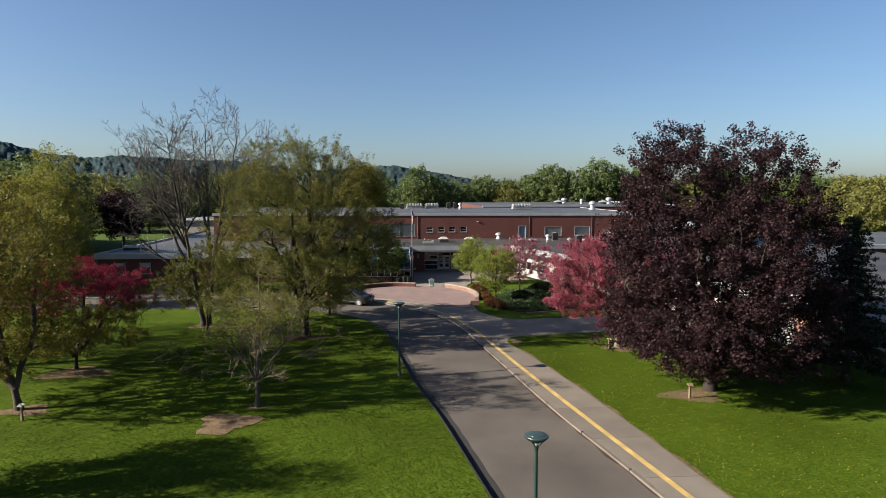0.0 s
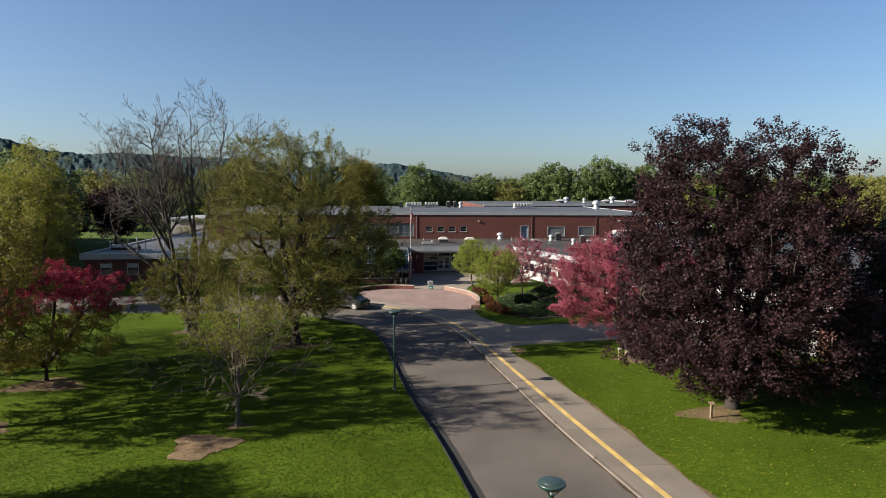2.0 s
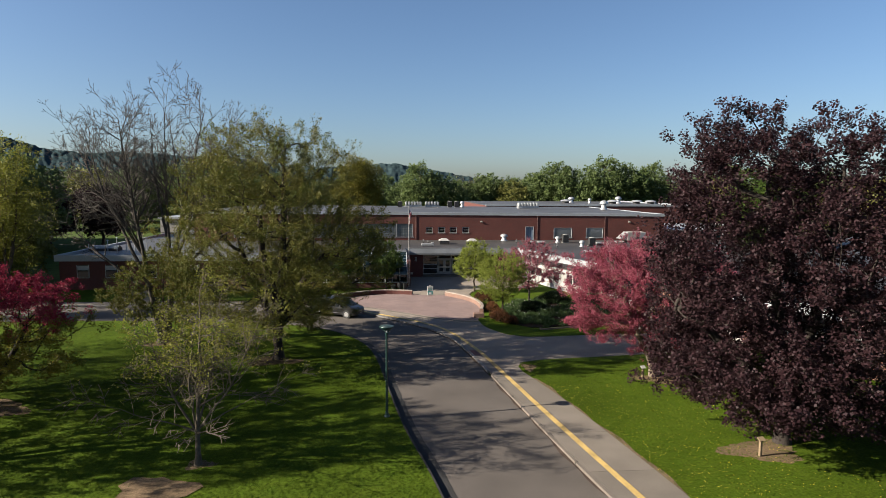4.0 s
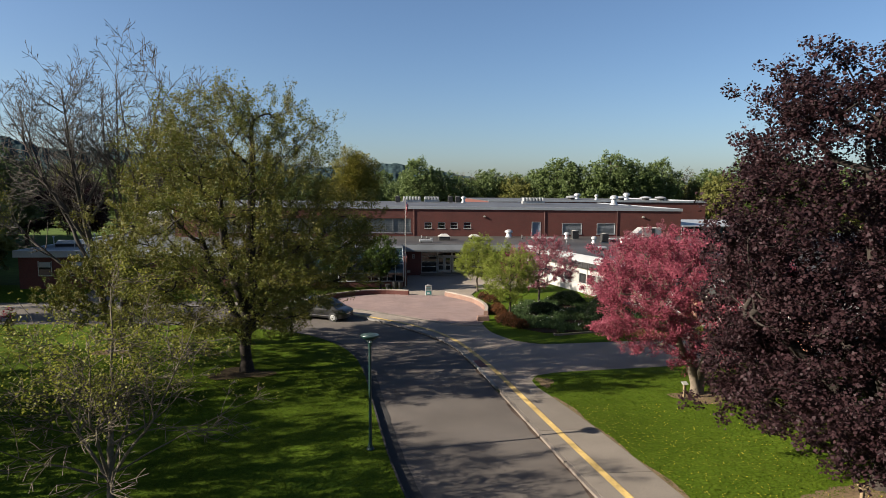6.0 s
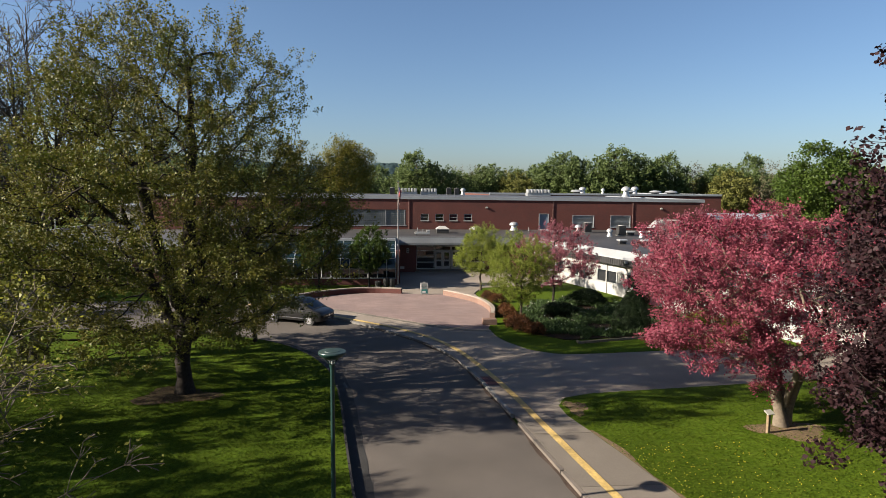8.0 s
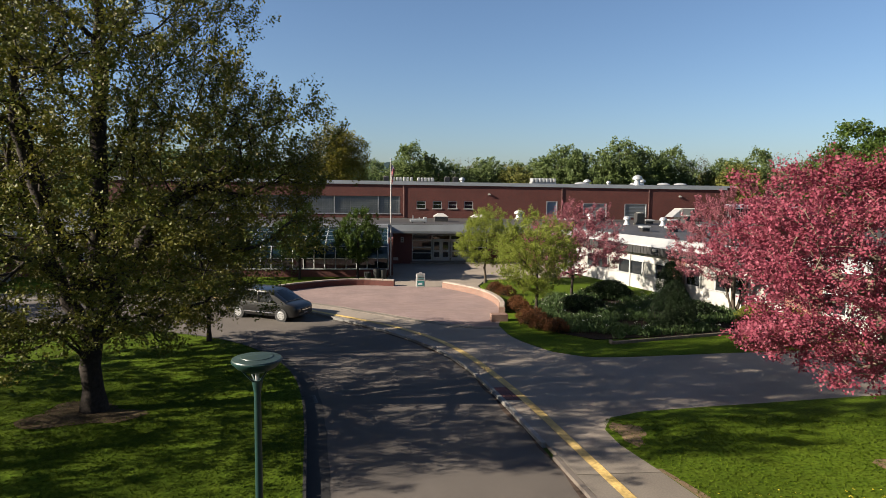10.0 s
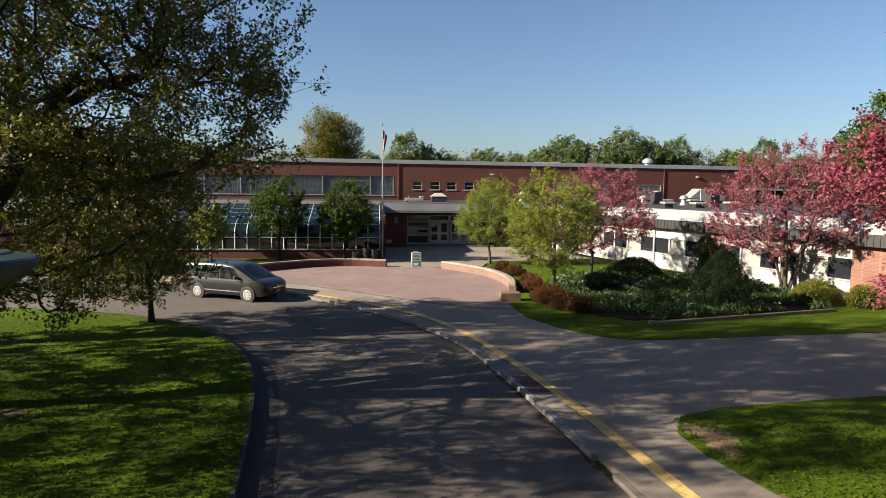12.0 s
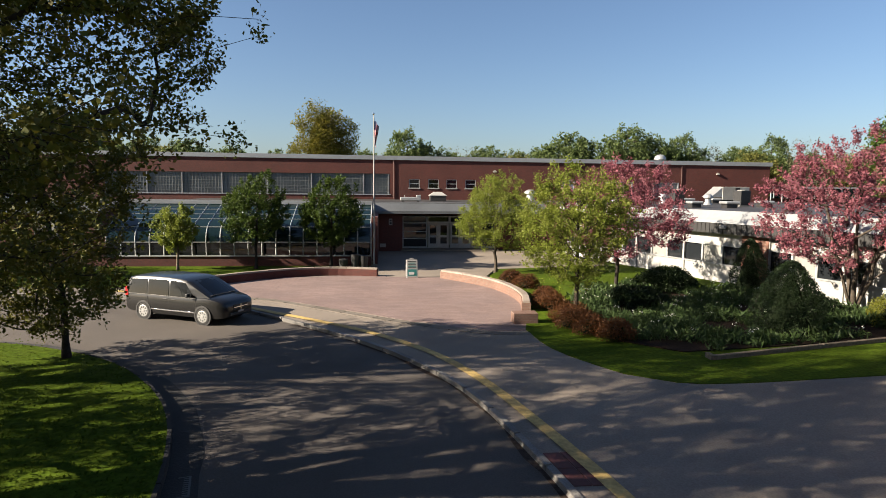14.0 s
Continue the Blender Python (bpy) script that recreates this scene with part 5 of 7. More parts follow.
def lobed_points(rng, count, centre, radii, lobes, spread=0.70, low=0.0, shell=0.45, size=(0.26, 0.42)):
    """Places in a crown made of rounded lobes, so that its outline is uneven and has gaps."""
    centre, radii = np.array(centre, float), np.array(radii, float)
    k = np.arange(lobes)
    up = 1 - 2 * (k + 0.5) / lobes
    turn = k * 2.39996 + rng.uniform(0, 6.28)
    way = np.stack([np.sqrt(1 - up**2) * np.cos(turn), np.sqrt(1 - up**2) * np.sin(turn), up], 1) + rng.normal(size=(lobes, 3)) * 0.14
    way /= np.linalg.norm(way, axis=1)[:, None]
    mids = centre + way * radii * spread * rng.uniform(0.8, 1.12, (lobes, 1)) * np.where(k % 5 == 2, 0.35, 1.0)[:, None]
    big = rng.uniform(*size, lobes)
    pick = rng.choice(lobes, count * 2, p=big**2 / (big**2).sum())
    out = rng.normal(size=(count * 2, 3))
    out /= np.linalg.norm(out, axis=1)[:, None]
    far = (shell + (1 - shell) * rng.uniform(0, 1, (count * 2, 1)) ** 0.5)
    pts = mids[pick] + out * far * radii * big[pick][:, None]
    return pts[pts[:, 2] > low][:count]


def crown_points(rng, count, blobs, low=0.0, inner=0.35, gap=-0.18, lump=0.16, grain=0.45, seed=0.0, clump=None):
    """Places through a crown that is the union of rounded blobs, with a lumpy outline and airy gaps; clump gathers them in tufts."""
    if clump:
        each, reach = clump
        mids = crown_points(rng, count // each, blobs, low, inner, gap, lump, grain, seed)
        off = rng.normal(size=(len(mids), each, 3)) * rng.uniform(0.6, 1.3, (len(mids), 1, 1)) * np.array(reach)
        return (mids[:, None] + off).reshape(-1, 3)
    lo = np.min([np.array(c) - np.array(r) * 1.15 for c, r in blobs], 0)
    hi = np.max([np.array(c) + np.array(r) * 1.15 for c, r in blobs], 0)
    pts = []
    while len(pts) < count:
        for p in rng.uniform(lo, hi, (count, 3)):
            if p[2] < low:
                continue
            bump = 1 + lump * noise.noise((p[0] * 0.55 + seed, p[1] * 0.55, p[2] * 0.55)) + lump * 0.5 * noise.noise((p[0] * 1.3, p[1] * 1.3 + seed, p[2] * 1.3))
            near = min(math.sqrt(sum(((p[i] - c[i]) / r[i]) ** 2 for i in range(3))) for c, r in blobs)
            deep = near / bump
            if deep > 1 or rng.random() > inner + (1 - inner) * deep**2:
                continue
            if noise.noise((p[0] * grain, p[1] * grain, p[2] * grain * 1.3 + seed)) < gap:
                continue
            pts.append(p)
            if len(pts) == count:
                break
    return np.array(pts)


def grow(rng, stems, tips, step=0.7, tip_r=0.009, base_r=0.25, up=0.5, wobble=0.09, smoothing=2):
    """Branches from stems (lists of places, the first at the ground) out to the tips; returns places, parents and radii."""
    pos, par = [], []
    for stem in stems:
        before = -1
        stem = np.array(stem, float)
        for k in range(len(stem) - 1):
            n = max(1, int(np.linalg.norm(stem[k + 1] - stem[k]) / step))
            for j in range(n):
                pos.append(stem[k] + (stem[k + 1] - stem[k]) * j / n + (rng.normal(size=3) * 0.03 if len(pos) else 0))
                par.append(before)
                before = len(pos) - 1
        pos.append(stem[-1])
        par.append(before)
    starts = np.array(pos)
    order = np.argsort([np.linalg.norm(starts - t, axis=1).min() for t in tips])
    store = np.zeros((len(pos) + len(tips) * 40, 3))
    store[: len(pos)] = starts
    par = list(par)
    used = len(pos)
    barred = starts[:, 2] < min(1.2, starts[:, 2].max() * 0.25)
    for t in tips[order]:
        have = store[:used]
        off = t - have
        dist = np.linalg.norm(off, axis=1)
        cost = dist + up * np.maximum(0, dist * 0.45 - off[:, 2])
        cost[: len(barred)][barred] += 50
        k = int(np.argmin(cost))
        n = max(1, min(38, int(dist[k] / step)))
        start, before = store[k].copy(), k
        rise = np.array([0, 0, 0.10 * dist[k]])
        for j in range(1, n + 1):
            u = j / n
            p = start + (t - start) * u + rise * 4 * u * (1 - u) * 0.5
            if j < n:
                p = p + rng.normal(size=3) * wobble * step
            store[used] = p
            par.append(before)
            before = used
            used += 1
    pos, par = store[:used], np.array(par)
    for _ in range(smoothing):
        kid_sum, kid_n = np.zeros((used, 3)), np.zeros(used)
        has = par >= 0
        np.add.at(kid_sum, par[has], pos[has])
        np.add.at(kid_n, par[has], 1)
        inner = has & (kid_n > 0)
        fresh = pos.copy()
        fresh[inner] = 0.4 * pos[inner] + 0.3 * pos[par[inner]] + 0.3 * kid_sum[inner] / kid_n[inner][:, None]
        pos = fresh
    load = np.zeros(used)
    kids = np.bincount(par[par >= 0], minlength=used)
    load[kids == 0] = 1
    for k in range(used - 1, -1, -1):
        if par[k] >= 0:
            load[par[k]] += load[k]
    most = max(load[par < 0].max(), 2)
    power = math.log(base_r / tip_r) / math.log(most)
    rad = tip_r * np.maximum(load, 1) ** power
    return pos, par, rad


def ramify(rng, limbs, levels=4, gap=0.55, lean=(28, 48), shrink=0.55, lift=0.05, wobble=0.05, tip_r=0.008, step=0.45, bare=0.28, taper=0.7):
    """Straight-growing wood: limbs (a list of places and a base radius), each branching again and again into fine twigs."""
    pos, par, rad, tips = [], [], [], []

    def shoot(start, way, length, r, level, before):
        n = max(2, int(length / step))
        p = np.array(start, float)
        for j in range(1, n + 1):
            u = j / n
            way = way + rng.normal(size=3) * wobble + np.array([0, 0, lift])
            way /= np.linalg.norm(way)
            p = p + way * length / n
            pos.append(p.copy())
            par.append(before)
            here = max(tip_r, r * (1 - 0.85 * u))
            rad.append(here)
            before = len(pos) - 1
            if level < levels and u > 0.15:
                sprout(p, way, length * shrink * (1.05 - 0.55 * u) * rng.uniform(0.6, 1.15), here, level + 1, before, length / n)
        tips.append(p)

    def sprout(p, way, length, r, level, before, run):
        if length < 0.22:
            return
        for _ in range(rng.poisson(run / (gap * (0.75 if level > 2 else 1.0)))):
            side = np.cross(way, rng.normal(size=3))
            side /= np.linalg.norm(side)
            a = radians(rng.uniform(*lean))
            shoot(p, way * math.cos(a) + side * math.sin(a), length * rng.uniform(0.7, 1.1), max(tip_r, r * 0.62), level, before)

    for line, r in limbs:
        line = np.array(line, float)
        total = np.linalg.norm(np.diff(line, axis=0), axis=1).sum()
        run, before = 0.0, -1
        pos.append(line[0])
        par.append(-1)
        rad.append(r)
        before = len(pos) - 1
        for k in range(len(line) - 1):
            n = max(1, int(np.linalg.norm(line[k + 1] - line[k]) / 0.5))
            way = (line[k + 1] - line[k]) / np.linalg.norm(line[k + 1] - line[k])
            for j in range(1, n + 1):
                p = line[k] + (line[k + 1] - line[k]) * j / n + rng.normal(size=3) * 0.02
                run += np.linalg.norm(line[k + 1] - line[k]) / n
                u = run / total
                pos.append(p)
                par.append(before)
                rad.append(max(tip_r, r * (1 - 0.88 * u)))
                before = len(pos) - 1
                if u > bare:
                    sprout(p, way, total * 0.42 * (1.1 - taper * u), rad[-1], 1, before, total / n / (len(line) - 1))
    return np.array(pos), np.array(par), np.array(rad), np.array(tips)


def branch_mesh(name, pos, par, rad, mat, flare=0.6, least=0.0, most=9.0):
    """Tapered tubes for all branches in one mesh."""
    verts, faces, at = [], [], 0
    child = np.where((par >= 0) & (rad >= least) & (rad < most))[0]
    base_z = pos[par < 0][:, 2].min()
    for lo, hi, sides in ((0.07, 9.0, 9), (0.022, 0.07, 5), (0.0, 0.022, 3)):
        some = child[(rad[child] >= lo) & (rad[child] < hi)]
        if not len(some):
            continue
        a, b = pos[par[some]], pos[some]
        ra, rb = np.minimum(rad[par[some]], rad[some] * 1.35), rad[some]
        ra = ra * (1 + flare * np.clip(1 - (a[:, 2] - base_z) / 0.7, 0, 1) ** 2)
        rb = rb * (1 + flare * np.clip(1 - (b[:, 2] - base_z) / 0.7, 0, 1) ** 2)
        axis = b - a
        axis /= np.maximum(np.linalg.norm(axis, axis=1), 1e-6)[:, None]
        ref = np.where(np.abs(axis[:, 2:3]) > 0.9, np.array([[1.0, 0, 0]]), np.array([[0, 0, 1.0]]))
        u = np.cross(axis, ref)
        u /= np.linalg.norm(u, axis=1)[:, None]
        v = np.cross(axis, u)
        ang = 2 * np.pi * np.arange(sides) / sides
        ring = np.cos(ang)[None, :, None] * u[:, None] + np.sin(ang)[None, :, None] * v[:, None]
        low = a[:, None] - axis[:, None] * ra[:, None, None] * 0.3 + ring * ra[:, None, None]
        top = b[:, None] + ring * rb[:, None, None]
        verts.append(np.concatenate([low, top], 1).reshape(-1, 3))
        k = np.arange(sides)
        quad = np.stack([k, (k + 1) % sides, sides + (k + 1) % sides, sides + k], 1)
        faces.append((at + np.arange(len(some))[:, None, None] * 2 * sides + quad[None]).reshape(-1, 4))
        at += len(some) * 2 * sides
    return array_mesh(name, np.concatenate(verts), np.concatenate(faces), mat, True)


def leaf_mesh(name, rng, anchors, per, spread, size, mat, flat=0.5, droop=0.0, slim=0.62, shoot=0.0):
    """Many folded leaves scattered round the anchors, or set along short shoots that grow outwards from them."""
    n = len(anchors) * per
    off = rng.normal(size=(n, 3))
    off *= np.minimum(1, 1.7 / np.linalg.norm(off, axis=1))[:, None]
    mid = np.repeat(anchors, per, 0) + off * np.array(spread)
    if shoot:
        way = anchors - anchors.mean(0) * np.array([1, 1, 0.6])
        way = way / np.linalg.norm(way, axis=1)[:, None] + np.array([0, 0, 0.55]) + rng.normal(size=anchors.shape) * 0.45
        way /= np.linalg.norm(way, axis=1)[:, None]
        mid = mid + np.repeat(way, per, 0) * rng.uniform(-0.55, 0.6, (n, 1)) * shoot * np.repeat(rng.uniform(0.5, 1.4, (len(anchors), 1)), per, 0)
    normal = rng.normal(size=(n, 3)) + np.array([0, 0, flat * 2])
    normal /= np.linalg.norm(normal, axis=1)[:, None]
    along = np.cross(normal, rng.normal(size=(n, 3)))
    along /= np.maximum(np.linalg.norm(along, axis=1), 1e-6)[:, None]
    along[:, 2] -= droop
    side = np.cross(normal, along)
    s = size * rng.uniform(0.6, 1.35, (n, 1))
    fold = normal * s * 0.12
    w = s * slim * 0.5
    verts = np.stack([mid - along * s * 0.5, mid + side * w - fold + along * s * 0.05, mid + along * s * 0.5, mid - side * w - fold + along * s * 0.05], 1).reshape(-1, 3)
    faces = np.arange(n * 4).reshape(n, 4)
    return array_mesh(name, verts, faces, mat)


def tree(name, label, category, at, seed, stems, crown, bark, leaf=None, tips=400, base_r=0.25, leaves=(60, 0.35, 0.2), step=0.7, tip_r=0.009, up=0.5, group="", flat=0.4, droop=0.0, extra=None, inner=0.0, wobble=0.09, least=0.0, wood=None, leaf_low=0.0, shoot=0.0, slim=0.62):
    """One tree: its wood and its crown of leaves. stems and crown are given round its foot."""
    rng = np.random.default_rng(seed)
    if wood:
        pos, par, rad, pts = ramify(rng, stems, **wood)
        pts = pts[pts[:, 2] + rng.normal(size=len(pts)) * 0.8 > leaf_low]
    elif isinstance(crown, dict):
        crown = dict(crown)
        thick = crown.pop("thick", None)
        pts = crown_points(rng, tips, seed=seed * 3.7, **crown)
        if thick:
            pts = np.concatenate([pts, crown_points(rng, thick[0], seed=seed * 5.1, **{**crown, "blobs": thick[1]})])
        pos, par, rad = grow(rng, stems, pts, step, tip_r, base_r, up, wobble)
    else:
        pts = np.concatenate([lobed_points(rng, int(tips * share), *c, **o) for share, c, o in crown])
        pos, par, rad = grow(rng, stems, pts, step, tip_r, base_r, up, wobble)
    ob = thing(name, label, category, pose(*at), group)
    part("trunk", branch_mesh("trunk", pos, par, rad, bark, least=max(least, 0.05)), None, ob, "rough grey-brown trunk and limbs")
    if least < 0.05:
        part("branching", branch_mesh("branching", pos, par, rad, bark, least=least, most=0.05), None, ob)
    if leaf:
        anchors = pts
        top = extra and extra[3]
        if inner:
            thin = np.where((rad < tip_r * 3) & (par >= 0))[0]
            anchors = np.concatenate([pts, pos[rng.choice(thin, int(len(pts) * inner))]])
        bloom = anchors[:, 2] + rng.normal(size=len(anchors)) * 0.5 > np.quantile(anchors[:, 2], 1 - top) if extra else np.zeros(len(anchors), bool)
        part("crown", leaf_mesh("crown", rng, anchors[~bloom], leaves[0], leaves[1], leaves[2], leaf, flat, droop, slim, shoot), None, ob)
        if extra:
            part("blossom", leaf_mesh("blossom", rng, anchors[bloom], extra[0], extra[1], extra[2], extra[4], flat, 0.0, slim, shoot), None, ob, extra[5])
    return ob


# the large trees along the drive
tree("maple_tree", "tall maple in thin young olive-green leaf on the lawn", "tree", (-9.3, 56.8, 0.03), 11,
     [[(0, 0, 0), (0.1, 0, 2.6), (0.3, 0.1, 6.0), (0.5, 0.2, 11.0), (0.6, 0, 15.5)], [(0.1, 0, 2.4), (-1.6, 0.6, 5.2), (-3.2, 0.8, 9.5)], [(0.1, 0, 3.0), (1.9, -0.7, 5.6), (3.7, -0.8, 8.2)], [(0.3, 0.1, 4.2), (0.6, 2.0, 7.5), (0.4, 3.4, 11.0)], [(0.2, 0, 3.8), (-0.6, -2.0, 7.5), (-0.4, -3.0, 11.0)]],
     dict(blobs=[((-0.2, -1.1, 8.2), (6.9, 6.8, 5.8)), ((0.0, -0.7, 12.2), (5.6, 5.4, 5.0)), ((-1.6, 0, 14.2), (2.4, 2.4, 3.2)), ((1.6, 0.4, 13.8), (2.6, 2.6, 3.2)), ((3.6, 0.8, 8.6), (4.7, 3.8, 3.6)), ((-1.0, -0.7, 4.8), (6.2, 6.0, 2.4)), ((0.2, 2.2, 4.6), (5.4, 3.8, 2.5)), ((-3.4, -2.0, 4.2), (4.0, 3.8, 2.2))], low=2.0, inner=0.3, gap=-0.09, grain=0.66, lump=0.3, thick=(860, [((4.4, 0.8, 8.8), (3.8, 3.3, 3.2)), ((2.7, 0.2, 12.0), (3.2, 3.0, 2.9)), ((-0.6, -0.6, 12.2), (3.4, 3.2, 3.2))]), clump=(4, (0.36, 0.36, 0.22))),
     BARK_DARK, LEAF_MAPLE, 5800, 0.36, (34, 0.10, 0.092), inner=0.05, tip_r=0.006, shoot=0.5, slim=0.7)
BARE = tree("bare_tree", "tall leafless tree with several dark stems and fine twigs", "tree", (-19.4, 62.2, 0.03), 12,
     [([(0, 0, 0), (-0.6, 0, 3.5), (-1.5, 0.2, 8.5), (-2.3, 0.3, 13.0), (-2.8, 0.3, 17.4)], 0.27), ([(0.35, 0.1, 0), (0.9, 0.1, 4.5), (1.8, 0.2, 10.0), (2.8, 0.4, 14.0), (3.7, 0.4, 17.8)], 0.27),
      ([(-0.75, 0, 4.4), (-3.0, 0.6, 9.0), (-5.0, 0.6, 12.8), (-6.8, 0.6, 16.6)], 0.16), ([(0.85, 0.1, 4.3), (0.5, 0.8, 11.0), (0.5, 1.0, 18.8)], 0.16), ([(1.2, 0.1, 6.5), (3.8, -0.8, 11.5), (6.6, -1.0, 16.4)], 0.14),
      ([(-1.0, 0.1, 6.0), (-1.0, -2.2, 11.5), (-0.8, -3.4, 15.0)], 0.16), ([(1.3, 0.1, 7.5), (1.6, 2.6, 12.0), (1.4, 4.0, 15.0)], 0.15), ([(-0.7, 0, 4.0), (-3.6, -0.4, 6.5), (-6.8, -0.3, 9.5)], 0.14), ([(1.0, 0.1, 5.0), (3.4, 0.5, 7.5), (6.2, 0.2, 10.5)], 0.14),
      ([(-1.2, 0.1, 7.0), (-3.4, -1.2, 11.5), (-4.6, -1.6, 16.6)], 0.14), ([(1.6, 0.2, 9.0), (4.4, 0.8, 12.6), (5.6, 1.2, 16.8)], 0.12), ([(0.6, 0.5, 8.0), (-0.6, 1.4, 13.0), (-1.0, 2.0, 18.0)], 0.14), ([(2.0, 0.2, 10.0), (2.2, -1.6, 13.6), (2.0, -2.4, 17.6)], 0.11)],
     None, BARK_TWIG, None, wood=dict(levels=4, gap=0.42, lean=(28, 58), shrink=0.56, lift=0.015, wobble=0.06, tip_r=0.014, bare=0.42, taper=0.62))
YOUNG = tree("young_tree", "young pale-barked tree with sparse yellowish leaves", "tree", (-9.75, 39.75, 0.03), 13,
     [([(0, 0, 0), (0, 0, 1.7), (0.2, 0, 4.2), (0.25, 0.1, 8.0)], 0.11), ([(0, 0, 1.5), (-1.2, 0.3, 3.6), (-2.0, 0.2, 7.0)], 0.06), ([(0, 0, 1.6), (1.4, -0.2, 3.7), (2.6, 0.2, 7.0)], 0.06), ([(0, 0, 1.7), (0.3, 1.3, 4.0), (0.4, 2.3, 7.2)], 0.055), ([(0, 0, 1.7), (0.2, -1.3, 4.0), (0.7, -2.2, 7.0)], 0.055),
      ([(0, 0, 1.6), (-2.0, -0.6, 2.7), (-4.0, -0.9, 3.6)], 0.04), ([(0, 0, 1.7), (2.0, 0.7, 2.8), (3.9, 1.0, 3.8)], 0.04), ([(0, 0, 1.5), (0.9, -1.8, 2.4), (1.6, -3.4, 3.0)], 0.04), ([(0, 0, 1.6), (-0.8, 1.8, 2.6), (-1.4, 3.4, 3.4)], 0.04)],
     None, BARK_GREY, LEAF_YOUNG, leaves=(8, 0.16, 0.085), leaf_low=4.9, wood=dict(levels=3, gap=0.22, lean=(30, 65), shrink=0.6, lift=-0.01, wobble=0.13, tip_r=0.0105, step=0.3))
tree("purple_maple", "broad dense purple-leaved maple beside the walk", "tree", (18.2, 40.5, -0.01), 14,
     [[(0, 0, 0), (0.1, 0, 2.4), (-0.6, 0.2, 7.0), (-1.4, 0.3, 13.0)], [(0.1, 0, 2.2), (1.6, 0.2, 6.5), (2.6, 0.2, 13.2)], [(0, 0, 2.0), (-3.2, 0.4, 5.0), (-5.5, 0.5, 7.0)], [(0.1, 0, 2.2), (3.2, 0.6, 5.0), (5.4, 0.5, 7.5)], [(0, 0, 2.4), (0.4, -2.8, 5.6), (0.4, -4.4, 8.0)], [(0, 0, 2.4), (0, 2.8, 5.6), (0, 4.4, 8.0)]],
     dict(blobs=[((0.0, 0.2, 6.2), (6.4, 6.6, 4.6)), ((-2.1, 1.0, 11.8), (3.5, 4.0, 4.4)), ((2.5, 0.2, 11.9), (3.2, 3.8, 4.4)), ((4.4, 0, 9.2), (2.8, 3.8, 4.2)), ((-2.9, 0, 8.8), (3.2, 4.2, 4.0)), ((0.3, -1.5, 8.6), (3.6, 4.6, 4.4)), ((-0.1, 0.2, 3.9), (6.1, 6.4, 2.3))], low=1.8, inner=0.12, gap=-0.25, grain=0.8, lump=0.34, clump=(4, (0.42, 0.42, 0.24))),
     BARK_DARK, LEAF_PURPLE, 5600, 0.36, (38, 0.16, 0.134), inner=0.05, flat=0.6, shoot=0.3, slim=0.8)
tree("pink_crabapple", "flowering crabapple covered in deep pink blossom", "tree", (16.3, 51.4, -0.01), 15,
     [[(0, 0, 0), (-0.15, 0, 1.2), (-1.2, 0, 3.0), (-2.3, 0, 5.4)], [(0.25, 0.1, 0), (0.4, 0.1, 1.2), (1.4, 0.3, 3.2), (2.0, 0.3, 5.5)], [(0.1, 0, 0.9), (0, 1.2, 3.2), (-0.2, 2.0, 5.5)], [(0.1, 0, 0.9), (-0.2, -1.3, 3.2), (-0.6, -2.2, 5.2)]],
     dict(blobs=[((-0.8, 0, 6.0), (4.7, 4.6, 2.7)), ((-3.2, -0.4, 4.4), (2.5, 2.8, 1.7)), ((1.6, 0.4, 6.2), (3.2, 3.2, 2.3)), ((-1.4, -1.2, 3.0), (1.5, 1.6, 1.1)), ((1.0, -1.4, 3.6), (1.9, 2.0, 1.5)), ((0.4, 2.2, 3.8), (2.4, 2.2, 1.6))], low=1.5, inner=0.15, gap=-0.18, grain=1.0, lump=0.4, clump=(6, (0.3, 0.3, 0.16))), BARK_PALE, PETAL_PINK, 3000, 0.22, (42, 0.11, 0.082), step=0.5, inner=0.15, shoot=0.34, slim=0.75)
tree("olive_tree_west", "broad lawn tree in thin olive-brown young leaf", "tree", (-23.3, 40.3, 0.03), 16,
     [[(0, 0, 0), (-0.3, 0, 1.6), (-0.9, 0, 5.0), (-1.8, 0.2, 11.0)], [(-0.2, 0, 1.2), (0.8, 0.2, 4.0), (1.4, 0.2, 8.0)], [(-0.2, 0, 1.3), (-2.6, 0.3, 4.5), (-4.2, 0.3, 8.5)]],
     dict(blobs=[((-1.8, 0.6, 8.4), (4.5, 5.6, 4.7)), ((-1.6, 0.4, 4.6), (4.2, 5.0, 2.8))], low=1.6, inner=0.3, gap=-0.14, grain=0.9, lump=0.3, clump=(4, (0.32, 0.32, 0.22))), BARK, LEAF_LAWN, 3000, 0.24, (22, 0.11, 0.115), inner=0.1, tip_r=0.007, shoot=0.45, slim=0.7)
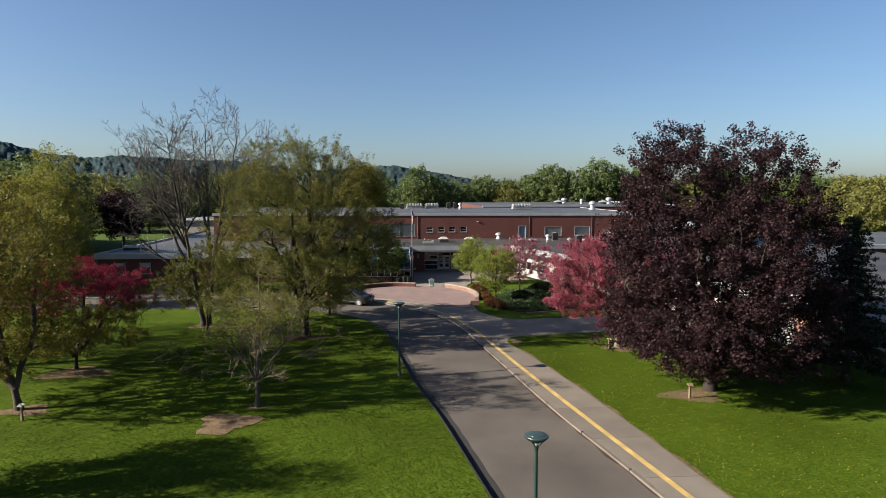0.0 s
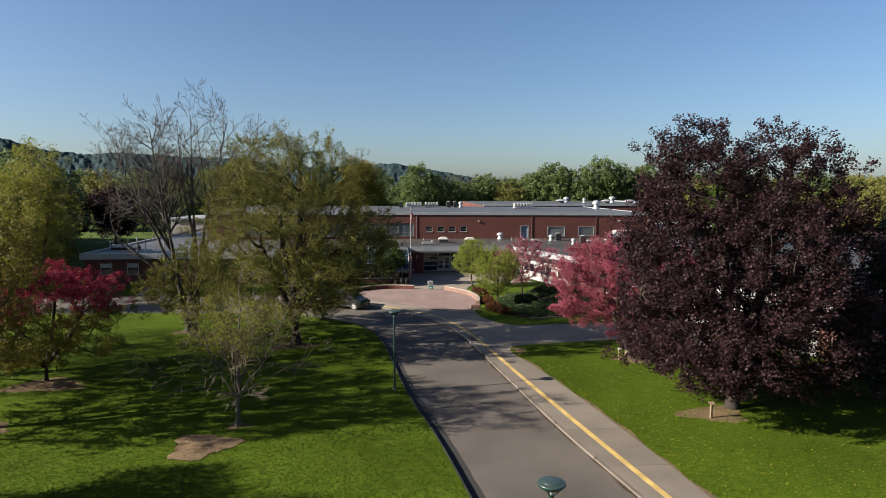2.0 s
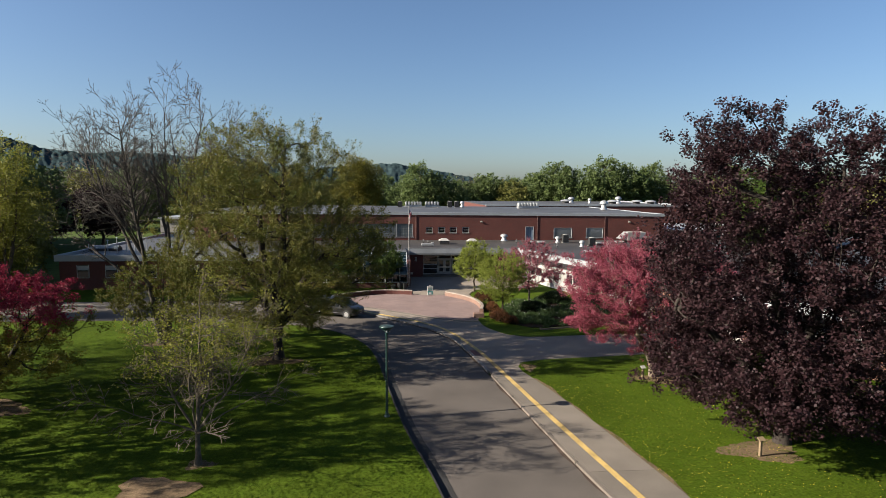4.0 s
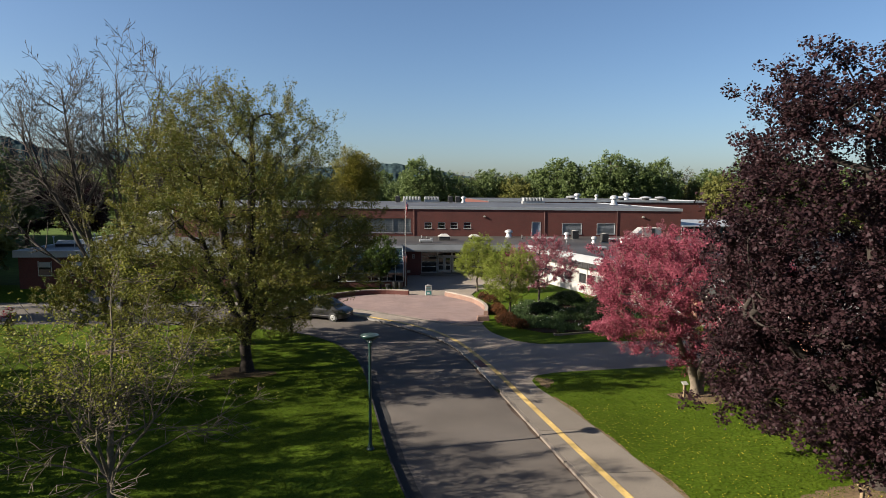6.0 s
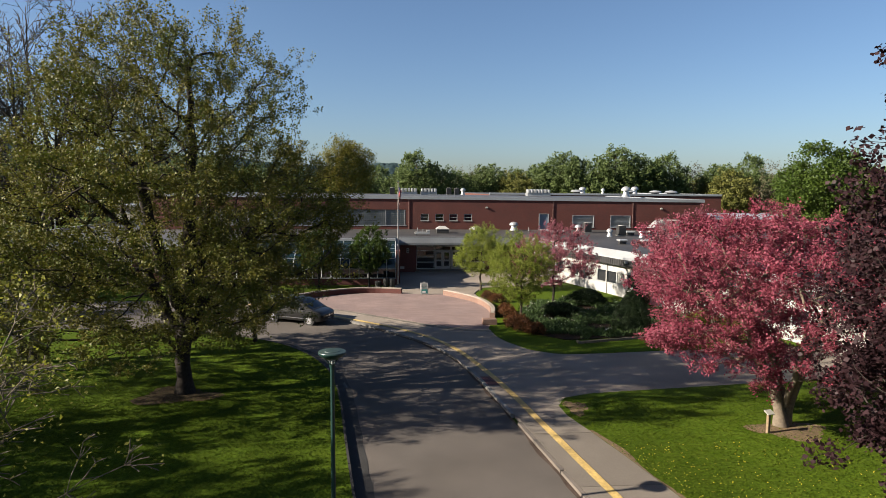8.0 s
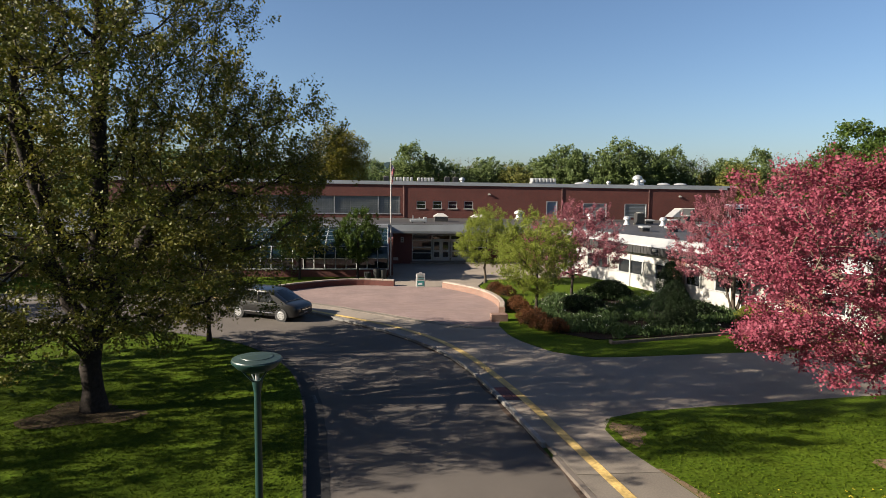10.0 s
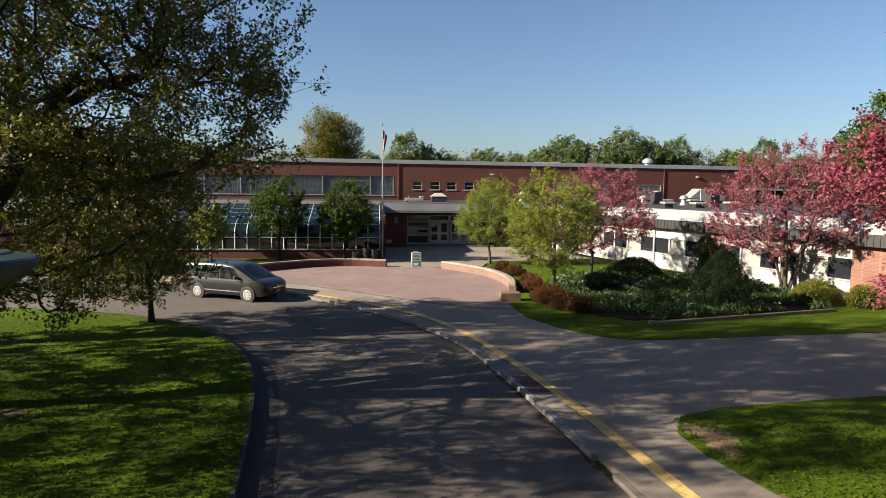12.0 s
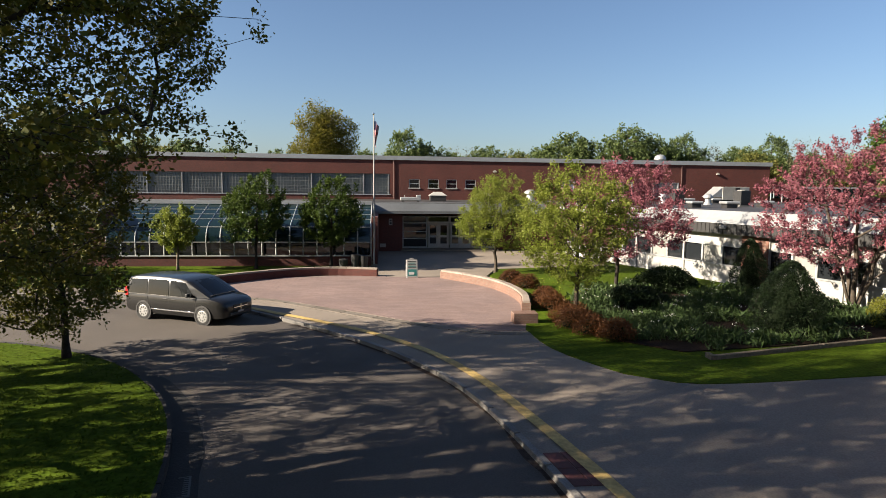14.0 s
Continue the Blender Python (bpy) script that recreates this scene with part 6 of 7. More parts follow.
tree("crimson_crabapple", "crabapple with crimson blossom over bronze leaves", "tree", (-24.2, 48.6, 0.03), 17,
     [[(0, 0, 0), (0, 0, 1.3), (0.6, 0, 3.6), (1.0, 0, 6.0)], [(0, 0, 1.0), (-1.6, 0.2, 3.4), (-2.4, 0.2, 5.5)], [(0, 0, 1.2), (1.8, -0.3, 3.0), (2.8, -0.2, 5.0)]],
     dict(blobs=[((0.3, 0, 4.6), (4.8, 4.4, 3.3)), ((0.2, 0, 3.0), (4.4, 4.2, 1.9))], low=1.1, inner=0.2, gap=-0.12, grain=0.9, lump=0.34, clump=(5, (0.3, 0.3, 0.18))), BARK_DARK, LEAF_LAWN, 1500, 0.2, (26, 0.12, 0.115), step=0.5, inner=0.2, shoot=0.35, extra=(44, 0.11, 0.105, 0.38, PETAL_RED, "crimson blossom"))
tree("crimson_crabapple", "crabapple with dark crimson leaves at the lawn edge", "tree", (-22.4, 29.4, 0.03), 18,
     [[(0, 0, 0), (0, 0, 1.3), (0.6, 0, 3.6), (1.0, 0, 7.0)], [(0, 0, 1.0), (-1.6, 0.2, 3.4), (-2.4, 0.2, 5.5)], [(0, 0, 1.2), (1.8, -0.3, 3.0), (2.8, -0.2, 5.0)]],
     [(1.0, ((0.0, 0, 4.9), (4.8, 4.0, 3.7), 18), dict(low=1.2, shell=0.35))], BARK_DARK, LEAF_BRONZE, 800, 0.2, (34, 0.3, 0.14), step=0.5, inner=0.3, extra=(26, 0.26, 0.11, 0.35, PETAL_RED, "crimson blossom"))
tree("poplar_tree", "slender poplar in bright yellow-green young leaf", "tree", (-41.5, 80.0, 0.0), 19,
     [[(0, 0, 0), (0, 0, 5), (0, 0, 15.5)], [(0, 0, 2), (-1.2, 0, 7), (-1.6, 0, 12)], [(0, 0, 3), (1.2, 0, 8), (1.5, 0, 13)]],
     [(1.0, ((0, 0, 9.8), (4.8, 4.4, 8.2), 24), dict(low=2.0, shell=0.3))], BARK, LEAF_YOUNG, 760, 0.22, (26, 0.34, 0.2), up=1.0, inner=0.3)
tree("poplar_tree", "slender poplar in bright yellow-green young leaf", "tree", (-44.5, 72.0, 0.0), 20,
     [[(0, 0, 0), (0, 0, 5), (0, 0, 12.5)], [(0, 0, 2), (-1.2, 0, 7), (-1.6, 0, 10)]],
     [(1.0, ((0, 0, 8.2), (3.4, 3.2, 6.4), 18), dict(low=2.0, shell=0.3))], BARK, LEAF_YOUNG, 420, 0.2, (22, 0.36, 0.22), up=1.0, inner=0.3)

YOUNG.matrix_basis = pose(-9.75, 39.75, 0.03) @ Matrix.Diagonal((1.15, 1.15, 1.0, 1))
BARE.matrix_basis = pose(-19.4, 62.2, 0.03) @ Matrix.Diagonal((0.98, 1.0, 1.01, 1))

# two more maples west of the drive, whose shade falls across the lawn and the road
SHADE_MAPLE = tree("maple_tree", "tall maple in thin olive leaf at the lawn edge", "tree", (-38.5, 44.0, 0.03), 24,
     [[(0, 0, 0), (0.1, 0, 2.6), (0.3, 0.1, 6.0), (0.5, 0.2, 11.0), (0.6, 0, 15.5)]],
     dict(blobs=[((0.7, 0, 8.2), (7.2, 7.0, 5.6)), ((0.2, 0, 12.6), (5.0, 5.0, 5.2))], low=2.4, inner=0.3, gap=-0.08, grain=0.5), BARK_DARK, LEAF_MAPLE, 1200, 0.40, (16, 0.28, 0.14), inner=0.1)
SHADE_MAPLE.matrix_basis = pose(-34.5, 49.0, 0.03, 0, 0, 60) @ Matrix.Diagonal((1.0, 1.0, 1.0, 1))
copy_thing(SHADE_MAPLE, pose(-43.0, 54.0, 0.03, 0, 0, 215) @ Matrix.Diagonal((0.95, 0.95, 1.05, 1)))

# the forecourt and garden trees
def round_tree(name, label, at, seed, width, height, clear, leaf, bark=BARK, dense=1.0, stems=1, leaf_size=0.11, per=26, group="", extra=None, squash=1.0):
    r, mid = width / 2, clear + (height - clear) / 2
    if stems == 1:
        st = [[(0, 0, 0), (0.03, 0, clear), (0.05, 0.02, mid), (0.04, 0, height * 0.88)]]
    else:
        rng = random.Random(seed)
        st = []
        for k in range(stems):
            a = 2 * math.pi * k / stems + rng.uniform(-0.3, 0.3)
            c, s = math.cos(a), math.sin(a)
            st.append([(0.1 * c, 0.1 * s, 0), (0.12 * c * r, 0.12 * s * r, clear), (0.34 * c * r, 0.32 * s * r, mid + 0.6)])
    return tree(name, label, "tree", at, seed, st, dict(blobs=[((0, 0, mid), (r * 0.92, r * 0.92 * squash, (height - clear) * 0.46)), ((0.1 * r, 0, mid + 0.16 * height), (r * 0.6, r * 0.6, (height - clear) * 0.36)), ((-0.35 * r, 0.1, mid - 0.08 * height), (r * 0.62, r * 0.6, (height - clear) * 0.32))], low=clear * 0.8, inner=0.3, gap=-0.2, grain=1.3, lump=0.22, clump=(3, (0.19, 0.19, 0.13))), bark, leaf, int(720 * dense), 0.045 + 0.008 * height, (per, 0.075, leaf_size), 0.4, 0.006, 0.7, group, inner=0.3, extra=extra, shoot=0.3, slim=0.7)


round_tree("pear_tree", "small rounded pear tree in fresh green leaf", (8.75, 85.6, 0.0), 31, 4.9, 6.0, 1.3, LEAF_PEAR, dense=1.6, leaf_size=0.082, per=22, group="forecourt pear trees")
round_tree("pear_tree", "rounded pear tree in fresh green leaf by the low wall", (9.85, 72.4, 0.0), 32, 5.1, 6.4, 1.2, LEAF_PEAR, dense=1.9, leaf_size=0.082, per=22, group="forecourt pear trees")
round_tree("blossom_tree", "small crabapple in pale pink blossom on the garden lawn", (13.7, 77.8, 0.0), 33, 7.6, 6.6, 1.6, PETAL_DUSK, BARK_DARK, 1.7, leaf_size=0.095, per=20)
round_tree("blossom_tree", "several-stemmed crabapple in pale pink blossom by the wing", (22.8, 72.5, 0.0), 34, 8.6, 7.8, 1.5, PETAL_DUSK, BARK, 1.9, 5, 0.10, 22)
round_tree("lawn_tree", "small green tree before the greenhouse", (-6.7, 87.6, 0.0), 35, 4.4, 5.9, 1.5, LEAF_GREEN, BARK_DARK, 1.0, group="trees before the greenhouse")
round_tree("lawn_tree", "small green tree before the greenhouse", (-1.9, 87.8, 0.0), 36, 4.2, 5.7, 1.5, LEAF_GREEN, BARK_DARK, 1.0, group="trees before the greenhouse")
round_tree("lawn_tree", "slim young tree in bright leaf before the greenhouse", (-11.5, 87.2, 0.0), 37, 2.7, 3.9, 1.3, LEAF_PEAR, BARK_PALE, 0.5, group="trees before the greenhouse")
round_tree("lawn_tree", "low spreading tree in thin olive leaf under the bare tree", (-18.6, 60.4, 0.03), 43, 8.6, 7.6, 1.9, LEAF_MAPLE, BARK, 1.3, 1, 0.11, 24)
tree("kerb_tree", "slender young maple at the lawn edge by the kerb", "tree", (-8.2, 66.5, 0.05), 38, [[(0, 0, 0), (0, 0, 1.6), (-0.3, 0, 4.0), (-0.7, 0, 7.0)]],
     dict(blobs=[((-1.3, 0, 4.6), (3.1, 3.0, 3.4)), ((-0.9, -0.3, 2.4), (2.5, 2.2, 1.7))], low=0.8, inner=0.3, gap=-0.16, grain=1.1, lump=0.34, clump=(4, (0.26, 0.26, 0.14))), BARK_DARK, LEAF_MAPLE, 1700, 0.10, (28, 0.09, 0.10), step=0.5, tip_r=0.006, inner=0.2, shoot=0.36, slim=0.72)
tree("broadleaf_tree", "tall dense green tree beyond the wing", "tree", (53.5, 100.0, 0.0), 39, [[(0, 0, 0), (0, 0, 5), (0, 0, 14)]],
     [(1.0, ((0.4, 0, 9.0), (6.6, 6.6, 6.0), 22), dict(low=2.4, shell=0.4))], BARK, LEAF_GREEN, 760, 0.35, (40, 0.42, 0.32), step=1.0, inner=0.2)
tree("broadleaf_tree", "large olive-green tree behind the hall", "tree", (-9.6, 163.0, 0.0), 40, [[(0, 0, 0), (0, 0, 5), (0, 0, 16)]],
     [(1.0, ((0, 0, 12.8), (7.0, 7.0, 7.6), 24), dict(low=3, shell=0.3))], BARK, LEAF_LAWN, 900, 0.35, (26, 0.45, 0.32), step=1.0, inner=0.3, shoot=0.6)
for x, y, s in ((-62.0, 147.0, 41), (-70.5, 143.0, 42)):
    tree("copper_tree", "round dark copper-leaved tree behind the west block", "tree", (x, y, -0.1), s, [[(0, 0, 0), (0, 0, 3), (0, 0, 10)]],
         [(1.0, ((0, 0, 7.4), (5.4, 5.2, 6.0), 18), dict(low=1.6, shell=0.4))], BARK_DARK, LEAF_PURPLE, 520, 0.3, (34, 0.5, 0.46), step=1.0)


def conifer(at, height, radius, seed):
    rng = np.random.default_rng(seed)
    ob = thing("spruce_tree", "dark layered spruce beside the classroom wing", "tree", pose(*at))
    part("trunk", lathe(bmesh.new(), [(0.28, 0), (0.2, 1.0), (0.03, height)], 10), BARK_DARK, ob, smooth=True)
    anchors, pos, par, rad = [], [], [], []
    z = 1.6
    while z < height - 0.2:
        reach = radius * (1 - (z - 1.2) / (height - 1.0)) ** 0.85 + 0.15
        for k in range(11):
            a = rng.uniform(0, 2 * np.pi)
            length = reach * rng.uniform(0.75, 1.1)
            before = len(pos)
            pos.append((0, 0, z))
            par.append(-1)
            rad.append(0.03)
            n = max(3, int(length / 0.22))
            for j in range(1, n + 1):
                u = j / n
                p = (math.cos(a) * length * u, math.sin(a) * length * u, z - 0.35 * length * u + 0.22 * length * u * u)
                pos.append(p)
                par.append(before)
                before = len(pos) - 1
                rad.append(0.03 * (1 - 0.8 * u))
                if u > 0.2:
                    for _ in range(2):
                        anchors.append((p[0] + rng.normal() * 0.16, p[1] + rng.normal() * 0.16, p[2] + rng.normal() * 0.05))
        z += 0.38
    part("branching", branch_mesh("branching", np.array(pos), np.array(par), np.array(rad), BARK_DARK), None, ob)
    part("foliage", leaf_mesh("foliage", rng, np.array(anchors), 7, 0.09, 0.26, LEAF_SPRUCE, 0.6, 0.25, 0.3), None, ob)


conifer((28.0, 41.4, -0.01), 11.0, 3.2, 51)


def shrub(name, label, at, seed, shape, count, leaf, size=0.09, per=8, category="shrub", group="", spread=0.1):
    """A bush: shape gives the radius across at a height from 0 to 1, and the sizes."""
    rng = np.random.default_rng(seed)
    rx, ry, h, pointed = shape
    u = rng.random(count) ** 0.8
    a = rng.uniform(0, 2 * np.pi, count)
    wide = (1 - u) ** 0.6 * (0.8 + 0.5 * u) if pointed else np.sqrt(np.maximum(0.02, 1 - (u * 0.98) ** 2.4))
    lump = 1 + 0.12 * np.sin(3 * a + seed) + 0.1 * np.sin(7 * u + 2 * a)
    r = (0.72 + 0.28 * np.sqrt(rng.random(count))) * wide * lump
    pts = np.stack([rx * r * np.cos(a), ry * r * np.sin(a), 0.06 + h * u], 1)
    ob = thing(name, label, category, pose(*at), group)
    stems = [[(0, 0, 0), (0, 0, h * 0.35), (0, 0, h * 0.8)]]
    pos, par, rad = grow(rng, stems, pts[:: max(1, count // 70)], 0.25, 0.006, 0.05)
    part("branching", branch_mesh("branching", pos, par, rad, BARK_DARK), None, ob)
    # added solid filler, coloured as the shade between the leaves
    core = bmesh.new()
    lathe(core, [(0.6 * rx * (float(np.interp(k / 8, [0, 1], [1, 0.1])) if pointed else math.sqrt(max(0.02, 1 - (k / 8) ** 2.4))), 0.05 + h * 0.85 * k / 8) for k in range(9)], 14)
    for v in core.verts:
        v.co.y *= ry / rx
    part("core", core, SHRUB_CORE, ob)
    part("foliage", leaf_mesh("foliage", rng, pts, per, spread, size, leaf, 0.3), None, ob)
    return ob


shrub("yew_shrub", "dark clipped conical yew in the garden bed", (20.8, 77.4, 0.04), 61, (1.15, 1.1, 2.7, True), 1800, LEAF_DARK, 0.055, 9, group="clipped yews", spread=0.05)
shrub("yew_shrub", "dark clipped conical yew in the garden bed", (16.7, 68.2, 0.04), 62, (1.55, 1.45, 2.65, True), 2600, LEAF_DARK, 0.055, 9, group="clipped yews", spread=0.05)
shrub("juniper_shrub", "low spreading dark juniper in the garden bed", (16.6, 78.0, 0.04), 63, (1.6, 1.2, 1.1, False), 900, LEAF_DARK, 0.11)
shrub("juniper_shrub", "low spreading dark juniper in the garden bed", (13.2, 74.2, 0.04), 64, (1.5, 1.1, 0.7, False), 700, LEAF_DARK, 0.11)
shrub("juniper_shrub", "low spreading dark juniper in the garden bed", (19.6, 71.6, 0.04), 65, (1.6, 1.2, 0.8, False), 600, LEAF_DARK, 0.11)
for k, (x, y, r) in enumerate(((9.2, 70.9, 0.85), (8.95, 69.8, 0.75), (9.3, 68.7, 0.7), (9.9, 67.8, 0.6), (9.1, 73.6, 0.7), (9.2, 75.0, 0.6), (9.3, 79.4, 0.7), (8.8, 81.0, 0.65))):
    shrub("barberry_shrub", "low russet barberry bush by the curved wall", (x, y, 0.03), 70 + k, (r, r * 0.9, 0.58, False), 320, LEAF_BRONZE, 0.07, 9, "shrub", "barberries along the wall")
for k, (x, y, r) in enumerate(((24.3, 70.4, 0.9), (23.0, 69.2, 0.8), (25.2, 68.4, 0.8))):
    shrub("green_shrub", "loose pale green bush below the wing windows", (x - 1.2, y, 0.03), 90 + k, (r, r, 0.9, False), 300, LEAF_YOUNG, 0.08, 9, "shrub", "bushes below the wing")

# leafy ground cover of the bed
rng = np.random.default_rng(7)
bed = [(9.9, 67.6), (11.5, 66.0), (16.0, 66.6), (21.8, 67.8), wing(26.5, 1.2), wing(19, 1.6), (15.5, 80.0), (11.6, 78.0), (9.6, 73.0)]
spots = []
while len(spots) < 1150:
    p = (rng.uniform(9.4, 24.5), rng.uniform(65.8, 80.2))
    if inside(*p, bed) and math.sin(p[0] * 1.3 + 0.7 * p[1]) + math.sin(p[1] * 1.1 - p[0]) > -0.75:
        spots.append((*p, 0.14 + 0.14 * rng.random()))
spots = np.array(spots)
tagged(new("ground_cover", leaf_mesh("ground_cover", rng, spots, 22, (0.16, 0.16, 0.12), 0.26, BED_LEAF, 0.0, -0.5, 0.2)), "leafy green perennials filling the planting bed", "ground cover", kind="stuff")
flowers = spots[rng.random(len(spots)) < 0.07] + np.array([0, 0, 0.28])
tagged(new("bed_flowers", leaf_mesh("bed_flowers", rng, flowers, 6, (0.1, 0.1, 0.03), 0.07, leaf_material("petal_white", (0.462, 0.462, 0.435), (0.528, 0.514, 0.462)), 0.8)), "small white flowers in the planting bed", "flowers", kind="stuff")
# dandelions on the east lawn
heads = []
while len(heads) < 1700:
    y = rng.uniform(24, 50)
    x = line_at(edge_w, y) + rng.exponential(5.0)
    if x < 30:
        heads.append((x, y, 0.05))
tagged(new("dandelions", leaf_mesh("dandelions", rng, np.array(heads), 2, (0.02, 0.02, 0.01), 0.044, leaf_material("petal_yellow", (0.409, 0.317, 0.0198), (0.462, 0.396, 0.0659)), 1.2)), "yellow dandelion heads dotted over the lawn", "flowers", kind="stuff")

# ---- distance: woods and hills ----
def far_tree(name, label, seed, width, height, leaf, tips=420, per=22, size=0.58):
    return tree(name, label, "tree", (0, 0, -40), seed, [[(0, 0, 0), (0, 0, height * 0.3), (0, 0, height * 0.85)]],
                dict(blobs=[((0, 0, height * 0.5), (width * 0.48, width * 0.48, height * 0.40)), ((width * 0.08, 0, height * 0.68), (width * 0.36, width * 0.36, height * 0.31)), ((-width * 0.2, 0, height * 0.58), (width * 0.27, width * 0.27, height * 0.3))], low=height * 0.05, inner=0.06, gap=-0.4, grain=0.25, lump=0.3), BARK, leaf, tips, 0.3, (per, 0.5, size), step=1.6, tip_r=0.03, inner=0.15, group="woods behind the school", least=0.05, shoot=0.8, slim=0.8)


kinds = [far_tree("wood_tree", "full green tree in the woods behind the school", 101, 16, 19, LEAF_FAR), far_tree("wood_tree", "tall green tree in the woods behind the school", 102, 13, 21, LEAF_FAR), far_tree("wood_tree", "thin brownish budding tree in the woods", 103, 13, 18, LEAF_FAR_BROWN, 220, 7, 0.4), far_tree("wood_tree", "yellow-green budding tree in the woods", 104, 15, 16, LEAF_FAR_YELLOW), far_tree("wood_tree", "rounded green tree in the woods behind the school", 105, 18, 17, LEAF_FAR)]
spots = []
for x, y, s, k in ((8, 215, 1.0, 1), (16, 222, 1.02, 4), (24, 232, 0.98, 2), (32, 236, 1.0, 2), (41, 228, 0.95, 3), (55, 226, 1.15, 0), (63, 222, 1.2, 4), (71, 220, 1.12, 1), (80, 224, 1.15, 0), (92, 226, 1.05, 1), (101, 230, 1.08, 2), (110, 228, 0.98, 0), (119, 226, 1.05, 1)):
    spots.append((x, y, s, k))
pick = random.Random(5)
for row_y, step, lo, hi in ((238, 9, -130, 200), (268, 11, -150, 300)):
    x = lo
    while x < hi:
        spots.append((x + pick.uniform(-3, 3), row_y + pick.uniform(-9, 9), pick.uniform(0.78, 1.02), pick.choice((0, 1, 2, 3, 4, 0, 4))))
        x += step * pick.uniform(0.8, 1.2)
for row_y, s0, s1 in ((150, 0.62, 0.85), (200, 0.9, 1.12)):  # west of the school
    for x in range(-210, -44, 9):
        spots.append((x + pick.uniform(-3, 3), row_y + pick.uniform(-10, 10), pick.uniform(s0, s1), pick.choice((0, 3, 3, 3, 4, 2))))
for k in range(30):  # the belt along the west drive
    spots.append((-58 - pick.uniform(0, 70), 100 + pick.uniform(-15, 60), pick.uniform(0.8, 1.1), pick.choice((0, 3, 3, 4))))
for k in range(34):  # east of the school
    spots.append((95 + pick.uniform(0, 110), 150 + pick.uniform(0, 80), pick.uniform(0.8, 1.12), pick.choice((3, 3, 3, 3, 0, 2))))
# four trees added so that their shade darkens the west block's front
spots += [(-53.0, 86.5, 0.85, 3), (-61.0, 85.0, 1.0, 0), (-70.0, 84.0, 1.05, 3), (-48.5, 91.0, 0.75, 3)]
# an open view past the west block to the copper trees
spots = [p for p in spots if not (p[1] < 165 and -82 < p[0] < -40 and (-p[0] - 1.8) / (p[1] - 4) < 0.53)]
for x, y, s, k in spots:
    copy_thing(kinds[k], pose(x, y, -0.15, 0, 0, pick.uniform(0, 360)) @ Matrix.Diagonal((s * pick.uniform(0.9, 1.1), s, s, 1)))
for ob in kinds:
    ob.matrix_basis = pose(90 + 12 * kinds.index(ob), 262, -0.15)


def ridge(name, label, line, depth, seed):
    """A wooded hill: line gives bearing, distance and height along its crest."""
    rng = random.Random(seed)
    steps, rows_r = 900, 44
    verts, faces = [], []
    for i in range(steps + 1):
        b = line[0][0] + (line[-1][0] - line[0][0]) * i / steps
        d = float(np.interp(b, [p[0] for p in line], [p[1] for p in line]))
        h = float(np.interp(b, [p[0] for p in line], [p[2] for p in line]))
        h *= 1 + 0.04 * noise.noise((b * 0.25, seed, 0)) + 0.012 * noise.noise((b * 1.3, seed, 3))
        for j in range(rows_r + 1):
            w = j / rows_r
            dd = d - depth * (1 - w)
            z = h * (math.sin(w * math.pi / 2) ** 1.4) + (4 * noise.noise((b * 1.3, w * 3, seed)) + 4.0 * noise.noise((b * 3.1, w * 9, seed))) * min(1, w * 3) + rng.uniform(-0.2, 0.2) * min(1, w * 4) + 3.5 * noise.noise((b * 9.0, w * 20, seed)) * w
            verts.append((dd * math.sin(radians(b)), dd * math.cos(radians(b)), z - 1.0))
    for i in range(steps):
        for j in range(rows_r):
            a = i * (rows_r + 1) + j
            faces.append((a, a + rows_r + 1, a + rows_r + 2, a + 1))
    ob = new(name, link_mesh(name, verts, faces, HILL, True))
    return tagged(ob, label, "hill", kind="structure")


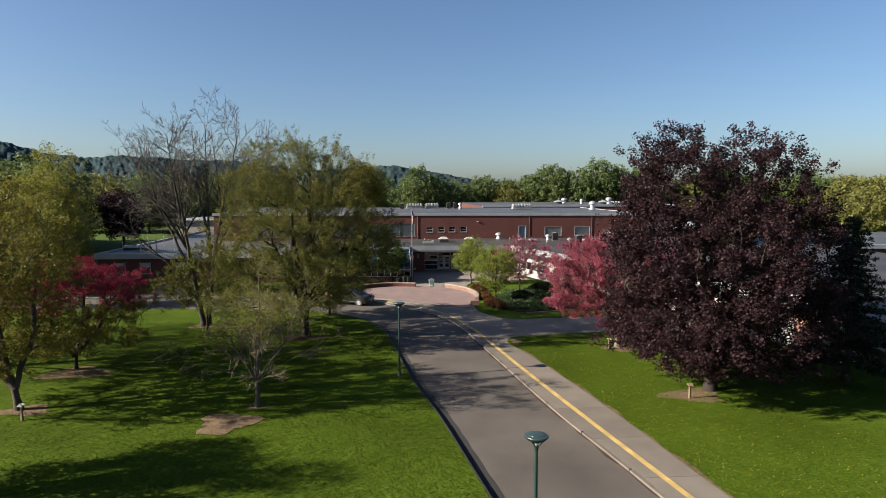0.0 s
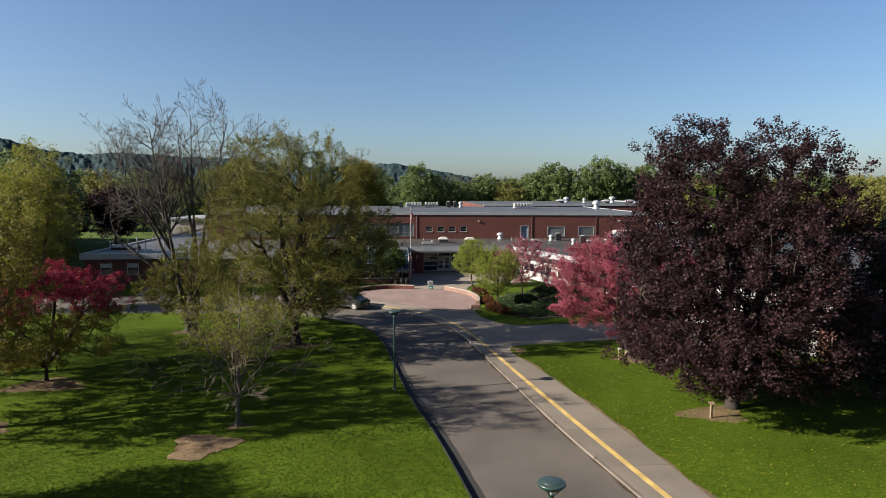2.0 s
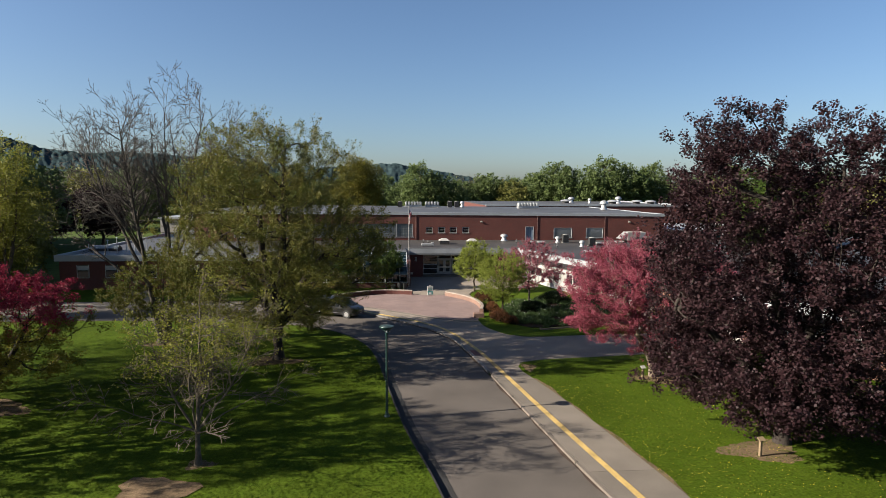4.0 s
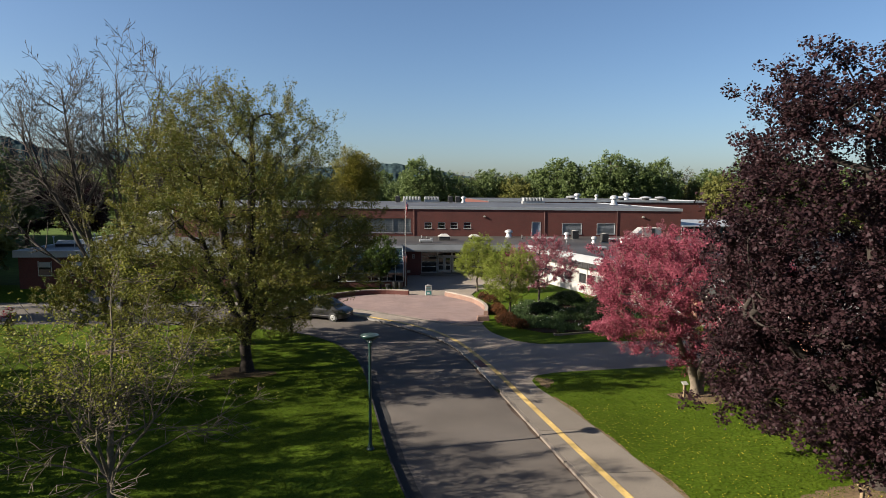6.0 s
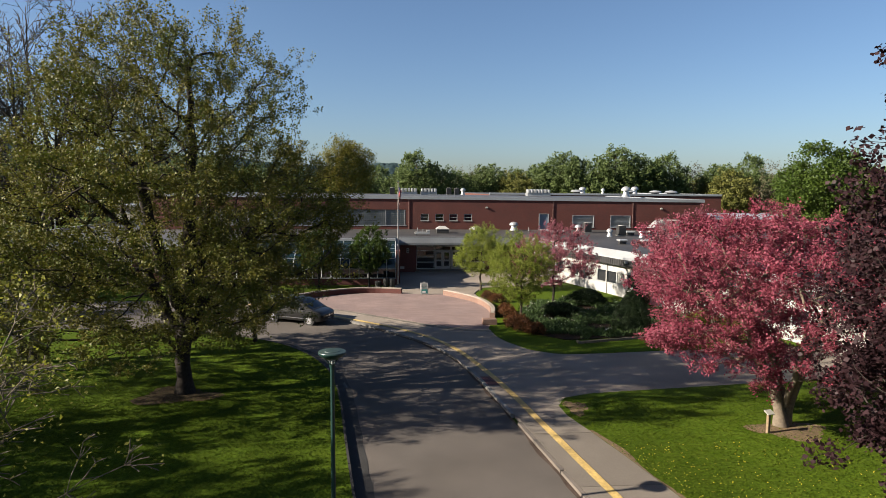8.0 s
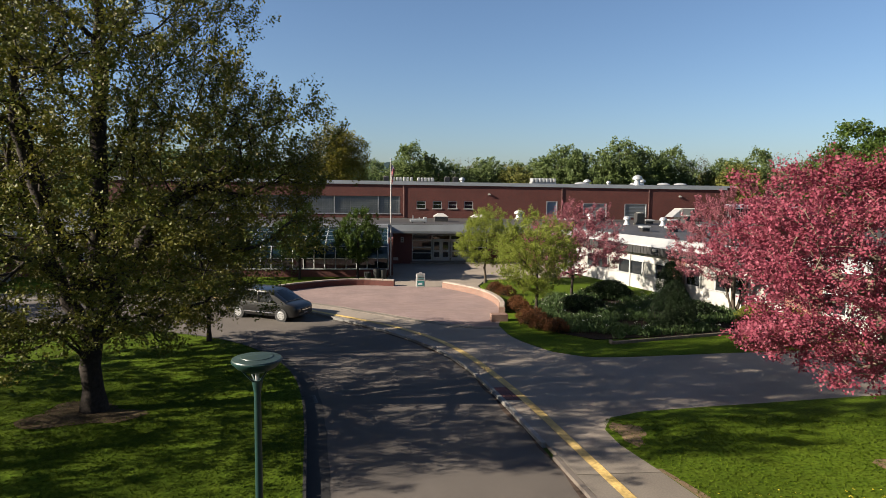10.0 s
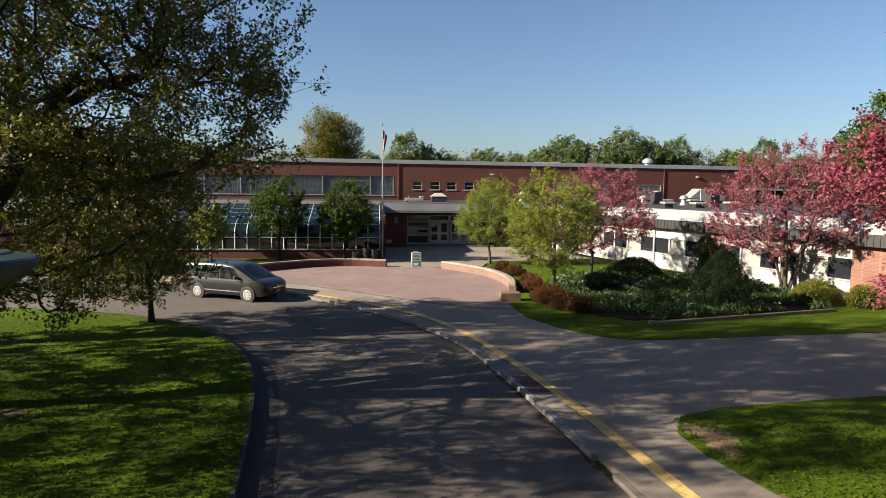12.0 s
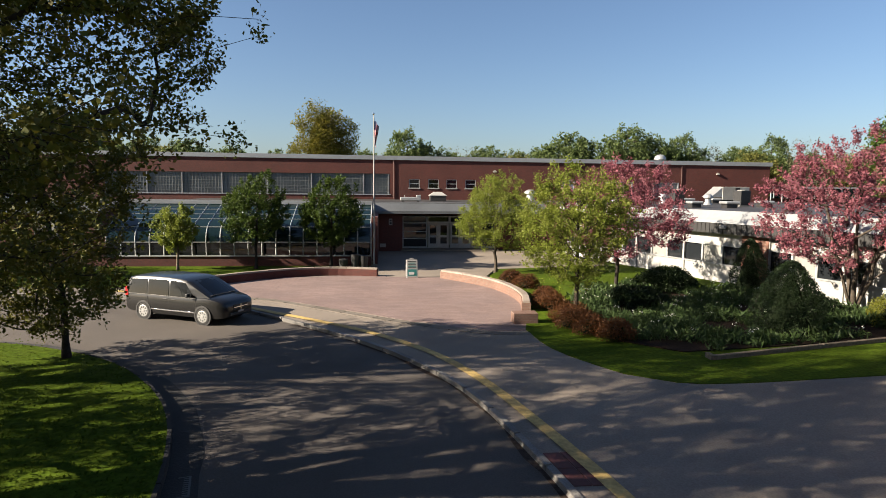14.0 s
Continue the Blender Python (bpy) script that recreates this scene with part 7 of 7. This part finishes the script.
ridge("hill_west", "long wooded ridge on the western skyline", [(-75, 1900, 110), (-55, 1900, 120), (-42, 1900, 141), (-33, 1900, 141), (-30.5, 1900, 134), (-28, 1900, 106), (-25, 1900, 97), (-22, 1900, 102), (-14, 1900, 92), (-8, 1900, 72), (-3, 1900, 60)], 900, 3)
ridge("hill_north", "low distant blue-green hill behind the woods", [(-10, 3000, 90), (-3, 3000, 120), (0, 3000, 128), (4, 3000, 95), (8, 3000, 55), (20, 3000, 40), (45, 2600, 45), (60, 2600, 60), (75, 2600, 60)], 900, 9)

# grass blades over the lawns that the camera passes nearest
def blades(count, x0, x1, y0, y1, test, z, seed):
    rng = np.random.default_rng(seed)
    x, y = rng.uniform(x0, x1, count), rng.uniform(y0, y1, count)
    keep = test(x, y)
    return np.stack([x[keep], y[keep], np.full(keep.sum(), z)], 1)


ly = np.array([p[1] for p in ROAD_L if 0 < p[1] < 68 and p[0] > -12])
lx = np.array([p[0] for p in ROAD_L if 0 < p[1] < 68 and p[0] > -12])
wy, wx = np.array([p[1] for p in edge_w]), np.array([p[0] for p in edge_w])
west_pts = blades(240000, -30, 3.0, 19, 70, lambda x, y: (x < np.interp(y, ly, lx) - 0.1) & (rng.random(len(x)) < np.clip((x + 30) / 14, 0, 1) * np.clip((70 - y) / 14, 0, 1) * np.clip((y - 19) / 8, 0, 1)), 0.08, 21)
east_pts = blades(115000, 7, 30, 19, 55.2, lambda x, y: (x > np.interp(y, wy, wx) + 0.05) & (rng.random(len(x)) < np.clip((30 - x) / 10, 0, 1) * np.clip((y - 19) / 8, 0, 1)), 0.02, 22)
BLADE = leaf_material("grass_blade", (0.038, 0.066, 0.0050), (0.063, 0.088, 0.0075), 0.35, 0.6, 0.03)
for pts, name in ((west_pts, "grass_west"), (east_pts, "grass_east")):
    tagged(new(name, leaf_mesh(name, np.random.default_rng(23), pts, 1, (0.0, 0.0, 0.01), 0.085, BLADE, 0.7, 0.0, 0.4)), "short mown grass blades on the lawn", "grass", kind="stuff")
